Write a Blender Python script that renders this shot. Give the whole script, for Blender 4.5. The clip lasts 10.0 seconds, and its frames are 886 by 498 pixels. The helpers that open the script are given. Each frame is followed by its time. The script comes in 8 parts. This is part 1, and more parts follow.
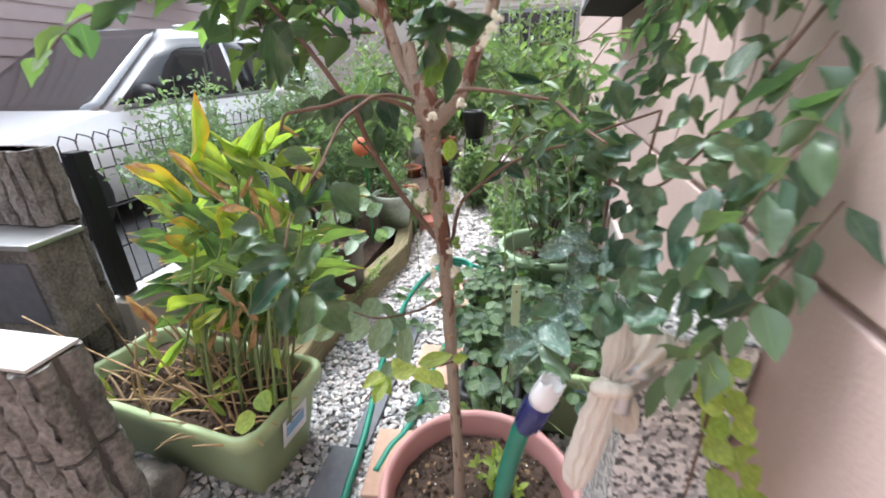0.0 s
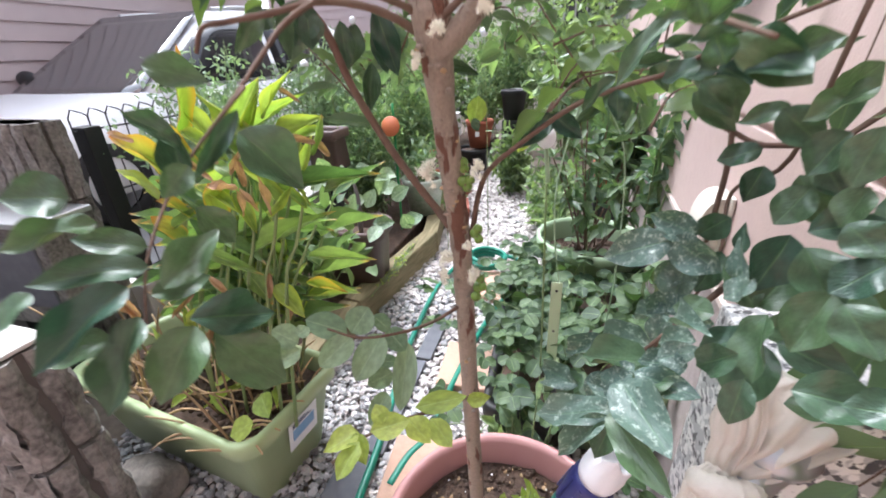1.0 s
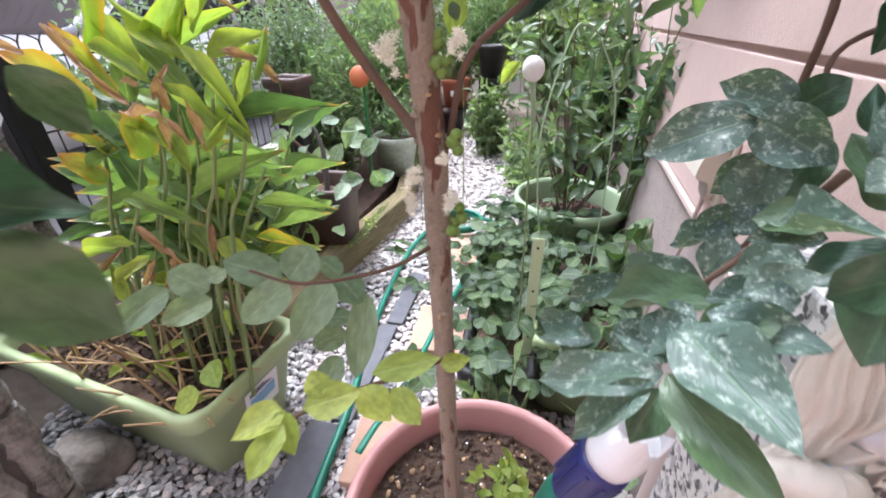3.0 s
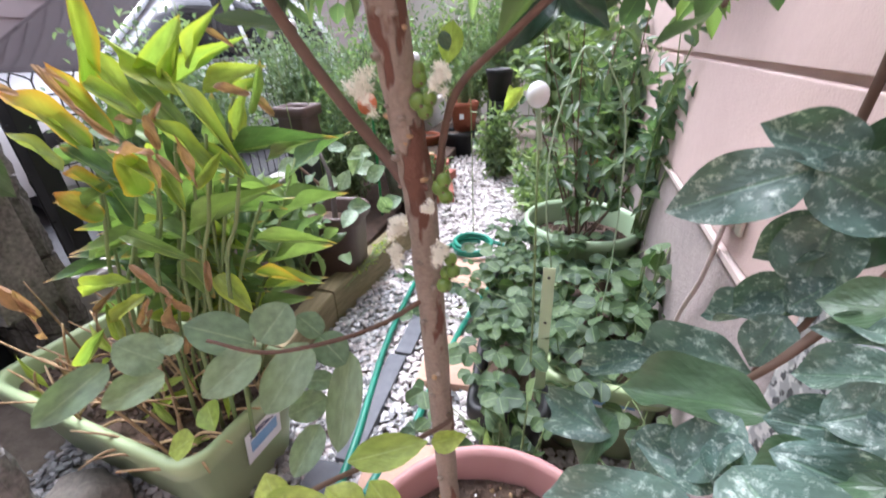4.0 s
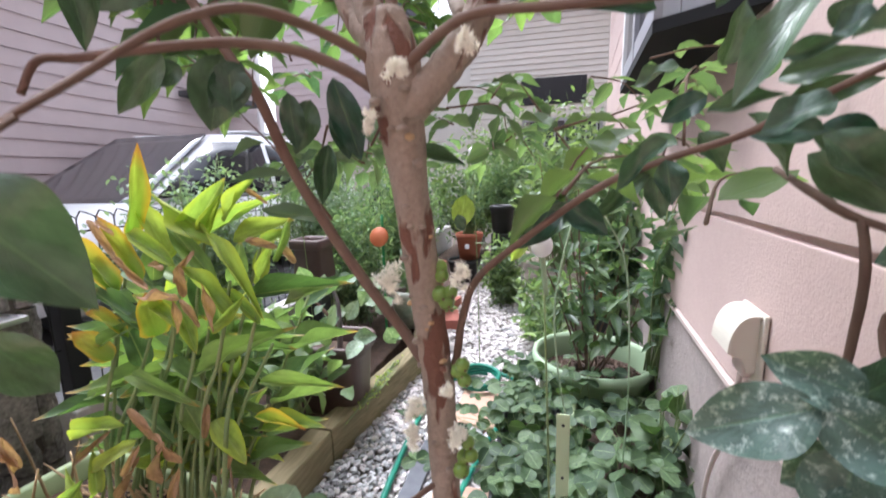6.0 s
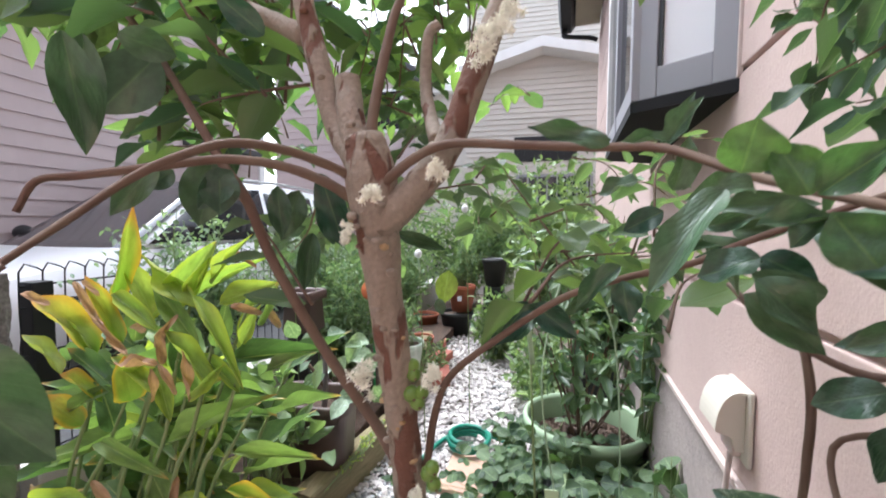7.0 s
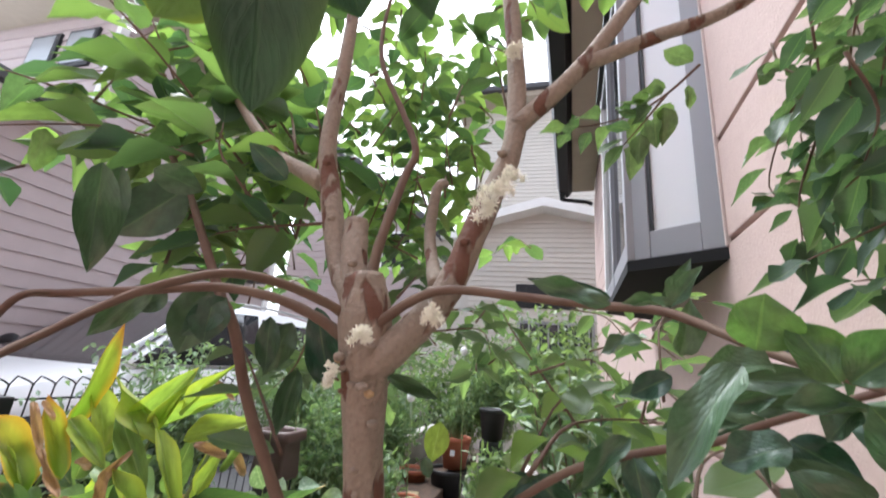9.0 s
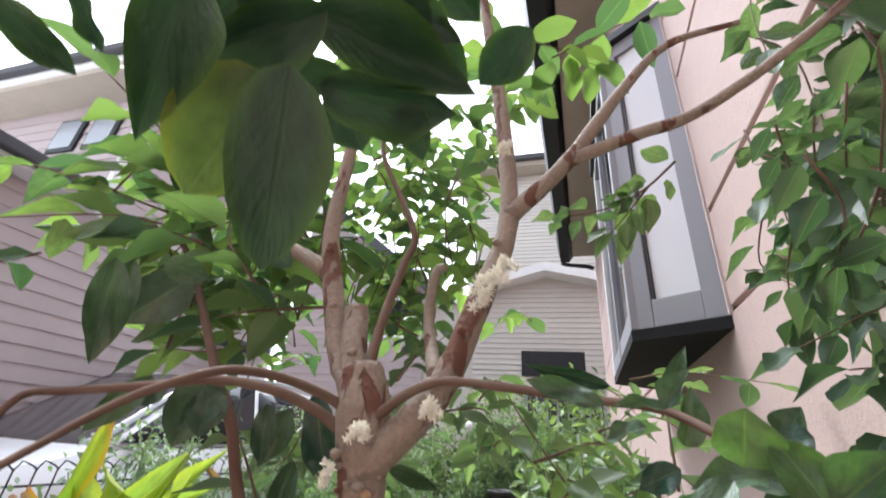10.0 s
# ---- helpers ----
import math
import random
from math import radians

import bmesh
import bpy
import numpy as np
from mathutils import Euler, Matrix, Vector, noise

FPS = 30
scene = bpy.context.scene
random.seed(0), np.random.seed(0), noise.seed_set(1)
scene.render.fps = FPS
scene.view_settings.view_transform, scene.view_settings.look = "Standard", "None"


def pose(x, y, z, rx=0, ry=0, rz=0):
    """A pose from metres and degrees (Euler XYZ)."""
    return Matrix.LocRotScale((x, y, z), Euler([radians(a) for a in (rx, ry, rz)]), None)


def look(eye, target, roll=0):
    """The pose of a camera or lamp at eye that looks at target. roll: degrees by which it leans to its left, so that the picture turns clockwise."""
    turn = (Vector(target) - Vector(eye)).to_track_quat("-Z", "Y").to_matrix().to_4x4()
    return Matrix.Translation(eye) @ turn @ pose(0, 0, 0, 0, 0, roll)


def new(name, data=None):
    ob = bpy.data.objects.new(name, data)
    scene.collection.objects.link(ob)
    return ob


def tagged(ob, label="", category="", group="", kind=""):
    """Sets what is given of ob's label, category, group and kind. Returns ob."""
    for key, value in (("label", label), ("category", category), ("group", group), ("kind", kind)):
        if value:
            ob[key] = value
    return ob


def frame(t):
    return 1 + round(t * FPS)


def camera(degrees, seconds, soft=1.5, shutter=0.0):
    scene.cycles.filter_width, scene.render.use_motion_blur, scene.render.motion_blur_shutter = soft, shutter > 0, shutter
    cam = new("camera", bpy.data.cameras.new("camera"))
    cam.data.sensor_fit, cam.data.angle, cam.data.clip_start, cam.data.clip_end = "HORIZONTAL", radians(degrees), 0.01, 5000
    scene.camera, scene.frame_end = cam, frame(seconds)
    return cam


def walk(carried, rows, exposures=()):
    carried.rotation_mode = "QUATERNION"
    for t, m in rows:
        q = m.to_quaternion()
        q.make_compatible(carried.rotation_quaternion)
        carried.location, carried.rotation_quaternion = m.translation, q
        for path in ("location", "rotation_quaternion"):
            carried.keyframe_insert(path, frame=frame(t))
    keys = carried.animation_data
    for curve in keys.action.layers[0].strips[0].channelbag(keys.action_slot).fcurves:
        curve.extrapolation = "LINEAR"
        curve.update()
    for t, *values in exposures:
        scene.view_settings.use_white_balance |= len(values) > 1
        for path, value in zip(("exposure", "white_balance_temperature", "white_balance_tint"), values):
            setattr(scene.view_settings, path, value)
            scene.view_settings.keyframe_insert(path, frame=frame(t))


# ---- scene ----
cam = camera(94.7, 10.0, 1.8, 0.5)
PATH = [
    (0, (0.068, 0.068, 0.961), (-0.287, 1.864, 0.157), -1.1),
    (0.5, (0.065, 0.159, 0.938), (-0.39, 1.925, 0.117), -1.8),
    (1, (0.059, 0.196, 0.91), (-0.46, 1.927, 0.052), -2.0),
    (1.5, (0.067, 0.229, 0.881), (-0.439, 1.939, -0.023), -1.0),
    (2, (0.052, 0.232, 0.859), (-0.399, 1.927, -0.102), -0.4),
    (2.5, (0.042, 0.231, 0.851), (-0.336, 1.923, -0.146), 0.3),
    (3.8, (0.053, 0.296, 0.848), (-0.375, 1.995, -0.117), -1.3),
    (4, (0.05, 0.291, 0.851), (-0.402, 2.015, -0.057), -1.7),
    (4.5, (0.049, 0.287, 0.855), (-0.438, 2.057, 0.059), -2.0),
    (5, (0.05, 0.288, 0.853), (-0.461, 2.096, 0.167), -1.7),
    (5.5, (0.052, 0.291, 0.858), (-0.47, 2.158, 0.364), -1.5),
    (6, (0.044, 0.288, 0.884), (-0.464, 2.191, 0.538), -1.0),
    (6.2, (0.044, 0.287, 0.891), (-0.459, 2.2, 0.595), -1.4),
    (7.3, (0.061, 0.286, 0.913), (-0.425, 2.225, 0.887), 1.0),
    (7.5, (0.063, 0.291, 0.913), (-0.441, 2.226, 0.952), 0.9),
    (8, (0.06, 0.29, 0.912), (-0.44, 2.218, 1.1), 2.3),
    (8.5, (0.056, 0.289, 0.91), (-0.446, 2.192, 1.266), 3.7),
    (9, (0.056, 0.292, 0.914), (-0.446, 2.146, 1.473), 4.9),
    (9.5, (0.059, 0.29, 0.916), (-0.447, 2.085, 1.638), 5.5),
    (10, (0.06, 0.283, 0.922), (-0.448, 2.018, 1.778), 4.5),
]
walk(cam, [(t, look(eye, target, roll)) for t, eye, target, roll in PATH], exposures=[(0, 2.12, 5900, 8), (1, 2.21, 5850, 13), (2, 2.22, 5850, 16), (5, 2.19, 5750, 17), (6, 2.11, 5790, 14), (7.5, 2.03, 5850, 9), (10, 1.90, 5950, 11)])

# ---- light ----
world = bpy.data.worlds.new("overcast")
scene.world = world
world.use_nodes = True
wn, wl = world.node_tree.nodes, world.node_tree.links
wn.clear()
sky = wn.new("ShaderNodeTexSky")
sky.sky_type, sky.sun_disc = "NISHITA", False
sky.sun_elevation, sky.sun_rotation = radians(64), radians(-47)
sky.air_density, sky.dust_density = 1.0, 3.0
pale = wn.new("ShaderNodeHueSaturation")
pale.inputs["Saturation"].default_value = 0.2
back = wn.new("ShaderNodeBackground")
back.inputs["Strength"].default_value = 0.15
wout = wn.new("ShaderNodeOutputWorld")
wl.new(sky.outputs[0], pale.inputs["Color"])
wl.new(pale.outputs[0], back.inputs["Color"])
wl.new(back.outputs[0], wout.inputs["Surface"])
sun = new("sun", bpy.data.lights.new("sun", "SUN"))
sun.data.energy, sun.data.angle, sun.data.color = 1.0, radians(25), (1.0, 0.97, 0.93)
sun.matrix_world = look((-1.4, 1.3, 4.0), (0, 0, 0))


# ---- materials ----
def material(name, colour, rough=0.6, metal=0.0, second=None, scale=40.0, amount=0.5, bump=0.0, bump_scale=None,
             spec=0.5, coords="Object", detail=6.0, random_value=0.0, island=False, stretch=None):
    """A surface with two scales of mottling, optional relief and variation from piece to piece."""
    m = bpy.data.materials.new(name)
    m.use_nodes = True
    n, l = m.node_tree.nodes, m.node_tree.links
    b = n["Principled BSDF"]
    b.inputs["Roughness"].default_value, b.inputs["Metallic"].default_value = rough, metal
    b.inputs["Specular IOR Level"].default_value = spec
    tc = n.new("ShaderNodeTexCoord")
    vec = tc.outputs[coords]
    if stretch:
        mp = n.new("ShaderNodeMapping")
        mp.inputs["Scale"].default_value = stretch
        l.new(vec, mp.inputs["Vector"])
        vec = mp.outputs[0]
    fine = n.new("ShaderNodeTexNoise")
    fine.inputs["Scale"].default_value, fine.inputs["Detail"].default_value = scale, detail
    broad = n.new("ShaderNodeTexNoise")
    broad.inputs["Scale"].default_value, broad.inputs["Detail"].default_value = scale * 0.13, 3.0
    l.new(vec, fine.inputs["Vector"])
    l.new(vec, broad.inputs["Vector"])
    both = n.new("ShaderNodeMath")
    both.operation = "ADD"
    l.new(fine.outputs["Fac"], both.inputs[0])
    l.new(broad.outputs["Fac"], both.inputs[1])
    ramp = n.new("ShaderNodeMapRange")
    ramp.inputs["From Min"].default_value, ramp.inputs["From Max"].default_value = 0.75, 1.3
    l.new(both.outputs[0], ramp.inputs["Value"])
    mix = n.new("ShaderNodeMix")
    mix.data_type = "RGBA"
    other = second or tuple(c * 0.7 for c in colour)
    mix.inputs[6].default_value = (*colour, 1)
    mix.inputs[7].default_value = (*[c * (1 - amount) + o * amount for c, o in zip(colour, other)], 1)
    l.new(ramp.outputs[0], mix.inputs[0])
    out = mix.outputs[2]
    if random_value:
        hsv = n.new("ShaderNodeHueSaturation")
        if island:
            src = n.new("ShaderNodeNewGeometry").outputs["Random Per Island"]
        else:
            src = n.new("ShaderNodeObjectInfo").outputs["Random"]
        mr = n.new("ShaderNodeMapRange")
        mr.inputs["To Min"].default_value, mr.inputs["To Max"].default_value = 1 - random_value, 1 + random_value
        l.new(src, mr.inputs["Value"])
        l.new(mr.outputs[0], hsv.inputs["Value"])
        l.new(out, hsv.inputs["Color"])
        out = hsv.outputs[0]
    l.new(out, b.inputs["Base Color"])
    if bump:
        bn = n.new("ShaderNodeTexNoise")
        bn.inputs["Scale"].default_value, bn.inputs["Detail"].default_value = bump_scale or scale, 5.0
        l.new(vec, bn.inputs["Vector"])
        bp = n.new("ShaderNodeBump")
        bp.inputs["Strength"].default_value, bp.inputs["Distance"].default_value = bump, 0.004
        l.new(bn.outputs["Fac"], bp.inputs["Height"])
        l.new(bp.outputs[0], b.inputs["Normal"])
    return m


def leaf_material(name, dark, light, rough=0.4, through_light=0.35, spots=0.0, vein=(0.25, 0.35, 0.12), edge=None, base=None, edge_from=0.86, saturation=0.84, rim=None):
    """A leaf: colour from leaf to leaf, midrib and side veins from the leaf's own length and width, light passing through."""
    m = bpy.data.materials.new(name)
    m.use_nodes = True
    n, l = m.node_tree.nodes, m.node_tree.links
    b = n["Principled BSDF"]
    b.inputs["Roughness"].default_value = rough
    if rough < 0.42:
        b.inputs["Coat Weight"].default_value, b.inputs["Coat Roughness"].default_value = 0.3, 0.27
    geo = n.new("ShaderNodeNewGeometry")
    info = n.new("ShaderNodeObjectInfo")
    add = n.new("ShaderNodeMath")
    add.operation = "ADD"
    l.new(geo.outputs["Random Per Island"], add.inputs[0])
    l.new(info.outputs["Random"], add.inputs[1])
    frac = n.new("ShaderNodeMath")
    frac.operation = "FRACT"
    l.new(add.outputs[0], frac.inputs[0])
    mix = n.new("ShaderNodeMix")
    mix.data_type = "RGBA"
    mix.inputs[6].default_value, mix.inputs[7].default_value = (*dark, 1), (*light, 1)
    l.new(frac.outputs[0], mix.inputs[0])
    uv = n.new("ShaderNodeUVMap")
    sep = n.new("ShaderNodeSeparateXYZ")
    l.new(uv.outputs[0], sep.inputs[0])
    # midrib: near u = 0.5; side veins: bands in v + |u - 0.5|
    sub = n.new("ShaderNodeMath")
    sub.operation = "SUBTRACT"
    sub.inputs[1].default_value = 0.5
    l.new(sep.outputs[0], sub.inputs[0])
    absu = n.new("ShaderNodeMath")
    absu.operation = "ABSOLUTE"
    l.new(sub.outputs[0], absu.inputs[0])
    mid = n.new("ShaderNodeMapRange")
    mid.inputs["From Min"].default_value, mid.inputs["From Max"].default_value = 0.012, 0.035
    mid.inputs["To Min"].default_value, mid.inputs["To Max"].default_value = 0.55, 0.0
    l.new(absu.outputs[0], mid.inputs["Value"])
    wave = n.new("ShaderNodeMath")
    wave.operation = "MULTIPLY_ADD"
    wave.inputs[1].default_value = -0.9
    l.new(absu.outputs[0], wave.inputs[0])
    l.new(sep.outputs[1], wave.inputs[2])
    sin = n.new("ShaderNodeMath")
    sin.operation = "SINE"
    mul = n.new("ShaderNodeMath")
    mul.operation = "MULTIPLY"
    mul.inputs[1].default_value = 62.0
    l.new(wave.outputs[0], mul.inputs[0])
    l.new(mul.outputs[0], sin.inputs[0])
    sv = n.new("ShaderNodeMapRange")
    sv.inputs["From Min"].default_value, sv.inputs["From Max"].default_value = 0.93, 1.0
    sv.inputs["To Min"].default_value, sv.inputs["To Max"].default_value = 0.0, 0.09
    l.new(sin.outputs[0], sv.inputs["Value"])
    veins = n.new("ShaderNodeMath")
    veins.operation = "MAXIMUM"
    l.new(mid.outputs[0], veins.inputs[0])
    l.new(sv.outputs[0], veins.inputs[1])
    vm = n.new("ShaderNodeMix")
    vm.data_type = "RGBA"
    vm.inputs[7].default_value = (*vein, 1)
    l.new(veins.outputs[0], vm.inputs[0])
    l.new(mix.outputs[2], vm.inputs[6])
    out = vm.outputs[2]
    tc = n.new("ShaderNodeTexCoord")
    blot = n.new("ShaderNodeTexNoise")
    blot.inputs["Scale"].default_value, blot.inputs["Detail"].default_value = 5.0, 4.0
    l.new(tc.outputs["Object"], blot.inputs["Vector"])
    bm_ = n.new("ShaderNodeMapRange")
    bm_.inputs["From Min"].default_value, bm_.inputs["From Max"].default_value = 0.35, 0.7
    bm_.inputs["To Min"].default_value, bm_.inputs["To Max"].default_value = 0.8, 1.2
    l.new(blot.outputs["Fac"], bm_.inputs["Value"])
    hs = n.new("ShaderNodeHueSaturation")
    hs.inputs["Saturation"].default_value = saturation
    l.new(bm_.outputs[0], hs.inputs["Value"])
    l.new(out, hs.inputs["Color"])
    out = hs.outputs[0]
    if base:
        gm = n.new("ShaderNodeMix")
        gm.data_type = "RGBA"
        gm.inputs[6].default_value = (*base, 1)
        gr = n.new("ShaderNodeMapRange")
        gr.inputs["From Min"].default_value, gr.inputs["From Max"].default_value = 0.05, 0.65
        l.new(sep.outputs[1], gr.inputs["Value"])
        l.new(gr.outputs[0], gm.inputs[0])
        l.new(out, gm.inputs[7])
        out = gm.outputs[2]
    if rim:
        rm = n.new("ShaderNodeMix")
        rm.data_type = "RGBA"
        rm.inputs[7].default_value = (*rim, 1)
        rr = n.new("ShaderNodeMapRange")
        rr.inputs["From Min"].default_value, rr.inputs["From Max"].default_value = 0.30, 0.52
        l.new(absu.outputs[0], rr.inputs["Value"])
        l.new(rr.outputs[0], rm.inputs[0])
        l.new(out, rm.inputs[6])
        out = rm.outputs[2]
    if edge:
        em = n.new("ShaderNodeMix")
        em.data_type = "RGBA"
        em.inputs[7].default_value = (*edge, 1)
        er = n.new("ShaderNodeMapRange")
        er.inputs["From Min"].default_value, er.inputs["From Max"].default_value = edge_from, 1.0
        l.new(sep.outputs[1], er.inputs["Value"])
        l.new(er.outputs[0], em.inputs[0])
        l.new(out, em.inputs[6])
        out = em.outputs[2]
    if spots:
        sp = n.new("ShaderNodeTexNoise")
        sp.inputs["Scale"].default_value, sp.inputs["Detail"].default_value, sp.inputs["Roughness"].default_value = 9.0, 7.0, 0.72
        wide = n.new("ShaderNodeMapping")
        wide.inputs["Scale"].default_value = (0.55, 1.0, 1.0)
        l.new(tc.outputs["Object"], wide.inputs["Vector"])
        l.new(wide.outputs[0], sp.inputs["Vector"])
        sr = n.new("ShaderNodeMapRange")
        sr.inputs["From Min"].default_value, sr.inputs["From Max"].default_value = 0.52, 0.68
        sr.inputs["To Max"].default_value = spots
        l.new(sp.outputs["Fac"], sr.inputs["Value"])
        sm = n.new("ShaderNodeMix")
        sm.data_type = "RGBA"
        sm.inputs[7].default_value = (0.62, 0.72, 0.66, 1)
        l.new(sr.outputs[0], sm.inputs[0])
        l.new(out, sm.inputs[6])
        out = sm.outputs[2]
    l.new(out, b.inputs["Base Color"])
    bump = n.new("ShaderNodeBump")
    bump.inputs["Strength"].default_value, bump.inputs["Distance"].default_value = 0.35, 0.002
    crumple = n.new("ShaderNodeTexNoise")
    crumple.inputs["Scale"].default_value, crumple.inputs["Detail"].default_value = 7.0, 2.0
    l.new(tc.outputs["Object"], crumple.inputs["Vector"])
    quilt = n.new("ShaderNodeMath")
    quilt.operation = "MULTIPLY_ADD"
    quilt.inputs[1].default_value = 0.04
    l.new(sin.outputs[0], quilt.inputs[0])
    l.new(crumple.outputs["Fac"], quilt.inputs[2])
    relief = n.new("ShaderNodeMath")
    relief.operation = "SUBTRACT"
    l.new(quilt.outputs[0], relief.inputs[0])
    l.new(veins.outputs[0], relief.inputs[1])
    l.new(relief.outputs[0], bump.inputs["Height"])
    l.new(bump.outputs[0], b.inputs["Normal"])
    tr = n.new("ShaderNodeBsdfTranslucent")
    warm = n.new("ShaderNodeMix")
    warm.data_type, warm.blend_type = "RGBA", "MULTIPLY"
    warm.inputs[0].default_value = 1.0
    warm.inputs[7].default_value = (1.7, 1.9, 0.8, 1)
    l.new(out, warm.inputs[6])
    l.new(warm.outputs[2], tr.inputs["Color"])
    ms = n.new("ShaderNodeMixShader")
    ms.inputs[0].default_value = through_light
    l.new(b.outputs[0], ms.inputs[1])
    l.new(tr.outputs[0], ms.inputs[2])
    l.new(ms.outputs[0], n["Material Output"].inputs["Surface"])
    return m


def bark_material():
    """Smooth pinkish-tan bark that flakes away to red-brown patches."""
    m = bpy.data.materials.new("bark")
    m.use_nodes = True
    n, l = m.node_tree.nodes, m.node_tree.links
    b = n["Principled BSDF"]
    b.inputs["Roughness"].default_value = 0.75
    tc = n.new("ShaderNodeTexCoord")
    mp = n.new("ShaderNodeMapping")
    mp.inputs["Scale"].default_value = (1, 1, 0.38)
    l.new(tc.outputs["Object"], mp.inputs["Vector"])
    patch = n.new("ShaderNodeTexNoise")
    patch.inputs["Scale"].default_value, patch.inputs["Detail"].default_value = 66.0, 3.0
    l.new(mp.outputs[0], patch.inputs["Vector"])
    pr = n.new("ShaderNodeMapRange")
    pr.inputs["From Min"].default_value, pr.inputs["From Max"].default_value = 0.57, 0.605
    l.new(patch.outputs["Fac"], pr.inputs["Value"])
    fine = n.new("ShaderNodeTexNoise")
    fine.inputs["Scale"].default_value, fine.inputs["Detail"].default_value = 420.0, 6.0
    l.new(tc.outputs["Object"], fine.inputs["Vector"])
    base = n.new("ShaderNodeMix")
    base.data_type = "RGBA"
    base.inputs[6].default_value, base.inputs[7].default_value = (0.375, 0.305, 0.24, 1), (0.20, 0.155, 0.115, 1)
    l.new(fine.outputs["Fac"], base.inputs[0])
    red = n.new("ShaderNodeMix")
    red.data_type = "RGBA"
    red.inputs[7].default_value = (0.15, 0.068, 0.042, 1)
    l.new(pr.outputs[0], red.inputs[0])
    l.new(base.outputs[2], red.inputs[6])
    l.new(red.outputs[2], b.inputs["Base Color"])
    sub = n.new("ShaderNodeMath")
    sub.operation = "SUBTRACT"
    l.new(fine.outputs["Fac"], sub.inputs[0])
    l.new(pr.outputs[0], sub.inputs[1])
    bp = n.new("ShaderNodeBump")
    bp.inputs["Strength"].default_value, bp.inputs["Distance"].default_value = 0.9, 0.0015
    l.new(sub.outputs[0], bp.inputs["Height"])
    l.new(bp.outputs[0], b.inputs["Normal"])
    return m


M_WALL = material("pink_render", (0.54, 0.41, 0.37), 0.85, second=(0.455, 0.335, 0.30), scale=60, amount=0.45, bump=0.24, bump_scale=230)
M_FOUND = material("grey_foundation", (0.36, 0.30, 0.28), 0.9, second=(0.22, 0.19, 0.18), scale=50, amount=0.6, bump=0.5, bump_scale=150)
M_FLASH = material("pale_flashing", (0.62, 0.51, 0.47), 0.5, amount=0.2)
M_SOIL_GROUND = material("bare_ground", (0.20, 0.165, 0.13), 0.95, second=(0.10, 0.08, 0.06), scale=45, amount=0.8, bump=1.0, bump_scale=120)
M_ASPHALT = material("asphalt", (0.09, 0.09, 0.092), 0.9, second=(0.05, 0.05, 0.05), scale=120, amount=0.6, bump=0.5)
M_PEBBLE_G = material("grey_pebbles", (0.41, 0.41, 0.41), 0.8, second=(0.22, 0.222, 0.235), scale=160, amount=0.7, random_value=0.6, island=True)
M_PEBBLE_W = material("white_pebbles", (0.60, 0.56, 0.54), 0.8, second=(0.40, 0.36, 0.35), scale=150, amount=0.7, random_value=0.28, island=True)
M_SOIL = material("potting_soil", (0.10, 0.062, 0.042), 0.95, second=(0.025, 0.017, 0.013), scale=150, amount=0.9, bump=1.0, bump_scale=220)
M_GREENPLASTIC = material("green_planter_plastic", (0.36, 0.45, 0.24), 0.4, second=(0.29, 0.37, 0.19), scale=14, amount=0.5, bump=0.05)
M_WHITEGREEN = material("white_green_glaze", (0.66, 0.70, 0.64), 0.4, second=(0.30, 0.42, 0.30), scale=55, amount=0.9)
M_TAG = material("pale_label_plastic", (0.56, 0.68, 0.42), 0.45, second=(0.48, 0.60, 0.36), scale=20, amount=0.4)
M_PALEGREEN = material("pale_green_plastic", (0.33, 0.44, 0.28), 0.45, second=(0.26, 0.36, 0.22), scale=14, amount=0.5)
M_TERRAPLASTIC = material("dusty_pink_plastic", (0.46, 0.215, 0.205), 0.5, second=(0.52, 0.30, 0.285), scale=18, amount=0.6, bump=0.08)
M_TERRA = material("terracotta", (0.42, 0.14, 0.075), 0.8, second=(0.30, 0.09, 0.05), scale=30, amount=0.6)
M_BROWNPLASTIC = material("brown_plastic", (0.085, 0.052, 0.045), 0.5, second=(0.13, 0.09, 0.08), scale=20, amount=0.5)
M_BLACKPLASTIC = material("black_plastic", (0.018, 0.018, 0.02), 0.5, scale=30)
M_BLOCK = material("split_face_block", (0.27, 0.255, 0.235), 0.95, second=(0.07, 0.065, 0.06), scale=110, amount=0.95, bump=1.0, bump_scale=90)
M_STONE = material("brown_stone", (0.24, 0.215, 0.185), 0.95, second=(0.10, 0.09, 0.08), scale=70, amount=0.9, bump=1.0, bump_scale=110)
M_BLOCKTOP = material("smooth_block_top", (0.55, 0.53, 0.50), 0.9, second=(0.40, 0.38, 0.36), scale=60, amount=0.5, bump=0.3)
M_JOINT = material("dark_mortar", (0.12, 0.105, 0.095), 0.95, scale=60, amount=0.5)
M_METALBLACK = material("black_coated_steel", (0.010, 0.011, 0.014), 0.5, metal=0.0, scale=40)
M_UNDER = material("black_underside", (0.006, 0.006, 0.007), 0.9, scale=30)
M_STEEL = material("brushed_steel", (0.55, 0.56, 0.57), 0.35, metal=0.9, scale=50, amount=0.2)
M_TIMBER = material("weathered_timber", (0.31, 0.25, 0.145), 0.9, second=(0.13, 0.115, 0.055), scale=28, amount=0.9, bump=0.8, bump_scale=60, stretch=(3, 0.35, 3))
M_PAVER = material("terracotta_paver", (0.50, 0.33, 0.245), 0.9, second=(0.40, 0.25, 0.18), scale=60, amount=0.6, bump=0.4)
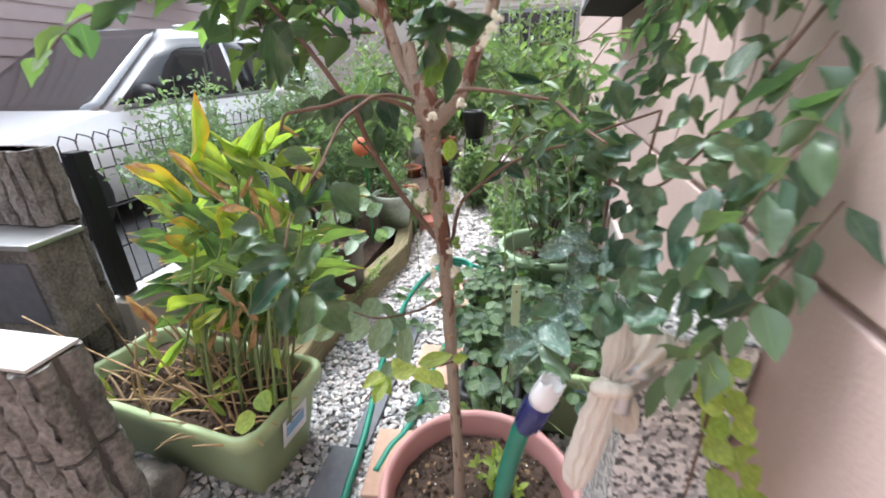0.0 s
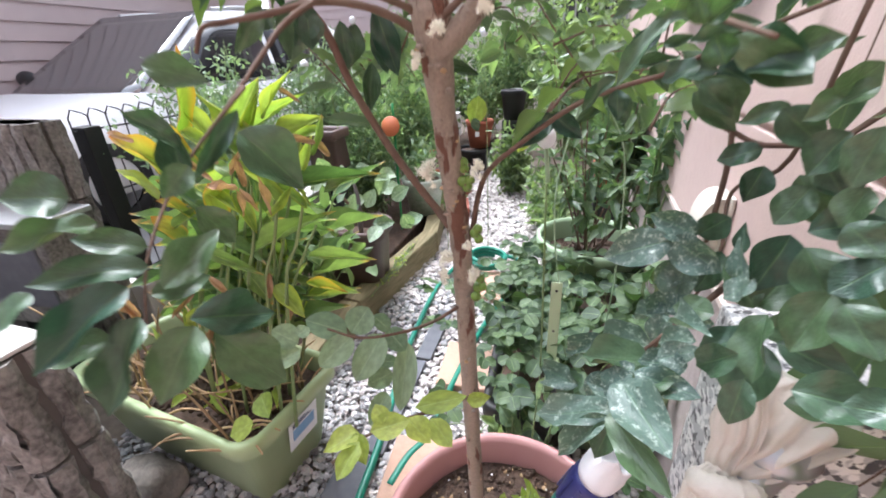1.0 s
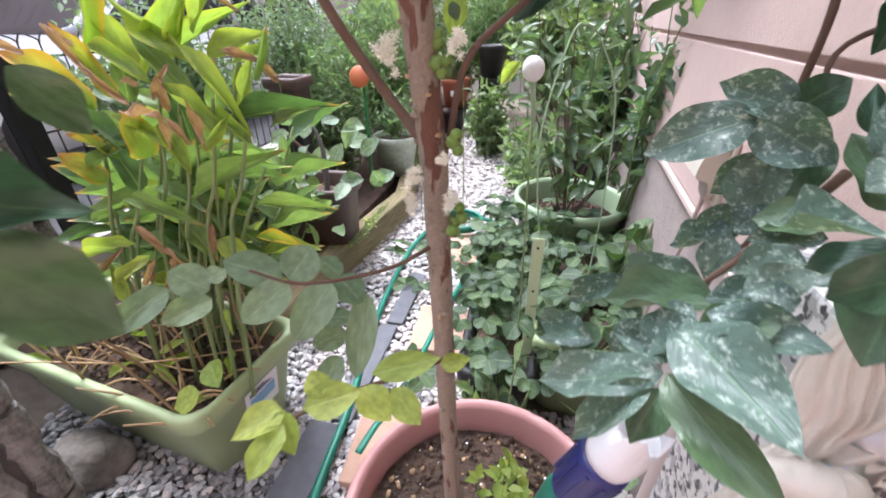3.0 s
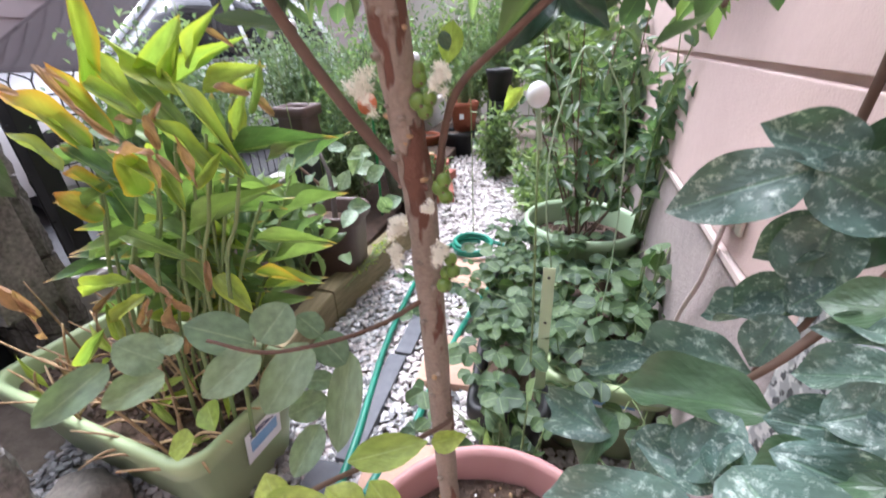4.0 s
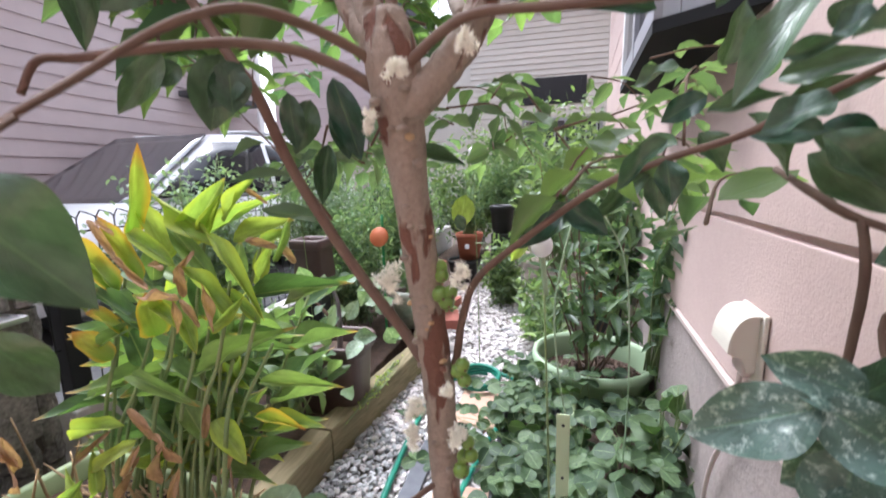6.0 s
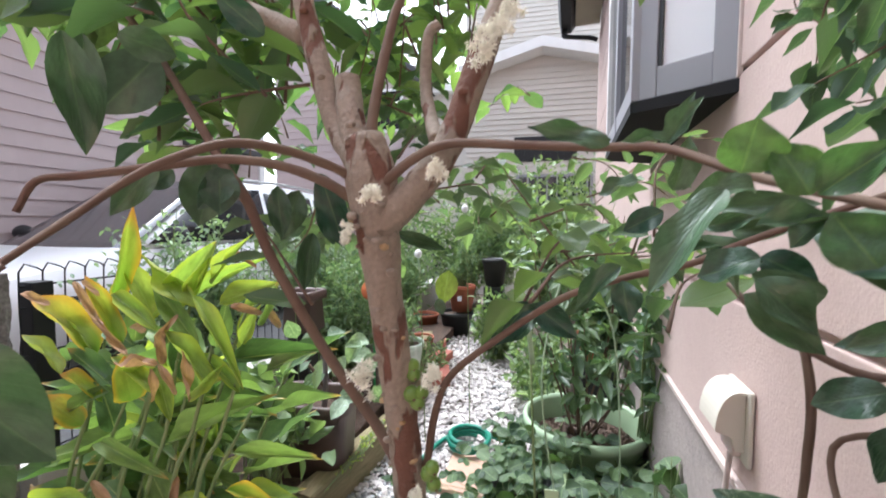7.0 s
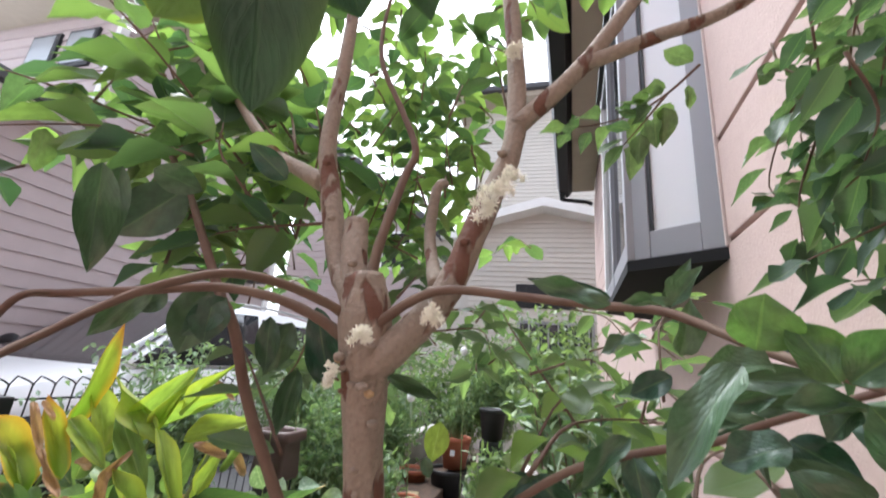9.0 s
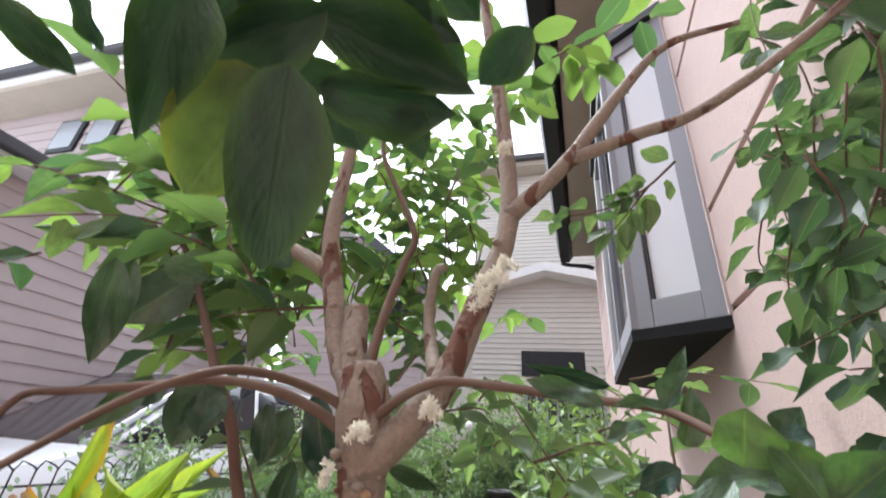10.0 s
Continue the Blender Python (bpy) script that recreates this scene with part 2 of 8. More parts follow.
M_SLATE = material("slate_strip", (0.14, 0.145, 0.16), 0.85, second=(0.08, 0.085, 0.1), scale=40, amount=0.6, bump=0.3)
M_BRICK = material("red_brick", (0.46, 0.17, 0.13), 0.9, second=(0.34, 0.11, 0.08), scale=60, amount=0.6, bump=0.5)
M_HOSE = material("green_hose", (0.012, 0.17, 0.11), 0.38, second=(0.02, 0.24, 0.16), scale=60, amount=0.5)
M_WHITEPLASTIC = material("white_plastic", (0.80, 0.81, 0.83), 0.35, second=(0.72, 0.73, 0.76), scale=20, amount=0.4)
M_BLUEPLASTIC = material("navy_plastic", (0.018, 0.022, 0.12), 0.35, second=(0.03, 0.035, 0.16), scale=40, amount=0.5)
M_CREAM = material("cream_plastic", (0.62, 0.58, 0.50), 0.5, second=(0.54, 0.50, 0.42), scale=20, amount=0.4)
M_GLOVE = material("cream_cotton", (0.72, 0.67, 0.60), 0.95, second=(0.60, 0.54, 0.46), scale=40, amount=0.5, bump=0.2, bump_scale=500)


def granite_material():
    """Polished granite: black and white grains over grey."""
    m = bpy.data.materials.new("speckled_granite")
    m.use_nodes = True
    n, l = m.node_tree.nodes, m.node_tree.links
    b = n["Principled BSDF"]
    b.inputs["Roughness"].default_value = 0.4
    tc = n.new("ShaderNodeTexCoord")
    out = None
    for scale, lo, hi, col in ((105.0, 0.47, 0.53, (0.86, 0.86, 0.85)), (135.0, 0.545, 0.60, (0.09, 0.092, 0.10))):
        t = n.new("ShaderNodeTexNoise")
        t.inputs["Scale"].default_value, t.inputs["Detail"].default_value = scale, 2.0
        l.new(tc.outputs["Object"], t.inputs["Vector"])
        r = n.new("ShaderNodeMapRange")
        r.inputs["From Min"].default_value, r.inputs["From Max"].default_value = lo, hi
        l.new(t.outputs["Fac"], r.inputs["Value"])
        x = n.new("ShaderNodeMix")
        x.data_type = "RGBA"
        x.inputs[6].default_value, x.inputs[7].default_value = (0.50, 0.51, 0.52, 1), (*col, 1)
        if out:
            l.new(out, x.inputs[6])
        l.new(r.outputs[0], x.inputs[0])
        out = x.outputs[2]
    l.new(out, b.inputs["Base Color"])
    return m


M_GRANITE = granite_material()
M_PINKSIDING = material("mauve_siding", (0.47, 0.40, 0.395), 0.8, second=(0.42, 0.355, 0.35), scale=8, amount=0.5, random_value=0.04)
M_CREAMSIDING = material("cream_siding", (0.60, 0.57, 0.52), 0.8, second=(0.55, 0.52, 0.47), scale=8, amount=0.5, random_value=0.03)
M_WHITETRIM = material("white_trim", (0.82, 0.82, 0.81), 0.6, scale=10, amount=0.2)
M_GREYFRAME = material("grey_aluminium", (0.30, 0.30, 0.325), 0.45, scale=30, amount=0.2, second=(0.27, 0.27, 0.29))
M_ROOF = material("dark_roof", (0.07, 0.07, 0.075), 0.8, scale=30, amount=0.5)
M_SOFFIT = material("beige_soffit", (0.42, 0.37, 0.30), 0.8, scale=10, amount=0.3)
M_FROST = material("frosted_panel", (0.80, 0.80, 0.83), 0.25, scale=3, amount=0.25)
M_WINDOWGREY = material("grey_window", (0.30, 0.32, 0.35), 0.15, scale=3, amount=0.3)
M_DARKGLASS = material("dark_glass", (0.02, 0.024, 0.028), 0.06, scale=2, amount=0.3, spec=0.8)
M_CARPAINT = material("white_car_paint", (0.74, 0.76, 0.78), 0.28, metal=0.1, scale=5, amount=0.1)
M_SIDEGLASS = material("dark_side_glass", (0.02, 0.021, 0.024), 0.1, scale=2, amount=0.3)
M_CARGLASS = material("tinted_car_glass", (0.06, 0.06, 0.065), 0.11, scale=2, amount=0.3, spec=1.0)
M_CARGLASS.node_tree.nodes["Principled BSDF"].inputs["IOR"].default_value = 1.9
M_RUBBER = material("rubber", (0.02, 0.02, 0.02), 0.8)
M_ORANGE = material("orange_plastic", (0.56, 0.16, 0.06), 0.5, scale=20, amount=0.3)
M_DRY = material("dry_stalks", (0.42, 0.30, 0.17), 0.9, second=(0.28, 0.17, 0.08), scale=60, amount=0.8, random_value=0.35, island=True)
M_BLUESTICKER = material("sticker_blue", (0.16, 0.36, 0.62), 0.4, second=(0.35, 0.5, 0.7), scale=30, amount=0.5)
M_BARK = bark_material()
M_STEM = material("green_stem", (0.16, 0.24, 0.09), 0.7, second=(0.26, 0.28, 0.12), scale=50, amount=0.6)
M_TWIG = material("red_brown_twig", (0.15, 0.098, 0.066), 0.75, second=(0.10, 0.045, 0.03), scale=90, amount=0.7)
M_FLOWER = material("cream_stamens", (0.94, 0.93, 0.80), 0.8, scale=40, amount=0.3)
M_FRUIT = material("green_fruit", (0.15, 0.25, 0.04), 0.3, second=(0.11, 0.19, 0.03), scale=60, amount=0.5)

L_SPRAY = leaf_material("thin_tree_leaf", (0.07, 0.14, 0.075), (0.15, 0.235, 0.10), 0.4, 0.33, vein=(0.2, 0.3, 0.12))
L_NEAR = leaf_material("thick_tree_leaf", (0.03, 0.08, 0.05), (0.092, 0.158, 0.072), 0.34, 0.10, vein=(0.10, 0.19, 0.08), saturation=0.97)
# copy of the tree leaf with the shade of its underside darkened into the colour
L_OVER = leaf_material("shade_toned_tree_leaf", (0.02, 0.06, 0.034), (0.034, 0.08, 0.04), 0.5, 0.07, vein=(0.035, 0.085, 0.035), saturation=0.97, rim=(0.06, 0.13, 0.03))
L_OLIVE = leaf_material("olive_tree_leaf", (0.05, 0.095, 0.025), (0.08, 0.125, 0.035), 0.5, 0.25, vein=(0.09, 0.14, 0.05), saturation=0.97, rim=(0.16, 0.2, 0.03))
L_THIN = leaf_material("backlit_tree_leaf", (0.05, 0.11, 0.045), (0.10, 0.175, 0.055), 0.36, 0.38, vein=(0.14, 0.24, 0.07), saturation=0.97)
L_TREE = leaf_material("tree_leaf", (0.036, 0.088, 0.06), (0.17, 0.265, 0.07), 0.32, 0.48, vein=(0.10, 0.20, 0.06))
L_SPOT = leaf_material("spotted_leaf", (0.066, 0.135, 0.108), (0.115, 0.195, 0.15), 0.42, 0.18, spots=0.8, vein=(0.12, 0.25, 0.14))
L_LIME = leaf_material("young_leaf", (0.24, 0.35, 0.03), (0.36, 0.43, 0.06), 0.45, 0.45, vein=(0.38, 0.48, 0.14))
L_GINGER = leaf_material("ginger_leaf", (0.065, 0.14, 0.045), (0.18, 0.27, 0.065), 0.45, 0.33, vein=(0.4, 0.46, 0.15), edge=(0.48, 0.27, 0.09))
L_GINGERPALE = leaf_material("pale_ginger_leaf", (0.17, 0.27, 0.035), (0.34, 0.41, 0.055), 0.45, 0.38, vein=(0.38, 0.45, 0.15), edge=(0.46, 0.33, 0.08), edge_from=0.93, rim=(0.36, 0.40, 0.06))
L_YELLOW = leaf_material("yellowed_leaf", (0.40, 0.36, 0.04), (0.30, 0.36, 0.05), 0.5, 0.30, vein=(0.40, 0.42, 0.10), edge=(0.46, 0.17, 0.05), base=(0.18, 0.30, 0.04), edge_from=0.74, saturation=0.92, rim=(0.58, 0.34, 0.04))
L_BROWN = leaf_material("withered_leaf", (0.26, 0.13, 0.065), (0.42, 0.23, 0.12), 0.9, 0.25, vein=(0.3, 0.16, 0.07))
L_STRAW = leaf_material("crinkled_leaf", (0.024, 0.062, 0.026), (0.09, 0.16, 0.05), 0.58, 0.3, vein=(0.2, 0.32, 0.12))
L_SHRUB = leaf_material("shrub_leaf", (0.07, 0.13, 0.06), (0.24, 0.34, 0.13), 0.5, 0.35, vein=(0.2, 0.3, 0.12))
L_GREY = leaf_material("blue_grey_leaf", (0.13, 0.22, 0.14), (0.24, 0.34, 0.22), 0.6, 0.3, vein=(0.3, 0.4, 0.28))
L_FEATHER = leaf_material("feathery_leaf", (0.08, 0.16, 0.085), (0.23, 0.33, 0.17), 0.6, 0.35, vein=(0.2, 0.3, 0.12))
L_VINE = leaf_material("vine_leaf", (0.045, 0.105, 0.07), (0.115, 0.195, 0.09), 0.34, 0.35, vein=(0.15, 0.27, 0.09), spots=0.15)


# ---- builders ----
def mesh_object(name, verts, faces, mat, parent=None, smooth=False, uvs=None):
    me = bpy.data.meshes.new(name)
    me.from_pydata([tuple(v) for v in verts], [], [tuple(int(i) for i in f) for f in faces])
    if uvs is not None:
        layer = me.uv_layers.new(name="UVMap")
        loops = np.empty(len(me.loops), dtype=np.int32)
        me.loops.foreach_get("vertex_index", loops)
        layer.data.foreach_set("uv", np.asarray(uvs, dtype=np.float32)[loops].ravel())
    if smooth:
        me.polygons.foreach_set("use_smooth", [True] * len(me.polygons))
    me.materials.append(mat)
    me.update()
    ob = new(name, me)
    if parent:
        ob.parent = parent
    return ob


def part(name, bm, mat, parent=None, label="", smooth=False):
    me = bpy.data.meshes.new(name)
    bm.normal_update()
    bm.to_mesh(me)
    bm.free()
    me.materials.append(mat)
    if smooth:
        me.polygons.foreach_set("use_smooth", [True] * len(me.polygons))
    ob = new(name, me)
    if parent:
        ob.parent = parent
    return tagged(ob, label)


def thing(name, label, category, group="", at=(0, 0, 0)):
    ob = new(name)
    ob.empty_display_size = 0.05
    ob.location = at
    return tagged(ob, label, category, group)


def box_bm(lo, hi, bevel=0.0, m=None, bm=None):
    bm = bm or bmesh.new()
    c = [(a + b) / 2 for a, b in zip(lo, hi)]
    s = [b - a for a, b in zip(lo, hi)]
    r = bmesh.ops.create_cube(bm, size=1.0, matrix=(m or Matrix()) @ Matrix.Translation(c) @ Matrix.Diagonal((*s, 1)))
    if bevel:
        edges = {e for v in r["verts"] for e in v.link_edges}
        bmesh.ops.bevel(bm, geom=list(edges), offset=bevel, segments=2, affect="EDGES", profile=0.6)
    return bm


def box(name, lo, hi, mat, parent=None, bevel=0.0, m=None, label=""):
    return part(name, box_bm(lo, hi, bevel, m), mat, parent, label)


def lathe(name, profile, mat, parent=None, at=(0, 0, 0), seg=40, label="", wobble=0.0):
    """A turned shape from (radius, height) pairs."""
    verts, faces = [], []
    k = len(profile)
    for i in range(seg):
        a = 2 * math.pi * i / seg
        for r, z in profile:
            rr = r * (1 + wobble * math.sin(3 * a + 1.0))
            verts.append((at[0] + rr * math.cos(a), at[1] + rr * math.sin(a), at[2] + z))
    for i in range(seg):
        j = (i + 1) % seg
        for q in range(k - 1):
            faces.append((i * k + q, j * k + q, j * k + q + 1, i * k + q + 1))
    ob = mesh_object(name, verts, faces, mat, parent, smooth=True)
    return tagged(ob, label)


def smooth_path(points, steps=6):
    """Catmull-Rom through points that may carry a radius as a fourth number."""
    p = [np.array(q, float) for q in points]
    p = [2 * p[0] - p[1], *p, 2 * p[-1] - p[-2]]
    out = []
    for i in range(1, len(p) - 2):
        for s in range(steps):
            t = s / steps
            out.append(0.5 * (2 * p[i] + (p[i + 1] - p[i - 1]) * t + (2 * p[i - 1] - 5 * p[i] + 4 * p[i + 1] - p[i + 2]) * t * t
                              + (3 * p[i] - p[i - 1] - 3 * p[i + 1] + p[i + 2]) * t ** 3))
    out.append(p[-2])
    return np.array(out)


def tube_data(points, sides=8, steps=6, knots=0.0, seed=0):
    """Verts and faces of a closed tube through points (x, y, z, radius)."""
    path = smooth_path(points, steps)
    rng = np.random.default_rng(seed)
    verts, faces = [], []
    side = np.array((0.3, 0.9, 0.2))
    for i, q in enumerate(path):
        d = path[min(i + 1, len(path) - 1)][:3] - path[max(i - 1, 0)][:3]
        d /= np.linalg.norm(d) + 1e-9
        side = side - d * side.dot(d)
        side /= np.linalg.norm(side) + 1e-9
        up = np.cross(d, side)
        r = max(q[3], 0.0002) * (1 + knots * rng.normal() * 0.5)
        for k in range(sides):
            a = 2 * math.pi * k / sides
            rr = r * (1 + knots * 0.5 * rng.normal())
            verts.append(q[:3] + rr * (math.cos(a) * side + math.sin(a) * up))
    n = len(path)
    for i in range(n - 1):
        for k in range(sides):
            k2 = (k + 1) % sides
            faces.append((i * sides + k, i * sides + k2, (i + 1) * sides + k2, (i + 1) * sides + k))
    faces.append(tuple(range(sides))[::-1])
    faces.append(tuple((n - 1) * sides + k for k in range(sides)))
    return verts, faces


def tube(name, points, mat, parent=None, sides=8, steps=6, knots=0.0, label="", seed=0):
    v, f = tube_data(points, sides, steps, knots, seed)
    return tagged(mesh_object(name, v, f, mat, parent, smooth=True), label)


def join_data(pieces):
    verts, faces, base = [], [], 0
    for v, f in pieces:
        verts.extend(v)
        faces.extend(tuple(i + base for i in q) for q in f)
        base += len(v)
    return verts, faces


def leaf_template(rows=6, fold=0.25, curl=0.35, tip=1.35, belly=0.42, wave=0.0, cols=4, full=0.72):
    """A leaf one long along y from its base, one wide along x: verts, faces, uv."""
    verts, uvs, faces = [], [], []
    for i in range(rows + 1):
        v = i / rows
        a, c = full, full * (1 - belly) / belly
        w = (v ** a * (1 - v) ** c) / (belly ** a * (1 - belly) ** c)
        w = w * (1 - 0.25 * max(0, v - 0.72) / 0.28 * (tip - 0.9))
        w = max(w, 0.03 if i < rows else 0.0) * 0.5
        for k in range(cols + 1):
            u = k / cols * 2 - 1
            z = fold * abs(u) ** 1.4 * w - curl * v * v * 0.35 + wave * math.sin(v * 8 + u * 2.2) * abs(u) * w + 0.10 * wave * math.sin(v * 5 + 1)
            verts.append((u * w, v, z))
            uvs.append((0.5 + u * 0.5, v))
    c = cols + 1
    for i in range(rows):
        for k in range(cols):
            faces.append((i * c + k, i * c + k + 1, (i + 1) * c + k + 1, (i + 1) * c + k))
    return np.array(verts), faces, np.array(uvs)


LEAVES = [leaf_template(6, f, c, 1.3, b, w) for f, c, b, w in ((0.25, 0.3, 0.42, 0.1), (0.4, 0.6, 0.4, 0.15), (0.15, -0.15, 0.45, 0.12), (0.5, 0.9, 0.38, 0.2), (0.3, 0.1, 0.44, 0.3))]
NEAR = [leaf_template(14, f, c, 1.4, b + 0.02, w, 6, 0.69) for f, c, b, w in ((0.35, 0.45, 0.40, 0.25), (0.55, 0.8, 0.38, 0.3), (0.25, -0.25, 0.43, 0.35), (0.45, 0.25, 0.40, 0.4), (0.3, 0.9, 0.42, 0.2), (0.6, 0.1, 0.39, 0.3))]
SMALL = [leaf_template(3, f, c, 1.2, 0.45, 0.0, 2) for f, c in ((0.3, 0.4), (0.5, 0.7), (0.2, 0.0))]
BLADES = [leaf_template(14, f, c, 1.5, b, w, 4, 0.58) for f, c, w, b in ((0.4, 0.5, 0.18, 0.42), (0.3, 0.9, 0.22, 0.38), (0.45, 0.1, 0.18, 0.45), (0.35, 1.25, 0.25, 0.36), (0.5, 0.7, 0.2, 0.4))]
ROUND = [leaf_template(12, f, c, 1.2, 0.46, w, 6, 0.55) for f, c, w in ((0.2, 0.2, 0.12), (0.3, -0.1, 0.15), (0.15, 0.35, 0.1))]
CRUMPLED = [leaf_template(16, f, c, 1.2, 0.5, w, 6, 0.3) for f, c, w in ((0.25, 0.6, 0.22), (0.3, -0.4, 0.28), (0.2, 0.9, 0.3))]
FLAT_BLADES = [leaf_template(14, f, c, 1.5, 0.40, w, 4, 0.56) for f, c, w in ((0.55, 0.35, 0.22), (0.4, -0.3, 0.3), (0.6, 0.7, 0.25))]


def leaf_matrix(base, tip, width, normal):
    base, tip, normal = Vector(base), Vector(tip), Vector(normal)
    y = tip - base
    length = y.length
    y.normalize()
    z = (normal - y * normal.dot(y))
    if z.length < 1e-4:
        z = Vector((0, 0, 1)) - y * y.z
    z.normalize()
    x = y.cross(z)
    m = Matrix((x, y, z)).transposed().to_4x4()
    return Matrix.Translation(base) @ m @ Matrix.Diagonal((width, length, length * 0.8, 1))


class Foliage:
    """Leaves gathered as matrices; the nearest become objects, the rest one mesh."""

    def __init__(self, templates, mat, seed):
        self.templates, self.mat, self.items = templates, mat, []
        self.rng = np.random.default_rng(seed)

    def add(self, base, tip, width, normal):
        self.items.append((leaf_matrix(base, tip, width, normal), int(self.rng.integers(len(self.templates)))))

    def joined(self, name, parent=None, label=""):
        verts, faces, uvs, base = [], [], [], 0
        for m, k in self.items:
            v, f, uv = self.templates[k]
            a = np.array(m)
            w = v @ a[:3, :3].T + a[:3, 3]
            verts.append(w)
            uvs.append(uv)
            faces.extend(tuple(i + base for i in q) for q in f)
            base += len(v)
        ob = mesh_object(name, np.concatenate(verts), faces, self.mat, parent, True, np.concatenate(uvs))
        return tagged(ob, label, kind="stuff")

    def pieces(self, name, parent, limit=300, rest="foliage"):
        meshes = []
        for v, f, uv in self.templates:
            ob = mesh_object(name, v, f, self.mat, None, True, uv)
            meshes.append(ob.data)
            bpy.data.objects.remove(ob)
        for m, k in self.items[:limit]:
            ob = new(name, meshes[k])
            ob.parent = parent
            ob.matrix_local = m
        if len(self.items) > limit:
            self.items = self.items[limit:]
            self.joined(rest, parent)


def rand_dir(rng, up=0.0):
    v = rng.normal(size=3)
    v[2] += up
    return v / np.linalg.norm(v)


def leafy_twig(fol, points, count, length, width, rng, spread=0.9, droop=0.2, radius=0.0012, tip_leaf=True):
    """Leaves in alternate pairs along a twig; returns the twig's tube data."""
    path = smooth_path([(*p, radius) for p in points], 5)
    n = len(path)
    for i in range(count):
        f = (i + 0.6) / count
        q = path[min(int(f * (n - 1)), n - 2)]
        d = path[min(int(f * (n - 1)) + 1, n - 1)][:3] - q[:3]
        d /= np.linalg.norm(d) + 1e-9
        s = np.cross(d, (0, 0, 1.0))
        s /= np.linalg.norm(s) + 1e-9
        s = s * (1 if i % 2 else -1)
        a = d * rng.uniform(0.3, 0.9) + s * spread * rng.uniform(0.6, 1.3) + np.array((0, 0, rng.uniform(-0.6, 0.25) - droop)) + rng.normal(size=3) * 0.15
        a /= np.linalg.norm(a)
        ln = length * rng.uniform(0.7, 1.2)
        nm = np.array((0, 0, 1.0)) + rng.normal(size=3) * 0.35
        fol.add(q[:3] + a * 0.004, q[:3] + a * (ln + 0.004), width * ln / length * rng.uniform(0.85, 1.15), nm)
    if tip_leaf:
        q = path[-1][:3]
        d = path[-1][:3] - path[-2][:3]
        d /= np.linalg.norm(d) + 1e-9
        fol.add(q, q + (d + np.array((0, 0, -droop))) * length, width, (0, 0, 1))
    return tube_data([(*p, radius * (1 - 0.6 * i / max(len(points) - 1, 1))) for i, p in enumerate(points)], 5, 4)


# ---- the ground ----
def ground_sheet():
    v, f = [], []
    edges = [-400, -60, -12, -3, -1.5, -1.0, -0.6, -0.3, 0.0, 0.35, 1.5, 6, 40, 400]
    for y in edges:
        for x in edges:
            v.append((x, y, -0.206))
    n = len(edges)
    for i in range(n - 1):
        for j in range(n - 1):
            f.append((i * n + j, i * n + j + 1, (i + 1) * n + j + 1, (i + 1) * n + j))
    return tagged(mesh_object("ground", v, f, M_SOIL_GROUND), "dark bare soil round the houses and parking space", "ground", kind="structure")


ground_sheet()
terrace = box("terrace", (-1.28, -4.2, -0.206), (5.9, 5.3, -0.006), M_SOIL_GROUND)
tagged(terrace, "dark bare soil of the raised garden strip", "ground", kind="structure")
entrance = box("terrace", (-1.95, -4.2, -0.206), (-1.282, 1.0, -0.006), M_SOIL_GROUND)
tagged(entrance, "dark bare soil of the raised entrance strip", "ground", kind="structure")
drive = box("road", (-30, -20, -0.215), (-1.96, 30, -0.2), M_ASPHALT)
tagged(drive, "grey asphalt parking space beyond the wire fence", "road", kind="structure")


def path_left(y):
    return -0.60 + 0.10 * min(max(y - 1.0, 0), 1) - 0.13 * max(y - 2.0, 0)


def path_right(y):
    return -0.06 - 0.05 * max(y - 0.8, 0) + 0.10 * (y > 1.9) - 0.14 * max(y - 2.3, 0)


def pebble_template(seed):
    bm = bmesh.new()
    bmesh.ops.create_icosphere(bm, subdivisions=1, radius=1.0)
    bmesh.ops.bevel(bm, geom=bm.verts[:], offset=0.28, affect="VERTICES", segments=1) if seed < 3 else None
    bmesh.ops.triangulate(bm, faces=bm.faces[:])
    bm.verts.index_update()
    rng = np.random.default_rng(seed)
    v = np.array([q.co[:] for q in bm.verts])
    f = [tuple(q.index for q in face.verts) for face in bm.faces]
    bm.free()
    v *= (1 + 0.16 * rng.normal(size=(len(v), 1)))
    return v, f


PEBBLES = [pebble_template(k) for k in range(7)]


def gravel(name, mat, spots, label):
    verts, faces, base = [], [], 0
    rng = np.random.default_rng(11)
    for x, y, r, z in spots:
        v, f = PEBBLES[int(rng.integers(7))]
        m = np.array(Euler(rng.uniform(-0.35, 0.35, 2).tolist() + [rng.uniform(0, 6.28)]).to_matrix())
        s = np.array((r * rng.uniform(0.95, 1.5), r * rng.uniform(0.75, 1.05), r * rng.uniform(0.42, 0.7)))
        verts.append((v * s) @ m.T + (x, y, z))
        faces.extend((a + base, b + base, c + base) for a, b, c in f)
        base += len(v)
    ob = mesh_object(name, np.concatenate(verts), faces, mat, smooth=False)
    return tagged(ob, label, "gravel", kind="stuff")


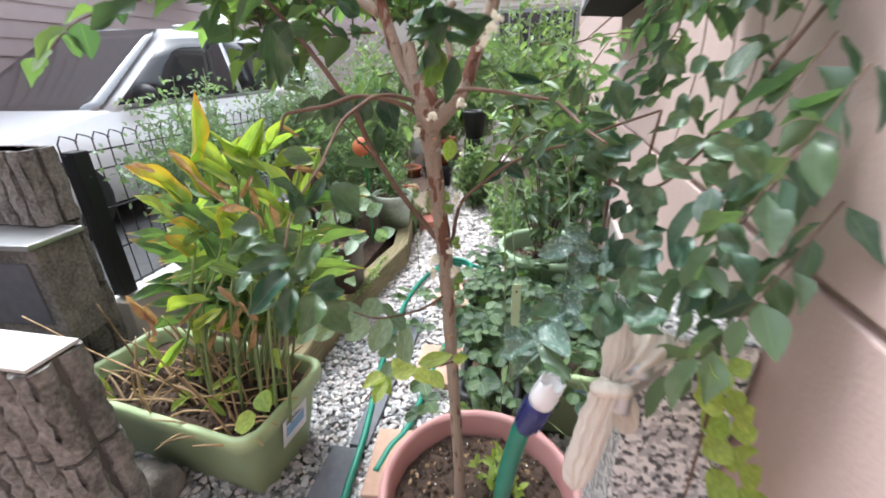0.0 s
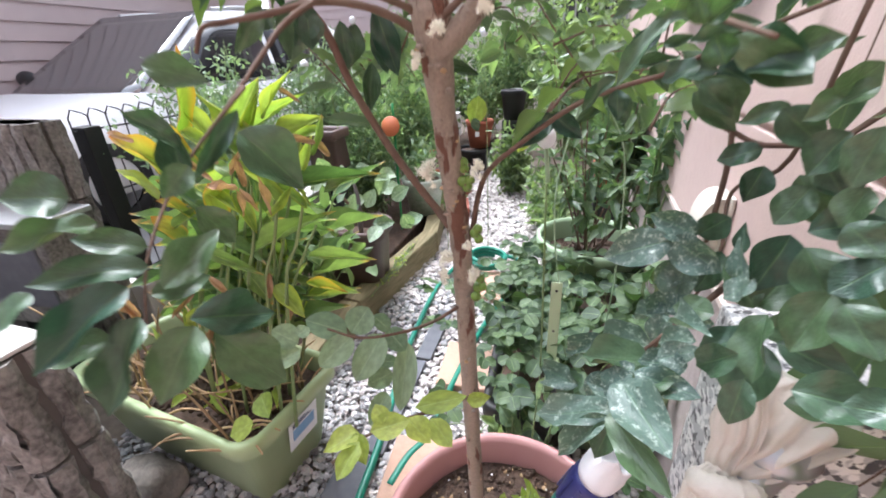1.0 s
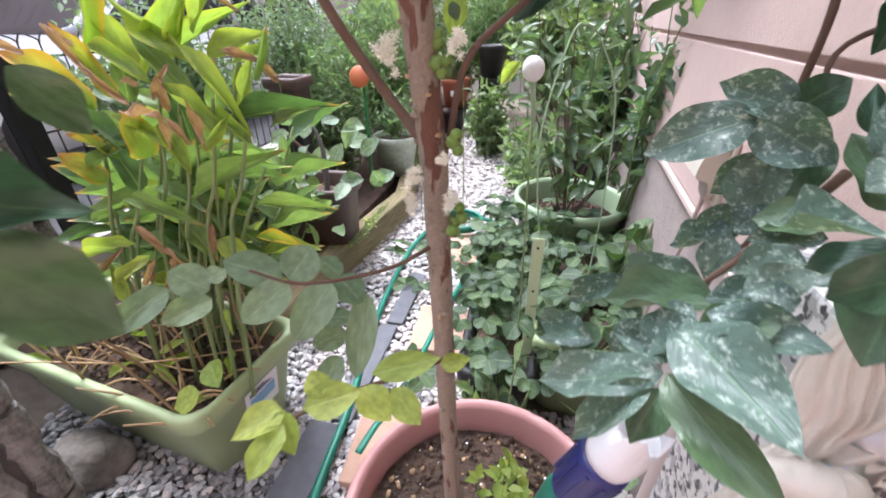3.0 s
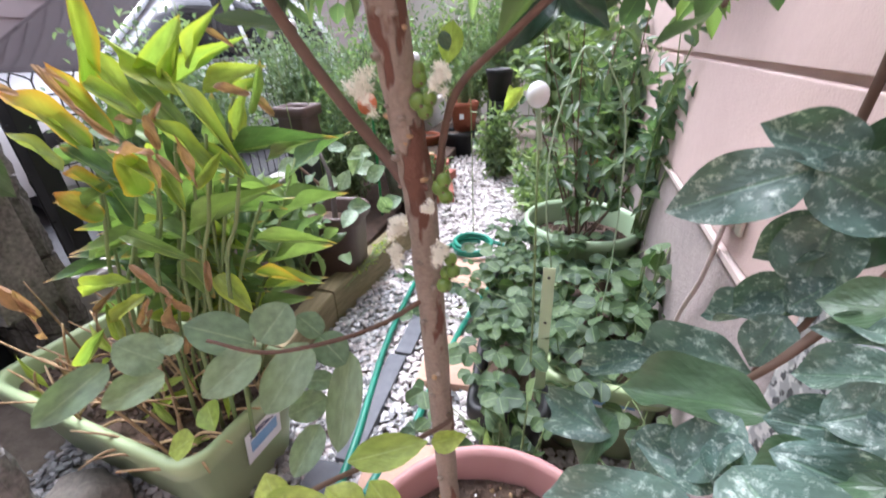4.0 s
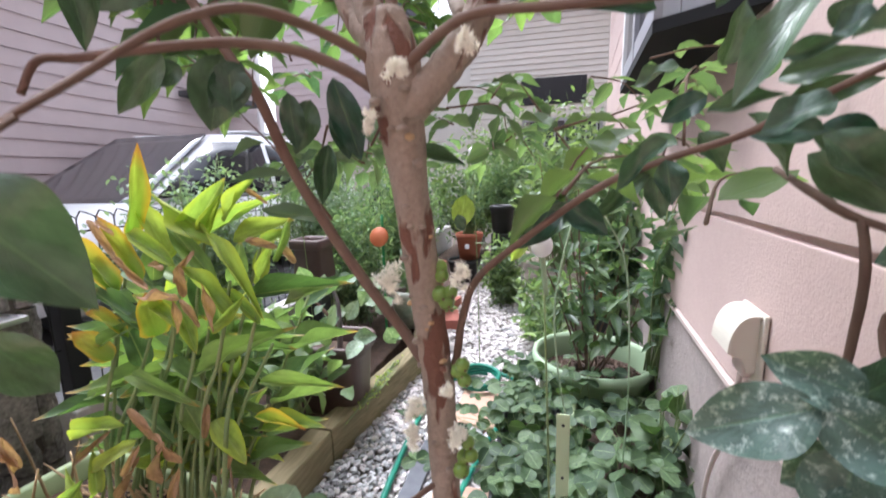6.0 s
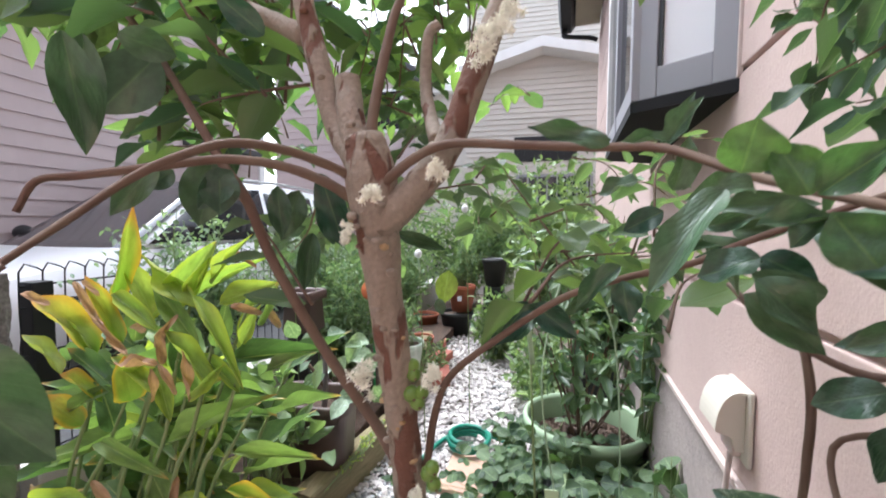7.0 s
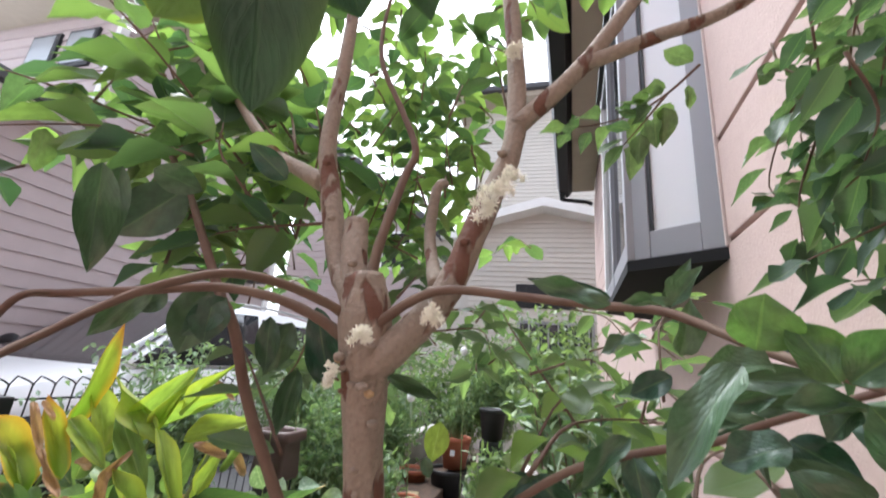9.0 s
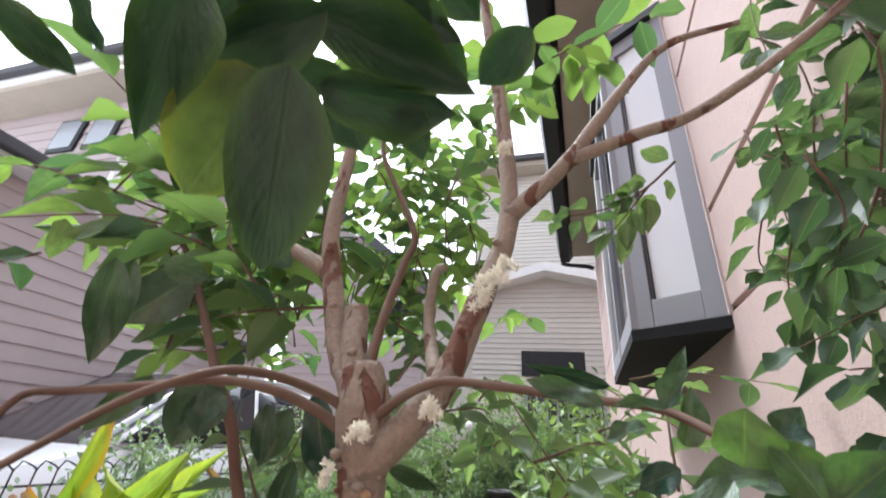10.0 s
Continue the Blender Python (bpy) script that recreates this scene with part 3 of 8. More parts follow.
def scatter_gravel():
    rng = np.random.default_rng(5)
    grey, white = [], []
    for layer in range(2):
        y = 0.0
        while y < 4.6:
            step = 0.0125 + 0.009 * max(0, y - 1.1)
            left = -1.0 if y < 0.95 else path_left(y)
            right = 0.62 if y < 0.95 else path_right(y) + 0.15
            x = left
            while x < right:
                px, py = x + rng.normal() * 0.007, y + rng.normal() * 0.007
                r = (0.0062 + 0.0045 * rng.random() ** 2) * (1 + 0.5 * min(max(0, y - 1.1), 1.2))
                pale = 0.22 + 0.22 * (px + 0.42) / 0.1 + 0.55 * (py - 0.95) + 0.9 * noise.noise(Vector((px * 3, py * 3, 0)))
                pale += 0.9 * (py > 1.9)
                item = (px, py, r, r * 0.35 + layer * 0.010 + rng.uniform(0, 0.006))
                (white if rng.random() < min(max(pale, 0.12), 0.97) else grey).append(item)
                x += step * (1.0 + 0.35 * rng.random())
            y += step * 0.93
    gravel("gravel", M_PEBBLE_G, grey, "loose rounded grey pebbles covering the garden floor")
    gravel("white_gravel", M_PEBBLE_W, white, "loose rounded white and pinkish pebbles on the path")


scatter_gravel()


# ---- the house wall beside the path ----
WALL = Matrix.Translation((0.30, 0.6, 0)) @ Matrix.Rotation(-math.atan(0.055), 4, "Z")


def house_wall():
    wall = thing("wall_east", "pinkish-beige rendered house wall with horizontal grooves", "wall")
    tagged(wall, kind="structure")
    box("wall_core", (0.010, -4, 0.0), (5.5, 3.95, 2.9), M_WALL, wall, m=WALL)
    box("upper_wall", (0.30, -4, 3.07), (5.5, 3.95, 5.6), M_WALL, wall, m=WALL)
    levels = [0.565, 0.81, 1.135, 1.305, 1.615, 1.79, 2.1, 2.28, 2.6, 2.75]
    for a, b in zip(levels, levels[1:]):
        box("panel", (-0.0, -4, a + 0.005), (0.012, 3.95, b - 0.005), M_WALL, wall, bevel=0.002, m=WALL)
    box("foundation", (0.004, -4, 0.0), (0.02, 3.95, 0.553), M_FOUND, wall, m=WALL, label="grey concrete foundation strip")
    box("flashing", (-0.006, -4, 0.556), (0.012, 3.95, 0.566), M_FLASH, wall, bevel=0.001, m=WALL, label="thin pale metal drip edge")


house_wall()


def bay_window():
    w = thing("window_1", "grey aluminium box bay window with frosted side panel", "window")
    tagged(w, kind="structure")
    z0, z1, d, ya, yb, splay = 1.127, 1.83, -0.128, 0.372, 1.06, 0.085
    fr = 0.038

    def side(m):
        # splayed side: frame round a frosted panel, from the wall (x = 0) to the front corner
        ln = -math.hypot(d, splay)
        box("window_frame", (ln, 0, z0), (ln + fr, 0.02, z1), M_GREYFRAME, w, 0.002, m)
        box("window_frame", (-fr + 0.004, 0, z0), (0.0, 0.02, z1), M_GREYFRAME, w, 0.002, m)
        box("window_frame", (ln + fr, 0.001, z0), (-fr + 0.004, 0.019, z0 + 0.05), M_GREYFRAME, w, 0.002, m)
        box("window_frame", (ln + fr, 0.001, z1 - 0.04), (-fr + 0.004, 0.019, z1), M_GREYFRAME, w, 0.002, m)
        box("pane", (ln + fr, 0.009, z0 + 0.048), (-fr + 0.004, 0.013, z1 - 0.038), M_FROST, w, 0, m, "frosted white glass")
        box("gasket", (ln + fr, 0.003, z0 + 0.05), (ln + fr + 0.006, 0.012, z1 - 0.04), M_BLACKPLASTIC, w, 0, m)
    ang = math.atan2(splay, -d)
    side(WALL @ Matrix.Translation((0, ya, 0)) @ Matrix.Rotation(-ang, 4, "Z"))
    far = WALL @ Matrix.Translation((0, yb, 0)) @ Matrix.Rotation(ang, 4, "Z") @ Matrix.Translation((0, -0.02, 0))
    side(far)
    y0, y1 = ya + splay, yb - splay
    for y, mt in ((y0 - 0.006, M_GREYFRAME), ((y0 + y1) / 2, M_GREYFRAME), (y1 - 0.024, M_WHITETRIM)):
        box("window_frame", (d - 0.004, y, z0), (d + 0.02, y + 0.026, z1), mt, w, 0.002, WALL)
    box("window_frame", (d - 0.002, y0 + 0.02, z0), (d + 0.02, y1 - 0.024, z0 + 0.04), M_GREYFRAME, w, 0.002, WALL)
    box("window_frame", (d - 0.002, y0 + 0.02, z1 - 0.04), (d + 0.02, y1 - 0.024, z1), M_GREYFRAME, w, 0.002, WALL)
    box("pane", (d + 0.006, y0 + 0.02, z0 + 0.04), (d + 0.010, y1 - 0.024, z1 - 0.04), M_DARKGLASS, w, 0, WALL)

    def slab(name, za, zb, grow, mat, label=""):
        bm = bmesh.new()
        outline = [(0.0, ya - grow), (d - grow, y0 - grow * 0.6), (d - grow, y1 + grow * 0.6), (0.0, yb + grow)]
        rows = [[bm.verts.new(WALL @ Vector((x, y, z))) for x, y in outline] for z in (za, zb)]
        for i in range(4):
            j = (i + 1) % 4
            bm.faces.new((rows[0][i], rows[0][j], rows[1][j], rows[1][i]))
        bm.faces.new(rows[0][::-1])
        bm.faces.new(rows[1])
        bmesh.ops.recalc_face_normals(bm, faces=bm.faces)
        part(name, bm, mat, w, label)
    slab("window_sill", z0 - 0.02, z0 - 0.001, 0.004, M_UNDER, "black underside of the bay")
    slab("top_cover", z1 + 0.001, z1 + 0.022, 0.015, M_METALBLACK)
    box("sealant", (-0.004, ya - 0.008, z0), (0.003, ya - 0.002, z1), M_FLASH, w, 0.001, WALL)


bay_window()


def eave():
    e = thing("eave", "beige boxed eave with a black gutter along the house roof", "eave")
    tagged(e, kind="structure")
    box("soffit", (-0.22, 0.2, 2.84), (0.0, 3.9, 2.88), M_SOFFIT, e, 0, WALL)
    box("fascia", (-0.224, 0.2, 2.83), (-0.22, 3.9, 3.0), M_METALBLACK, e, 0.002, WALL)
    bm = bmesh.new()
    prof = [(-0.225, 2.98), (-0.365, 2.98), (-0.375, 2.92), (-0.35, 2.81), (-0.26, 2.80), (-0.225, 2.85)]
    rows = [[bm.verts.new(WALL @ Vector((x, y, z))) for x, z in prof] for y in (0.2, 3.95)]
    for i in range(len(prof)):
        j = (i + 1) % len(prof)
        bm.faces.new((rows[0][i], rows[0][j], rows[1][j], rows[1][i]))
    bm.faces.new(rows[0][::-1])
    bm.faces.new(rows[1])
    part("gutter", bm, M_METALBLACK, e, "black plastic gutter")
    box("gutter_elbow", (-0.35, 3.84, 2.78), (-0.29, 3.93, 2.88), M_METALBLACK, e, 0.008, WALL)
    tube("downpipe", [tuple(WALL @ Vector(p)) + (0.022,) for p in ((-0.32, 3.89, 2.80), (-0.31, 3.89, 2.75), (-0.1, 3.9, 2.72), (-0.02, 3.92, 2.70))], M_METALBLACK, e)
    box("roof_slab", (-0.29, 0.2, 3.01), (0.16, 3.95, 3.06), M_ROOF, e, 0, WALL)


eave()


def spigot_box():
    t = thing("outlet_cover", "cream plastic weatherproof outlet cover fixed to the wall", "outlet cover")
    y0, y1, top, lip, deep = 0.270, 0.338, 0.702, 0.649, 0.0415
    # a curved front sheet over two flat cheeks, open below
    arc = [(-0.012 - (deep - 0.012) * math.sin(a) ** 0.9, lip + (top - lip) * math.cos(a)) for a in (math.pi / 2 * k / 10 for k in range(11))]
    bm = bmesh.new()
    outer = [[bm.verts.new(WALL @ Vector((x, y, z))) for x, z in [(-0.002, top)] + arc] for y in (y0, y1)]
    inner = [[bm.verts.new(WALL @ Vector((x + 0.003, y, z - 0.003))) for x, z in [(-0.005, top)] + arc] for y in (y0, y1)]
    n = len(outer[0])
    for k in range(n - 1):
        bm.faces.new((outer[0][k], outer[0][k + 1], outer[1][k + 1], outer[1][k]))
        bm.faces.new((inner[1][k], inner[1][k + 1], inner[0][k + 1], inner[0][k]))
        for r in (0, 1):
            bm.faces.new((outer[r][k], inner[r][k], inner[r][k + 1], outer[r][k + 1]))
    bm.faces.new((outer[0][-1], inner[0][-1], inner[1][-1], outer[1][-1]))
    bm.faces.new((outer[0][0], outer[1][0], inner[1][0], inner[0][0]))
    bmesh.ops.recalc_face_normals(bm, faces=bm.faces)
    part("hood", bm, M_CREAM, t)
    for y in (y0 + 0.005, y1 - 0.008):
        bm = bmesh.new()
        edge = [(-0.004, top - 0.006)] + [(x + 0.004, z - 0.004) for x, z in arc] + [(-0.022, 0.640), (-0.016, 0.622), (-0.004, 0.622)]
        a = [bm.verts.new(WALL @ Vector((x, y, z))) for x, z in edge]
        b = [bm.verts.new(WALL @ Vector((x, y + 0.003, z))) for x, z in edge]
        bm.faces.new(a[::-1])
        bm.faces.new(b)
        for k in range(len(edge)):
            q = (k + 1) % len(edge)
            bm.faces.new((a[k], a[q], b[q], b[k]))
        bmesh.ops.recalc_face_normals(bm, faces=bm.faces)
        part("cheek", bm, M_CREAM, t)
    box("back_plate", (-0.007, y0 - 0.007, 0.606), (-0.001, y1 + 0.003, top + 0.003), M_CREAM, t, 0.003, WALL)
    box("socket", (-0.018, 0.282, 0.612), (-0.007, 0.326, 0.66), M_FLASH, t, 0.003, WALL, "grey socket body")
    tube("cable", [tuple(WALL @ Vector(p)) + (0.004,) for p in ((-0.012, 0.304, 0.612), (-0.012, 0.33, 0.5), (-0.01, 0.4, 0.35), (-0.01, 0.42, 0.05))], M_FLASH, t, 6)


spigot_box()


# ---- block walls and fence ----
def ribbed_block(lo, hi, courses, parent, along="x", seed=0):
    """Courses of split-face blocks with vertical ribs on the outer faces, joints recessed."""
    rng = np.random.default_rng(seed)
    h = (hi[2] - lo[2]) / courses
    x0, x1, y0, y1 = lo[0], hi[0], lo[1], hi[1]
    box("mortar", (x0 + 0.012, y0 + 0.012, lo[2]), (x1 - 0.012, y1 - 0.012, hi[2] - 0.004), M_JOINT, parent)
    length = 0.39
    for c in range(courses):
        z0, z1 = lo[2] + c * h + 0.004, lo[2] + (c + 1) * h - 0.004
        x = x1 + (0.19 if c % 2 else 0.0)
        while x > x0:
            a, b = max(x - length + 0.005, x0), min(x - 0.003, x1)
            x -= length
            if b - a < 0.03:
                continue
            bm = bmesh.new()
            # plan outline with ribs along the two long faces and the end
            ring = []
            n = max(2, round((b - a) / 0.05))
            groove = ((-0.07, 0.024), (0.07, 0.024), (0.12, 0.003), (0.36, -0.003), (0.64, -0.003), (0.88, 0.003))
            pts = []
            for k in range(n):
                for s, e in groove:
                    pts.append((a + (k + s) / n * (b - a), y0 + e + rng.uniform(0, 0.003)))
            for k in range(2):
                for s, e in groove:
                    pts.append((b - e - rng.uniform(0, 0.003), y0 + (k + s) / 2 * (y1 - y0)))
            for k in range(n):
                for s, e in groove:
                    pts.append((b - (k + s) / n * (b - a), y1 - e))
            pts.append((a, y1))
            pts.append((a, y0))
            levels = [z0 + (z1 - z0) * i / 9 for i in range(10)]
            rows = [[bm.verts.new((px + (rng.uniform(-0.002, 0.002) if 0 < li < 9 and q % 6 > 1 else 0), py + (rng.uniform(-0.005, 0.005) if 0 < li < 9 and q % 6 > 1 else 0), z)) for q, (px, py) in enumerate(pts)] for li, z in enumerate(levels)]
            m = len(pts)
            for r0, r1 in zip(rows, rows[1:]):
                for i in range(m):
                    j = (i + 1) % m
                    bm.faces.new((r0[i], r0[j], r1[j], r1[i]))
            bm.faces.new(rows[-1])
            bm.faces.new(rows[0][::-1])
            bmesh.ops.recalc_face_normals(bm, faces=bm.faces)
            part("block", bm, M_BLOCK, parent)


def block_walls():
    near = thing("block_wall", "low split-face concrete block wall with vertical ribs", "block wall")
    tagged(near, kind="structure")
    ribbed_block((-1.5, 0.41, 0.0), (-0.615, 0.502, 0.565), 3, near, seed=1)
    box("cap", (-1.5, 0.416, 0.565), (-0.623, 0.496, 0.572), M_BLOCKTOP, near, 0.002, label="pale smooth sawn top face")
    tall = thing("gate_pillar", "taller ribbed concrete block pillar beside the fence", "block wall")
    tagged(tall, kind="structure")
    ribbed_block((-1.85, 0.855, 0.0), (-1.135, 0.95, 0.80), 4, tall, seed=2)
    post = thing("mailbox", "steel-framed mailbox with a dark blue front panel on the block wall", "mailbox")
    m = Matrix.Translation((-1.07, 0.76, -0.05)) @ Matrix.Rotation(radians(4), 4, "Z")
    box("case", (-0.42, 0.0, 0.36), (0.0, 0.12, 0.635), M_BLOCK, post, 0.006, m)
    box("hood", (-0.43, -0.015, 0.635), (0.01, 0.13, 0.65), M_STEEL, post, 0.004, m, "brushed steel cover")
    box("front_panel", (-0.38, -0.006, 0.42), (-0.03, 0.002, 0.595), M_SLATE, post, 0.003, m, "dark blue-grey panel")
    box("post", (-0.35, 0.03, 0.05), (-0.25, 0.10, 0.36), M_METALBLACK, post, 0.004, m)


block_walls()


def rock(name, at, size, seed, mat):
    rng = np.random.default_rng(seed)
    bm = bmesh.new()
    bmesh.ops.create_icosphere(bm, subdivisions=3, radius=1.0)
    for v in bm.verts:
        n = noise.noise(v.co * 1.3 + Vector((seed, 0, 0))) * 0.35 + noise.noise(v.co * 4 + Vector((0, seed, 0))) * 0.12 + noise.noise(v.co * 11) * 0.05
        v.co = Vector(v.co) * (1 + n)
        v.co = Vector((v.co.x * size[0] + at[0], v.co.y * size[1] + at[1], v.co.z * size[2] + at[2]))
    return part(name, bm, mat, None, "", True)


tagged(rock("stone", (-0.79, 0.60, 0.045), (0.085, 0.06, 0.052), 5, M_STONE), "rough brown garden stone lying on the gravel", "stone")


def wire_fence():
    f = thing("fence", "black steel wire mesh fence on a pale kerb", "fence")
    tagged(f, kind="structure")
    x = -1.2
    box("kerb", (x - 0.05, 0.99, 0.0), (x + 0.05, 5.2, 0.29), M_BLOCKTOP, f, 0.006, label="pale concrete kerb")
    for y in (1.035, 3.0, 4.9):
        box("post", (x - 0.024, y - 0.024, 0.30), (x + 0.024, y + 0.024, 0.765), M_METALBLACK, f, 0.004)
    for z in (0.32, 0.45, 0.58, 0.70, 0.755):
        tube("rail_wire", [(x, 1.0, z, 0.0028), (x, 3.0, z, 0.0028), (x, 5.2, z, 0.0028)], M_METALBLACK, f, 6, 2)
    uprights = []
    y = 1.0
    while y < 5.2:
        uprights.append(tube_data([(x, y, 0.31, 0.0022), (x, y, 0.6, 0.0022), (x, y, 0.79, 0.0022), (x + 0.012, y + 0.02, 0.805, 0.0022), (x + 0.012, y + 0.045, 0.79, 0.0022)], 5, 2))
        y += 0.05
    v, fc = join_data(uprights)
    tagged(mesh_object("upright_wires", v, fc, M_METALBLACK, f), kind="stuff")


wire_fence()


# ---- neighbouring houses and the parked car ----
def boards(parent, origin, along, length, z0, z1, mat, pitch=0.2, out=(0, 0, 0), depth=0.02):
    """Lapped siding boards, each a thin wedge, on a vertical face."""
    a = Vector(along).normalized()
    o = Vector(out).normalized()
    me = None
    z = z0
    while z < z1 - 0.01:
        h = min(pitch, z1 - z)
        if me is None or h < pitch - 1e-4:
            v = []
            for s in (0, length):
                p = a * s
                for off, dz in ((depth, 0.0), (0.0, 0.0), (0.0, h), (0.004, h)):
                    v.append(p + o * off + Vector((0, 0, dz)))
            f = [(0, 1, 2, 3), (7, 6, 5, 4), (0, 4, 5, 1), (1, 5, 6, 2), (2, 6, 7, 3), (3, 7, 4, 0)]
            ob = mesh_object("board", v, f, mat, parent)
            me = ob.data if h >= pitch - 1e-4 else me
        else:
            ob = new("board", me)
            ob.parent = parent
        ob.location = Vector(origin) + Vector((0, 0, z))
        z += pitch


def house_left():
    h = thing("house", "two-storey mauve siding house with a low front wing", "house")
    tagged(h, kind="structure")
    box("wall", (-12, -4, -0.21), (-5.02, 3.2, 3.0), M_PINKSIDING, h)
    boards(h, (-5.02, -4, 0), (0, 1, 0), 7.2, -0.2, 3.0, M_PINKSIDING, 0.17, (1, 0, 0))
    box("wall", (-12, 3.22, -0.21), (-5.02, 6.8, 4.9), M_PINKSIDING, h)
    boards(h, (-5.02, 3.2, 0), (0, 1, 0), 3.6, -0.2, 4.9, M_PINKSIDING, 0.17, (1, 0, 0))
    boards(h, (-12, 3.22, 3.0), (1, 0, 0), 7.0, 0.0, 1.9, M_PINKSIDING, 0.17, (0, -1, 0))
    box("corner_trim", (-5.05, 6.7, 0), (-4.97, 6.82, 4.9), M_WHITETRIM, h, 0.004)
    box("corner_trim", (-5.05, 3.17, 3.0), (-4.97, 3.27, 4.9), M_WHITETRIM, h, 0.004)
    box("eave", (-12.3, 2.75, 4.9), (-4.5, 7.2, 4.98), M_SOFFIT, h)
    box("fascia", (-12.3, 2.70, 4.98), (-4.45, 7.25, 5.15), M_WHITETRIM, h, 0.01)
    box("gutter", (-12.3, 2.6, 5.06), (-4.4, 2.70, 5.17), M_ROOF, h, 0.02)
    bm = bmesh.new()
    v = [bm.verts.new(p) for p in ((-12.4, 2.6, 5.17), (-4.4, 2.6, 5.17), (-4.4, 7.3, 5.17), (-12.4, 7.3, 5.17), (-12.0, 5, 6.3), (-6.0, 5, 6.3))]
    for q in ((0, 1, 5, 4), (1, 2, 5), (2, 3, 4, 5), (3, 0, 4), (3, 2, 1, 0)):
        bm.faces.new([v[i] for i in q])
    part("roof", bm, M_ROOF, h)
    # eave of the low wing
    box("wing_fascia", (-12.3, -4.3, 3.0), (-4.75, 3.15, 3.14), M_WHITETRIM, h, 0.01)
    box("wing_gutter", (-4.75, -4.3, 3.05), (-4.63, 3.15, 3.17), M_ROOF, h, 0.02)
    for x in (-6.5, -5.85):
        wd = box("window", (x, 3.17, 4.06), (x + 0.5, 3.21, 4.62), M_METALBLACK, h, 0.005)
        box("pane", (x + 0.05, 3.155, 4.11), (x + 0.45, 3.17, 4.57), M_WINDOWGREY, wd)
    box("awning", (-5.0, 5.1, 2.05), (-4.6, 6.3, 2.13), M_ROOF, h, 0.01)


house_left()


def house_far():
    h = thing("house", "cream siding house with a white gabled porch roof", "house")
    tagged(h, kind="structure")
    y = 7.0
    box("wall", (-1.25, y, -0.21), (4, y + 2, 3.5), M_CREAMSIDING, h)
    boards(h, (-1.25, y, 0), (1, 0, 0), 5.2, 0, 3.45, M_CREAMSIDING, 0.085, (0, -1, 0), 0.022)
    # gable over the porch wall
    bm = bmesh.new()
    prof = [(-1.28, 3.26), (-0.04, 3.60), (1.0, 3.34), (4.0, 3.34), (4.0, 3.47), (1.04, 3.47), (-0.04, 3.75), (-1.32, 3.40)]
    rows = [[bm.verts.new((x, yy, z)) for x, z in prof] for yy in (y - 0.34, y + 0.2)]
    for i in range(len(prof)):
        j = (i + 1) % len(prof)
        bm.faces.new((rows[0][i], rows[0][j], rows[1][j], rows[1][i]))
    bm.faces.new(rows[0][::-1])
    bm.faces.new(rows[1])
    bmesh.ops.recalc_face_normals(bm, faces=bm.faces)
    part("barge_board", bm, M_WHITETRIM, h)
    box("wall", (-1.25, y + 0.01, 3.4), (1.0, y + 0.1, 3.75), M_CREAMSIDING, h)
    # upper storey, set back
    box("wall", (-1.5, y + 1.2, 3.4), (4, y + 5, 6.6), M_CREAMSIDING, h)
    boards(h, (-1.5, y + 1.2, 3.5), (1, 0, 0), 5.5, 0, 3.1, M_CREAMSIDING, 0.085, (0, -1, 0), 0.022)
    box("eave", (-2.0, y + 0.8, 6.6), (4.4, y + 5.4, 6.72), M_SOFFIT, h)
    box("gutter", (-2.05, y + 0.7, 6.72), (4.4, y + 0.82, 6.85), M_ROOF, h, 0.02)
    wd = box("window", (-0.46, y - 0.03, 1.95), (0.50, y - 0.01, 2.34), M_METALBLACK, h, 0.004)
    for i in range(9):
        box("bar", (-0.42 + i * 0.105, y - 0.05, 1.97), (-0.40 + i * 0.105, y - 0.035, 2.32), M_METALBLACK, wd)
    wd = box("window", (-0.43, y - 0.03, 0.9), (0.75, y - 0.01, 1.75), M_GREYFRAME, h, 0.004)
    for i in range(8):
        box("bar", (-0.40 + i * 0.15, y - 0.06, 0.92), (-0.375 + i * 0.15, y - 0.04, 1.73), M_GREYFRAME, wd)
    box("pane", (-0.38, y - 0.04, 0.95), (0.7, y - 0.031, 1.7), M_DARKGLASS, wd)


house_far()


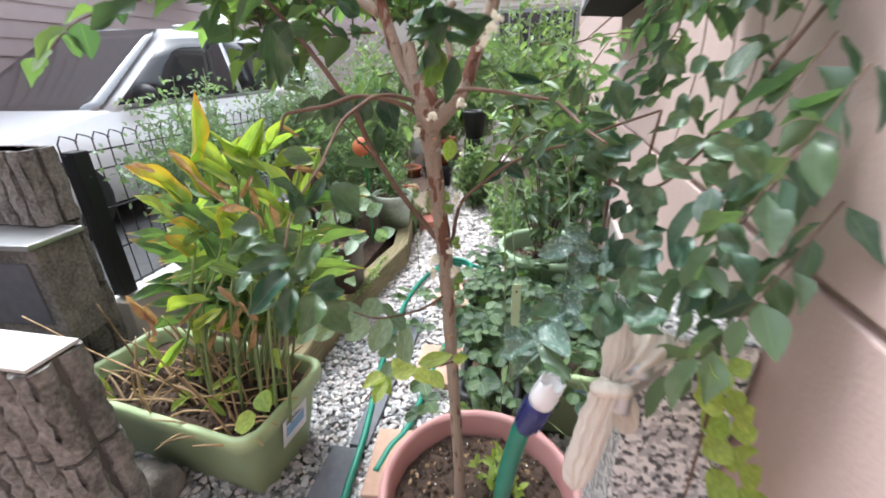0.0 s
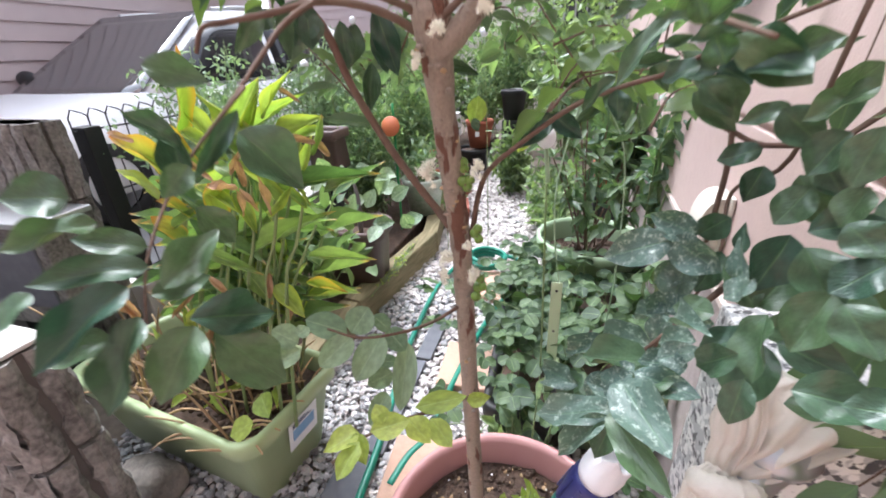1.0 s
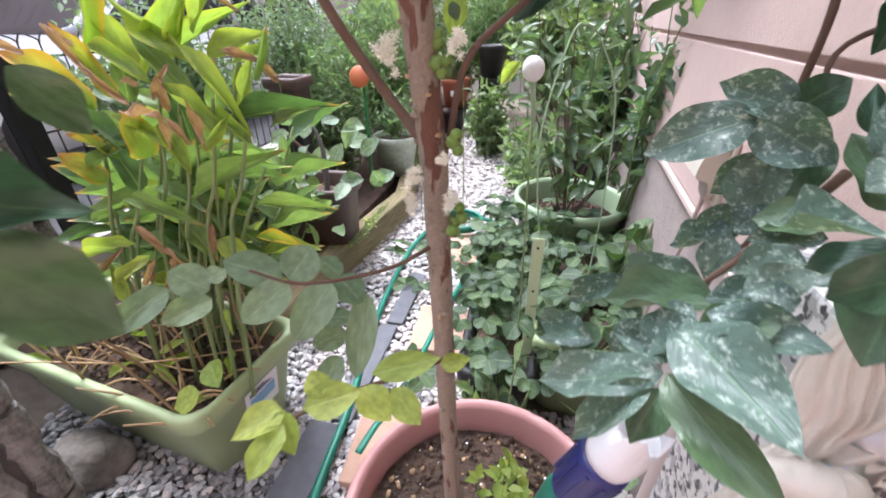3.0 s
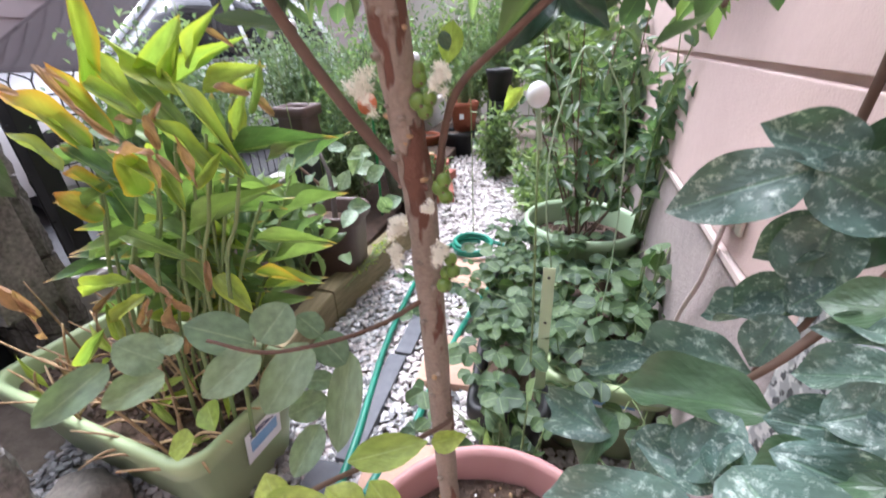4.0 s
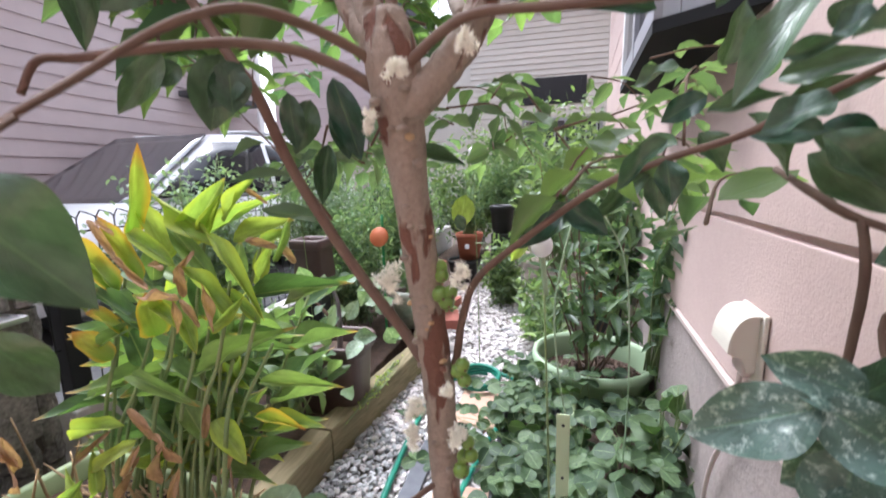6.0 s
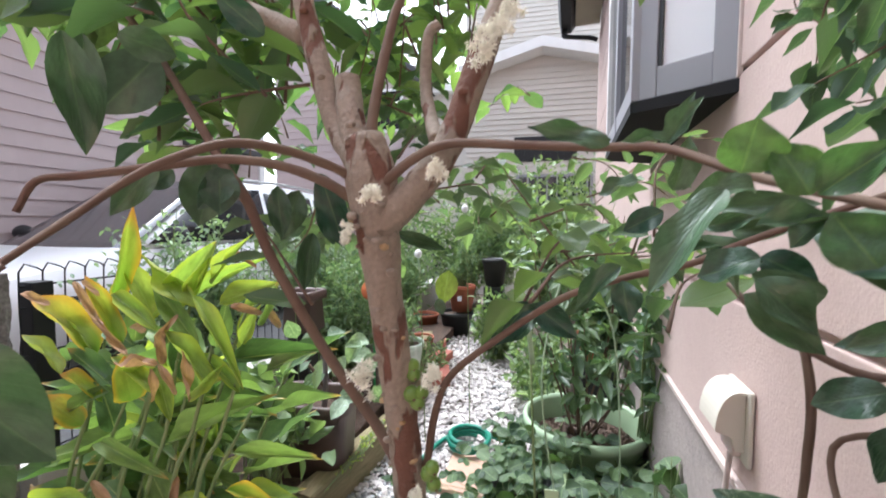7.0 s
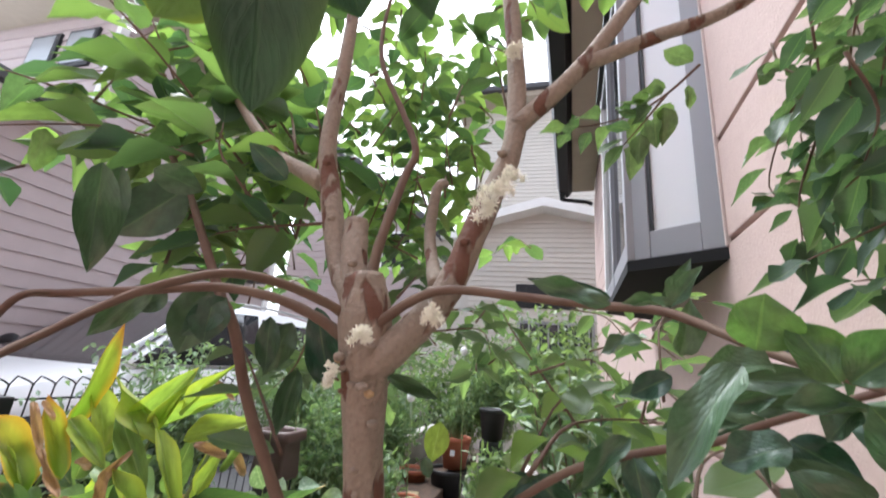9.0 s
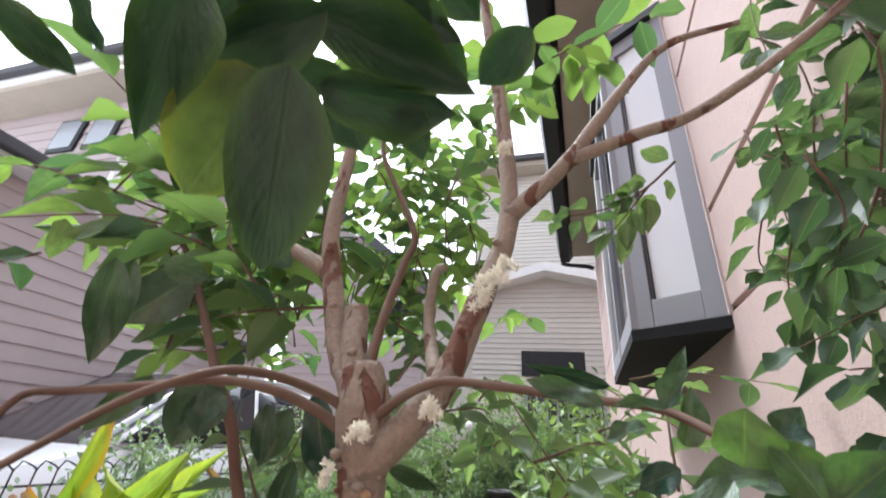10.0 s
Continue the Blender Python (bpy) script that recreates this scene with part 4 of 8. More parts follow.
def house_middle():
    h = thing("house", "pale siding house with a dark sloping roof edge", "house")
    tagged(h, kind="structure")
    y = 9.4
    box("wall", (-6.6, y, -0.21), (-2.9, y + 4, 4.6), M_CREAMSIDING, h)
    boards(h, (-6.6, y, 0), (1, 0, 0), 3.7, 0, 4.6, M_PINKSIDING, 0.17, (0, -1, 0))
    bm = bmesh.new()
    prof = [(-7.2, 7.6), (-2.5, 3.9), (-2.5, 4.15), (-7.2, 7.95)]
    rows = [[bm.verts.new((x, yy, z)) for x, z in prof] for yy in (y - 0.4, y + 4)]
    for i in range(4):
        j = (i + 1) % 4
        bm.faces.new((rows[0][i], rows[0][j], rows[1][j], rows[1][i]))
    bm.faces.new(rows[0][::-1])
    bm.faces.new(rows[1])
    bmesh.ops.recalc_face_normals(bm, faces=bm.faces)
    part("roof", bm, M_ROOF, h)
    bm = bmesh.new()
    vs = [bm.verts.new(p) for p in ((-6.6, y, 4.6), (-2.9, y, 4.25), (-6.6, y, 7.2))]
    bm.faces.new(vs)
    part("gable_wall", bm, M_PINKSIDING, h)
    low = thing("house", "low pale wing between the two far houses", "house")
    tagged(low, kind="structure")
    box("wall", (-2.9, y + 0.2, -0.21), (-1.0, y + 3, 3.95), M_CREAMSIDING, low)
    box("eave", (-2.95, y, 3.95), (-1.0, y + 3, 4.15), M_WHITETRIM, low, 0.01)
    wd = box("window", (-4.0, y - 0.04, 3.1), (-3.2, y - 0.01, 4.1), M_WHITETRIM, h, 0.005)
    box("pane", (-3.93, y - 0.05, 3.17), (-3.27, y - 0.041, 4.03), M_DARKGLASS, wd)


house_middle()


def car():
    c = thing("car", "white people carrier with a dark windscreen parked beyond the fence", "car")
    m = Matrix.Translation((-3.95, 3.55, -0.2)) @ Matrix.Rotation(radians(269), 4, "Z")
    stations = (-1, -0.985, -0.93, -0.8, -0.5, 0, 0.5, 0.8, 0.93, 0.985, 1)

    def half(z):
        # plan half width: the cabin leans in above the waist
        return 0.84 - 0.27 * max(0.0, z - 0.92)

    def bow(x, s):
        # the nose and the windscreen curve back towards the sides
        return -0.16 * s * s * min(max((x + 0.5) / 1.6, 0.0), 1.0)

    def shell(name, prof, mat, label=""):
        bm = bmesh.new()
        rows = []
        for s in stations:
            edge = max(0.0, (abs(s) - 0.8) / 0.2) ** 2
            cx, cz = sum(p[0] for p in prof) / len(prof), sum(p[1] for p in prof) / len(prof)
            rows.append([bm.verts.new(m @ Vector((x + bow(x, s) - (x - cx) * 0.02 * edge, s * half(z), z - (z - cz) * 0.07 * edge))) for x, z in prof])
        n = len(prof)
        for r0, r1 in zip(rows, rows[1:]):
            for i in range(n):
                j = (i + 1) % n
                bm.faces.new((r0[i], r0[j], r1[j], r1[i]))
        bm.faces.new(rows[0][::-1])
        bm.faces.new(rows[-1])
        bmesh.ops.recalc_face_normals(bm, faces=bm.faces)
        return part(name, bm, mat, c, label, True)
    shell("body", [(1.80, 0.20), (1.93, 0.32), (1.95, 0.55), (1.88, 0.70), (1.70, 0.77), (1.22, 0.85), (0.9, 0.92), (-2.9, 0.98), (-3.02, 0.85), (-3.0, 0.30), (-2.9, 0.20)], M_CARPAINT)
    shell("cabin", [(0.86, 0.84), (0.48, 1.07), (0.10, 1.31), (-0.25, 1.52), (-0.40, 1.57), (-0.8, 1.605), (-1.6, 1.61), (-2.4, 1.57), (-2.62, 1.48), (-2.86, 1.2), (-2.95, 0.95), (0.6, 0.90)], M_CARPAINT)

    def pane(name, grid, label, mat=M_CARGLASS):
        # a curved sheet of glass with thickness from rows of (x, side, z)
        bm = bmesh.new()
        rows = [[bm.verts.new(m @ Vector(p)) for p in row] for row in grid]
        for r0, r1 in zip(rows, rows[1:]):
            for i in range(len(r0) - 1):
                bm.faces.new((r0[i], r0[i + 1], r1[i + 1], r1[i]))
        bmesh.ops.recalc_face_normals(bm, faces=bm.faces)
        ob = part(name, bm, mat, c, label, True)
        sol = ob.modifiers.new("thickness", "SOLIDIFY")
        sol.thickness, sol.offset = 0.012, 0.0
        return ob
    screen = []
    for k in range(9):
        f = k / 8
        x, z = 0.82 + f * (-0.24 - 0.82), 0.87 + f * (1.535 - 0.87)
        screen.append([(x + bow(x, u) + 0.012, u * half(z), z + 0.016) for u in (-0.9, -0.7, -0.45, -0.2, 0, 0.2, 0.45, 0.7, 0.9)])
    pane("windscreen", screen, "dark reflecting windscreen")
    for side in (-1, 1):
        for base, top in ((((0.57, 0.95), (-0.92, 0.96)), ((-0.21, 1.47), (-0.92, 1.52))), (((-1.0, 0.97), (-1.95, 0.98)), ((-1.0, 1.49), (-1.95, 1.48))), (((-2.04, 0.99), (-2.70, 1.02)), ((-2.04, 1.47), (-2.46, 1.42)))):
            grid = []
            for k in range(4):
                row = []
                for q in range(4):
                    a = [base[0][i] + (base[1][i] - base[0][i]) * q / 3 for i in (0, 1)]
                    b = [top[0][i] + (top[1][i] - top[0][i]) * q / 3 for i in (0, 1)]
                    x, z = a[0] + (b[0] - a[0]) * k / 3, a[1] + (b[1] - a[1]) * k / 3
                    row.append((x, side * (half(z) + 0.006), z))
                grid.append(row)
            pane("side_window", grid, "dark side window", M_SIDEGLASS)
        tube("roof_rail", [(*(m @ Vector((x, side * 0.60, z))), 0.018) for x, z in ((-0.45, 1.585), (-0.9, 1.63), (-1.6, 1.64), (-2.3, 1.61), (-2.5, 1.56))], M_STEEL, c, 8, 4)
        p = m @ Vector((0.40, side * 0.95, 1.02))
        bm = bmesh.new()
        bmesh.ops.create_icosphere(bm, subdivisions=3, radius=1, matrix=Matrix.Translation(p) @ Matrix.Diagonal((0.11, 0.07, 0.08, 1)))
        part("mirror", bm, M_BLACKPLASTIC, c, "black door mirror", True)
        for x in (1.15, -1.9):
            w = new("wheel")
            w.parent = c
            mt = m @ Matrix.Translation((x, side * 0.76, 0.31)) @ Matrix.Rotation(radians(90), 4, "X")
            tyre = lathe("tyre", [(0.2, -0.09), (0.29, -0.1), (0.31, -0.06), (0.31, 0.06), (0.29, 0.1), (0.2, 0.09)], M_RUBBER, w, seg=24)
            rim = lathe("rim", [(0.0, 0.07), (0.19, 0.085), (0.205, 0.06), (0.205, -0.06)], M_STEEL, w, seg=24)
            tyre.matrix_local = mt
            rim.matrix_local = mt


car()


# ---- what closes the place behind ----
def unseen_behind():
    # house out of view, added to cut the sky light on the near wall
    h = thing("house", "unseen plain mauve siding house added behind to block sky light", "house")
    tagged(h, kind="structure")
    box("wall", (-7, -7.0, -0.21), (6, -4.3, 5.5), M_PINKSIDING, h)
    boards(h, (-7, -4.3, 0), (1, 0, 0), 13, 0, 5.5, M_PINKSIDING, 0.2, (0, 1, 0))
    box("roof", (-7.4, -7.4, 5.5), (6.4, -3.9, 5.7), M_ROOF, h, 0.02)
    step = box("pavement", (-1.3, -3.9, 0.0), (0.02, -0.03, 0.02), M_PAVER)
    tagged(step, "reddish-brown paved entrance path", "pavement", kind="structure")


unseen_behind()



# ---- the potted tree ----
def potted(name, label, category, at, profile, mat, soil_z, soil_r, seg=44, group=""):
    t = thing(name, label, category, group)
    lathe("pot", profile, mat, t, at, seg)
    k = 18
    verts, faces = [(at[0], at[1], soil_z + 0.004)], []
    rng = np.random.default_rng(int(abs(at[0]) * 1000))
    rings = 5
    for r in range(1, rings + 1):
        for i in range(k):
            a = 2 * math.pi * i / k
            verts.append((at[0] + soil_r * r / rings * math.cos(a), at[1] + soil_r * r / rings * math.sin(a), soil_z + rng.uniform(-0.004, 0.006)))
    for i in range(k):
        faces.append((0, 1 + i, 1 + (i + 1) % k))
    for r in range(rings - 1):
        for i in range(k):
            a, b = 1 + r * k + i, 1 + r * k + (i + 1) % k
            faces.append((a, a + k, b + k, b))
    mesh_object("soil", verts, faces, M_SOIL, t, True)
    return t


def crumbs(name, parent, cx, cy, z, rx, ry, count, mat, seed, size=0.003):
    rng = np.random.default_rng(seed)
    verts, faces, base = [], [], 0
    for _ in range(count):
        a, r = rng.uniform(0, 6.28), math.sqrt(rng.random())
        v, f = PEBBLES[int(rng.integers(7))]
        verts.append(v * size * rng.uniform(0.5, 1.5) + (cx + rx * r * math.cos(a), cy + ry * r * math.sin(a), z + rng.uniform(0, 0.005)))
        faces.extend(tuple(i + base for i in q) for q in f)
        base += len(v)
    return tagged(mesh_object(name, np.concatenate(verts), faces, mat, parent), kind="stuff")


POT = (0.032, 0.515)
tree = potted("potted_tree", "fruit tree with flaking bark in a large dusty pink pot", "tree", (POT[0], POT[1], 0.0),
              [(0.0, 0.012), (0.112, 0.012), (0.116, 0.0), (0.120, 0.02), (0.146, 0.30), (0.150, 0.315), (0.160, 0.318), (0.162, 0.345), (0.158, 0.352), (0.150, 0.352), (0.146, 0.343), (0.140, 0.28), (0.135, 0.2)],
              M_TERRAPLASTIC, 0.305, 0.142)
crumbs("soil_crumb_layer", tree, POT[0], POT[1], 0.305, 0.135, 0.135, 700, M_SOIL, 4, 0.0038)
crumbs("bark_chip_layer", tree, POT[0], POT[1], 0.306, 0.13, 0.13, 120, M_DRY, 19, 0.003)
crumbs("perlite", tree, POT[0], POT[1], 0.309, 0.13, 0.13, 60, M_WHITEPLASTIC, 9, 0.0014)

tube("trunk", [(0.006, 0.482, 0.30, 0.0115), (0.005, 0.481, 0.36, 0.0085), (0.003, 0.482, 0.45, 0.0078), (-0.004, 0.486, 0.58, 0.0078), (-0.009, 0.489, 0.68, 0.0080), (-0.013, 0.490, 0.76, 0.0086),
               (-0.017, 0.483, 0.82, 0.0085), (-0.020, 0.470, 0.88, 0.0088), (-0.023, 0.463, 0.93, 0.0118), (-0.027, 0.463, 0.952, 0.0090)], M_BARK, tree, 16, 8, 0.05)


def limb(points, r0, r1, mat=None, sides=10, seed=1):
    n = len(points) - 1
    return tube("limb", [(*p, r0 + (r1 - r0) * i / n) for i, p in enumerate(points)], mat or M_BARK, tree, sides, 6, 0.05, seed=seed)


limb([(-0.022, 0.462, 0.925), (-0.034, 0.467, 0.945), (-0.047, 0.475, 0.96), (-0.063, 0.48, 1.004), (-0.072, 0.483, 1.04), (-0.075, 0.49, 1.105), (-0.082, 0.5, 1.203), (-0.09, 0.52, 1.30)], 0.0078, 0.003)
limb([(-0.030, 0.466, 0.94), (-0.037, 0.47, 0.962), (-0.041, 0.475, 0.978), (-0.042, 0.476, 0.984)], 0.0072, 0.0062)
limb([(-0.069, 0.482, 1.01), (-0.09, 0.486, 1.022), (-0.117, 0.49, 1.039), (-0.165, 0.5, 1.091), (-0.22, 0.52, 1.16)], 0.0055, 0.0025)
limb([(-0.020, 0.463, 0.91), (0.0, 0.464, 0.93), (0.013, 0.465, 0.948), (0.027, 0.47, 0.989), (0.039, 0.475, 1.032), (0.034, 0.48, 1.114), (0.018, 0.485, 1.239), (0.01, 0.5, 1.34)], 0.0080, 0.0032)
limb([(0.039, 0.475, 1.034), (0.07, 0.47, 1.062), (0.103, 0.47, 1.109), (0.131, 0.47, 1.14), (0.164, 0.46, 1.137)], 0.0052, 0.0014)
limb([(0.072, 0.47, 1.064), (0.105, 0.466, 1.073), (0.138, 0.46, 1.081), (0.197, 0.45, 1.122), (0.25, 0.44, 1.18)], 0.0038, 0.002)
limb([(-0.030, 0.462, 0.928), (-0.034, 0.455, 0.935), (-0.047, 0.435, 0.941), (-0.057, 0.415, 0.941), (-0.066, 0.4, 0.934), (-0.076, 0.39, 0.925), (-0.080, 0.375, 0.912), (-0.082, 0.36, 0.9), (-0.088, 0.345, 0.885)], 0.0024, 0.0008, M_TWIG)
limb([(-0.032, 0.466, 0.922), (-0.045, 0.46, 0.931), (-0.063, 0.45, 0.938), (-0.085, 0.44, 0.94), (-0.102, 0.42, 0.934), (-0.127, 0.41, 0.93), (-0.133, 0.4, 0.927), (-0.136, 0.395, 0.915)], 0.0028, 0.0012, M_TWIG)
limb([(-0.017, 0.487, 0.78), (-0.035, 0.496, 0.797), (-0.052, 0.494, 0.82), (-0.071, 0.49, 0.85), (-0.089, 0.48, 0.89), (-0.098, 0.47, 0.925), (-0.108, 0.466, 0.942), (-0.129, 0.47, 0.969), (-0.177, 0.49, 1.016), (-0.23, 0.51, 1.06)], 0.0034, 0.002, M_TWIG)
limb([(-0.013, 0.488, 0.765), (-0.004, 0.489, 0.785), (0.0, 0.49, 0.81), (0.008, 0.49, 0.832), (0.03, 0.49, 0.852), (0.063, 0.48, 0.878), (0.089, 0.47, 0.89), (0.109, 0.46, 0.897), (0.121, 0.45, 0.905), (0.14, 0.435, 0.916), (0.17, 0.42, 0.93)], 0.0023, 0.0010, M_TWIG)
limb([(-0.018, 0.458, 0.928), (0.0, 0.455, 0.94), (0.016, 0.453, 0.945), (0.042, 0.45, 0.943), (0.071, 0.44, 0.939), (0.091, 0.43, 0.936), (0.106, 0.41, 0.925), (0.114, 0.39, 0.918), (0.125, 0.375, 0.912)], 0.0023, 0.0010, M_TWIG)
limb([(-0.024, 0.461, 0.935), (-0.024, 0.468, 0.968), (-0.020, 0.48, 1.01), (-0.017, 0.485, 1.03), (-0.030, 0.488, 1.06), (-0.049, 0.49, 1.101), (-0.055, 0.5, 1.154), (-0.05, 0.51, 1.22)], 0.0029, 0.0010, M_TWIG)
limb([(0.006, 0.47, 0.95), (-0.002, 0.488, 0.965), (-0.008, 0.498, 0.985), (-0.007, 0.5, 1.012), (-0.002, 0.502, 1.018)], 0.0038, 0.0028)
limb([(-0.010, 0.489, 0.716), (-0.02, 0.48, 0.711), (-0.034, 0.465, 0.707), (-0.051, 0.44, 0.712), (-0.076, 0.42, 0.717), (-0.097, 0.41, 0.729)], 0.0018, 0.0008, M_TWIG)
limb([(-0.002, 0.486, 0.62), (0.003, 0.47, 0.631), (-0.017, 0.42, 0.659), (-0.036, 0.385, 0.677), (-0.054, 0.36, 0.682), (-0.065, 0.345, 0.676)], 0.0018, 0.0008, M_TWIG)
limb([(0.17, 0.42, 0.93), (0.165, 0.43, 0.86), (0.152, 0.45, 0.836), (0.147, 0.43, 0.806), (0.130, 0.412, 0.775), (0.123, 0.41, 0.767), (0.12, 0.415, 0.73), (0.118, 0.42, 0.70)], 0.0012, 0.0008, M_TWIG)
limb([(0.155, 0.42, 0.80), (0.139, 0.41, 0.786), (0.121, 0.4, 0.77), (0.113, 0.4, 0.758)], 0.002, 0.001, M_TWIG)
limb([(-0.08, 0.36, 0.9), (-0.095, 0.33, 0.87), (-0.09, 0.30, 0.845), (-0.085, 0.285, 0.82)], 0.0009, 0.0005, M_TWIG)

near_leaves = Foliage(NEAR, L_NEAR, 3)
spot_leaves = Foliage(NEAR, L_SPOT, 4)
crown_leaves = Foliage(LEAVES, L_TREE, 6)
soft_leaves = Foliage(ROUND, L_GREY, 8)
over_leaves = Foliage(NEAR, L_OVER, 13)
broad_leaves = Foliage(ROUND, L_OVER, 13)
olive_leaves = Foliage(ROUND, L_OLIVE, 14)
lime_leaves = Foliage(LEAVES, L_LIME, 5)
thin_leaves = Foliage(NEAR, L_THIN, 12)
spray_leaves = Foliage(LEAVES, L_SPRAY, 9)


def leaf_at(base, tip, width, normal):
    near_leaves.add(base, tip, width * (1.0 if base[2] > 1.0 else 0.8), normal)


def near_leaf(base, tip, width, normal):
    near_leaves.add(base, tip, width, normal)


def spotted_leaf(base, tip, width, normal):
    spot_leaves.add(base, tip, width, normal)


def grey_leaf(base, tip, width, normal):
    soft_leaves.add(base, tip, width, normal)


def overhead_leaf(base, tip, width, normal):
    over_leaves.add(base, tip, width, normal)


def broad_leaf(base, tip, width, normal):
    broad_leaves.add(base, tip, width, normal)


def olive_leaf(base, tip, width, normal):
    olive_leaves.add(base, tip, width, normal)


def thin_leaf(base, tip, width, normal):
    thin_leaves.add(base, tip, width, normal)


def lime_leaf(base, tip, width, normal):
    lime_leaves.add(base, tip, width, normal)


leaf_at((-0.152, 0.432, 0.998), (-0.161, 0.437, 0.943), 0.021, (0.8, -0.6, -0.3))
leaf_at((-0.141, 0.416, 0.991), (-0.146, 0.427, 0.946), 0.020, (0.8, -0.5, -0.3))
leaf_at((0.083, 0.485, 0.95), (0.045, 0.484, 0.958), 0.010, (-0.1, -1.0, -0.2))
leaf_at((0.101, 0.473, 0.944), (0.111, 0.466, 0.964), 0.009, (-0.2, -1.0, -0.2))
leaf_at((0.135, 0.464, 0.898), (0.114, 0.472, 0.899), 0.014, (-0.4, -0.9, 0.1))
leaf_at((0.048, 0.506, 0.871), (0.028, 0.498, 0.847), 0.018, (0.1, -1.0, 0.2))
leaf_at((0.05, 0.506, 0.87), (0.072, 0.502, 0.854), 0.018, (0.0, -1.0, 0.2))
leaf_at((0.094, 0.526, 0.887), (0.065, 0.524, 0.859), 0.013, (-0.1, -1.0, 0.1))
leaf_at((0.095, 0.526, 0.883), (0.1, 0.521, 0.861), 0.016, (-0.1, -1.0, 0.1))
leaf_at((-0.102, 0.465, 0.939), (-0.114, 0.455, 0.918), 0.018, (0.7, -0.7, -0.1))
leaf_at((-0.127, 0.454, 0.938), (-0.136, 0.445, 0.928), 0.014, (0.7, -0.7, -0.1))
leaf_at((-0.106, 0.461, 0.94), (-0.107, 0.462, 0.916), 0.023, (0.7, -0.7, -0.1))
leaf_at((-0.11, 0.536, 0.935), (-0.12, 0.53, 0.9), 0.023, (0.6, -0.8, -0.1))
leaf_at((-0.098, 0.545, 0.932), (-0.091, 0.549, 0.897), 0.019, (0.5, -0.8, -0.1))
leaf_at((-0.051, 0.569, 0.906), (-0.015, 0.58, 0.893), 0.013, (0.4, -0.9, 0.0))
leaf_at((-0.085, 0.47, 1.007), (-0.098, 0.451, 1.02), 0.014, (0.6, -0.7, -0.4))
leaf_at((-0.158, 0.474, 1.005), (-0.182, 0.458, 0.97), 0.030, (0.7, -0.6, -0.3))
leaf_at((-0.137, 0.436, 0.998), (-0.123, 0.455, 0.994), 0.019, (0.8, -0.6, -0.3))
leaf_at((-0.117, 0.469, 0.946), (-0.127, 0.468, 0.909), 0.031, (0.6, -0.7, -0.2))
leaf_at((-0.128, 0.446, 0.941), (-0.144, 0.434, 0.914), 0.016, (0.7, -0.7, -0.2))
leaf_at((-0.112, 0.515, 0.936), (-0.112, 0.52, 0.903), 0.018, (0.6, -0.8, -0.2))
leaf_at((-0.088, 0.527, 0.945), (-0.078, 0.54, 0.896), 0.025, (0.5, -0.9, -0.2))
leaf_at((-0.096, 0.53, 0.906), (-0.101, 0.527, 0.867), 0.018, (0.5, -0.9, -0.1))
leaf_at((0.053, 0.507, 0.87), (0.028, 0.504, 0.846), 0.017, (-0.0, -1.0, 0.1))
leaf_at((-0.022, 0.579, 0.857), (-0.018, 0.579, 0.845), 0.011, (0.2, -1.0, 0.1))


# dark leaves of the branch that hangs over the planter
near_leaf((-0.072, 0.301, 0.810), (-0.056, 0.315, 0.775), 0.022, (0.9, -0.4, 0.3))
near_leaf((-0.075, 0.295, 0.820), (-0.059, 0.325, 0.807), 0.017, (0.8, -0.2, 0.6))
near_leaf((-0.078, 0.292, 0.835), (-0.072, 0.318, 0.850), 0.014, (0.6, -0.5, 0.6))
near_leaf((-0.078, 0.318, 0.875), (-0.083, 0.307, 0.865), 0.011, (0.8, -0.6, 0.3))
near_leaf((-0.075, 0.347, 0.892), (-0.089, 0.328, 0.865), 0.008, (0.7, -0.7, 0.1))
near_leaf((-0.092, 0.296, 0.828), (-0.081, 0.317, 0.828), 0.011, (0.8, -0.4, 0.5))
near_leaf((-0.086, 0.324, 0.881), (-0.089, 0.318, 0.887), 0.008, (0.9, -0.1, 0.4))
near_leaf((-0.081, 0.292, 0.844), (-0.099, 0.266, 0.852), 0.012, (0.7, -0.3, 0.7))
near_leaf((-0.078, 0.281, 0.842), (-0.087, 0.250, 0.831), 0.015, (0.5, -0.4, 0.8))
near_leaf((-0.065, 0.289, 0.823), (-0.066, 0.267, 0.805), 0.019, (0.6, -0.5, 0.6))
near_leaf((-0.075, 0.279, 0.832), (-0.073, 0.256, 0.810), 0.015, (0.3, -0.6, 0.7))
near_leaf((-0.093, 0.289, 0.861), (-0.105, 0.266, 0.861), 0.011, (0.5, -0.3, 0.8))
near_leaf((-0.088, 0.299, 0.848), (-0.101, 0.284, 0.858), 0.011, (0.8, -0.4, 0.5))
near_leaf((-0.085, 0.274, 0.825), (-0.094, 0.257, 0.825), 0.013, (0.6, -0.2, 0.8))
near_leaf((-0.093, 0.284, 0.872), (-0.101, 0.271, 0.877), 0.016, (0.8, -0.3, 0.5))
near_leaf((-0.091, 0.325, 0.884), (-0.100, 0.316, 0.895), 0.010, (0.8, -0.4, 0.4))
near_leaf((-0.094, 0.325, 0.910), (-0.079, 0.340, 0.904), 0.013, (0.7, -0.6, 0.3))
near_leaf((-0.091, 0.263, 0.849), (-0.093, 0.251, 0.843), 0.009, (0.3, -0.4, 0.8))
near_leaf((-0.088, 0.323, 0.865), (-0.092, 0.326, 0.891), 0.011, (0.6, -0.8, 0.2))
near_leaf((-0.150, 0.378, 0.832), (-0.141, 0.393, 0.803), 0.019, (0.8, -0.5, 0.3))
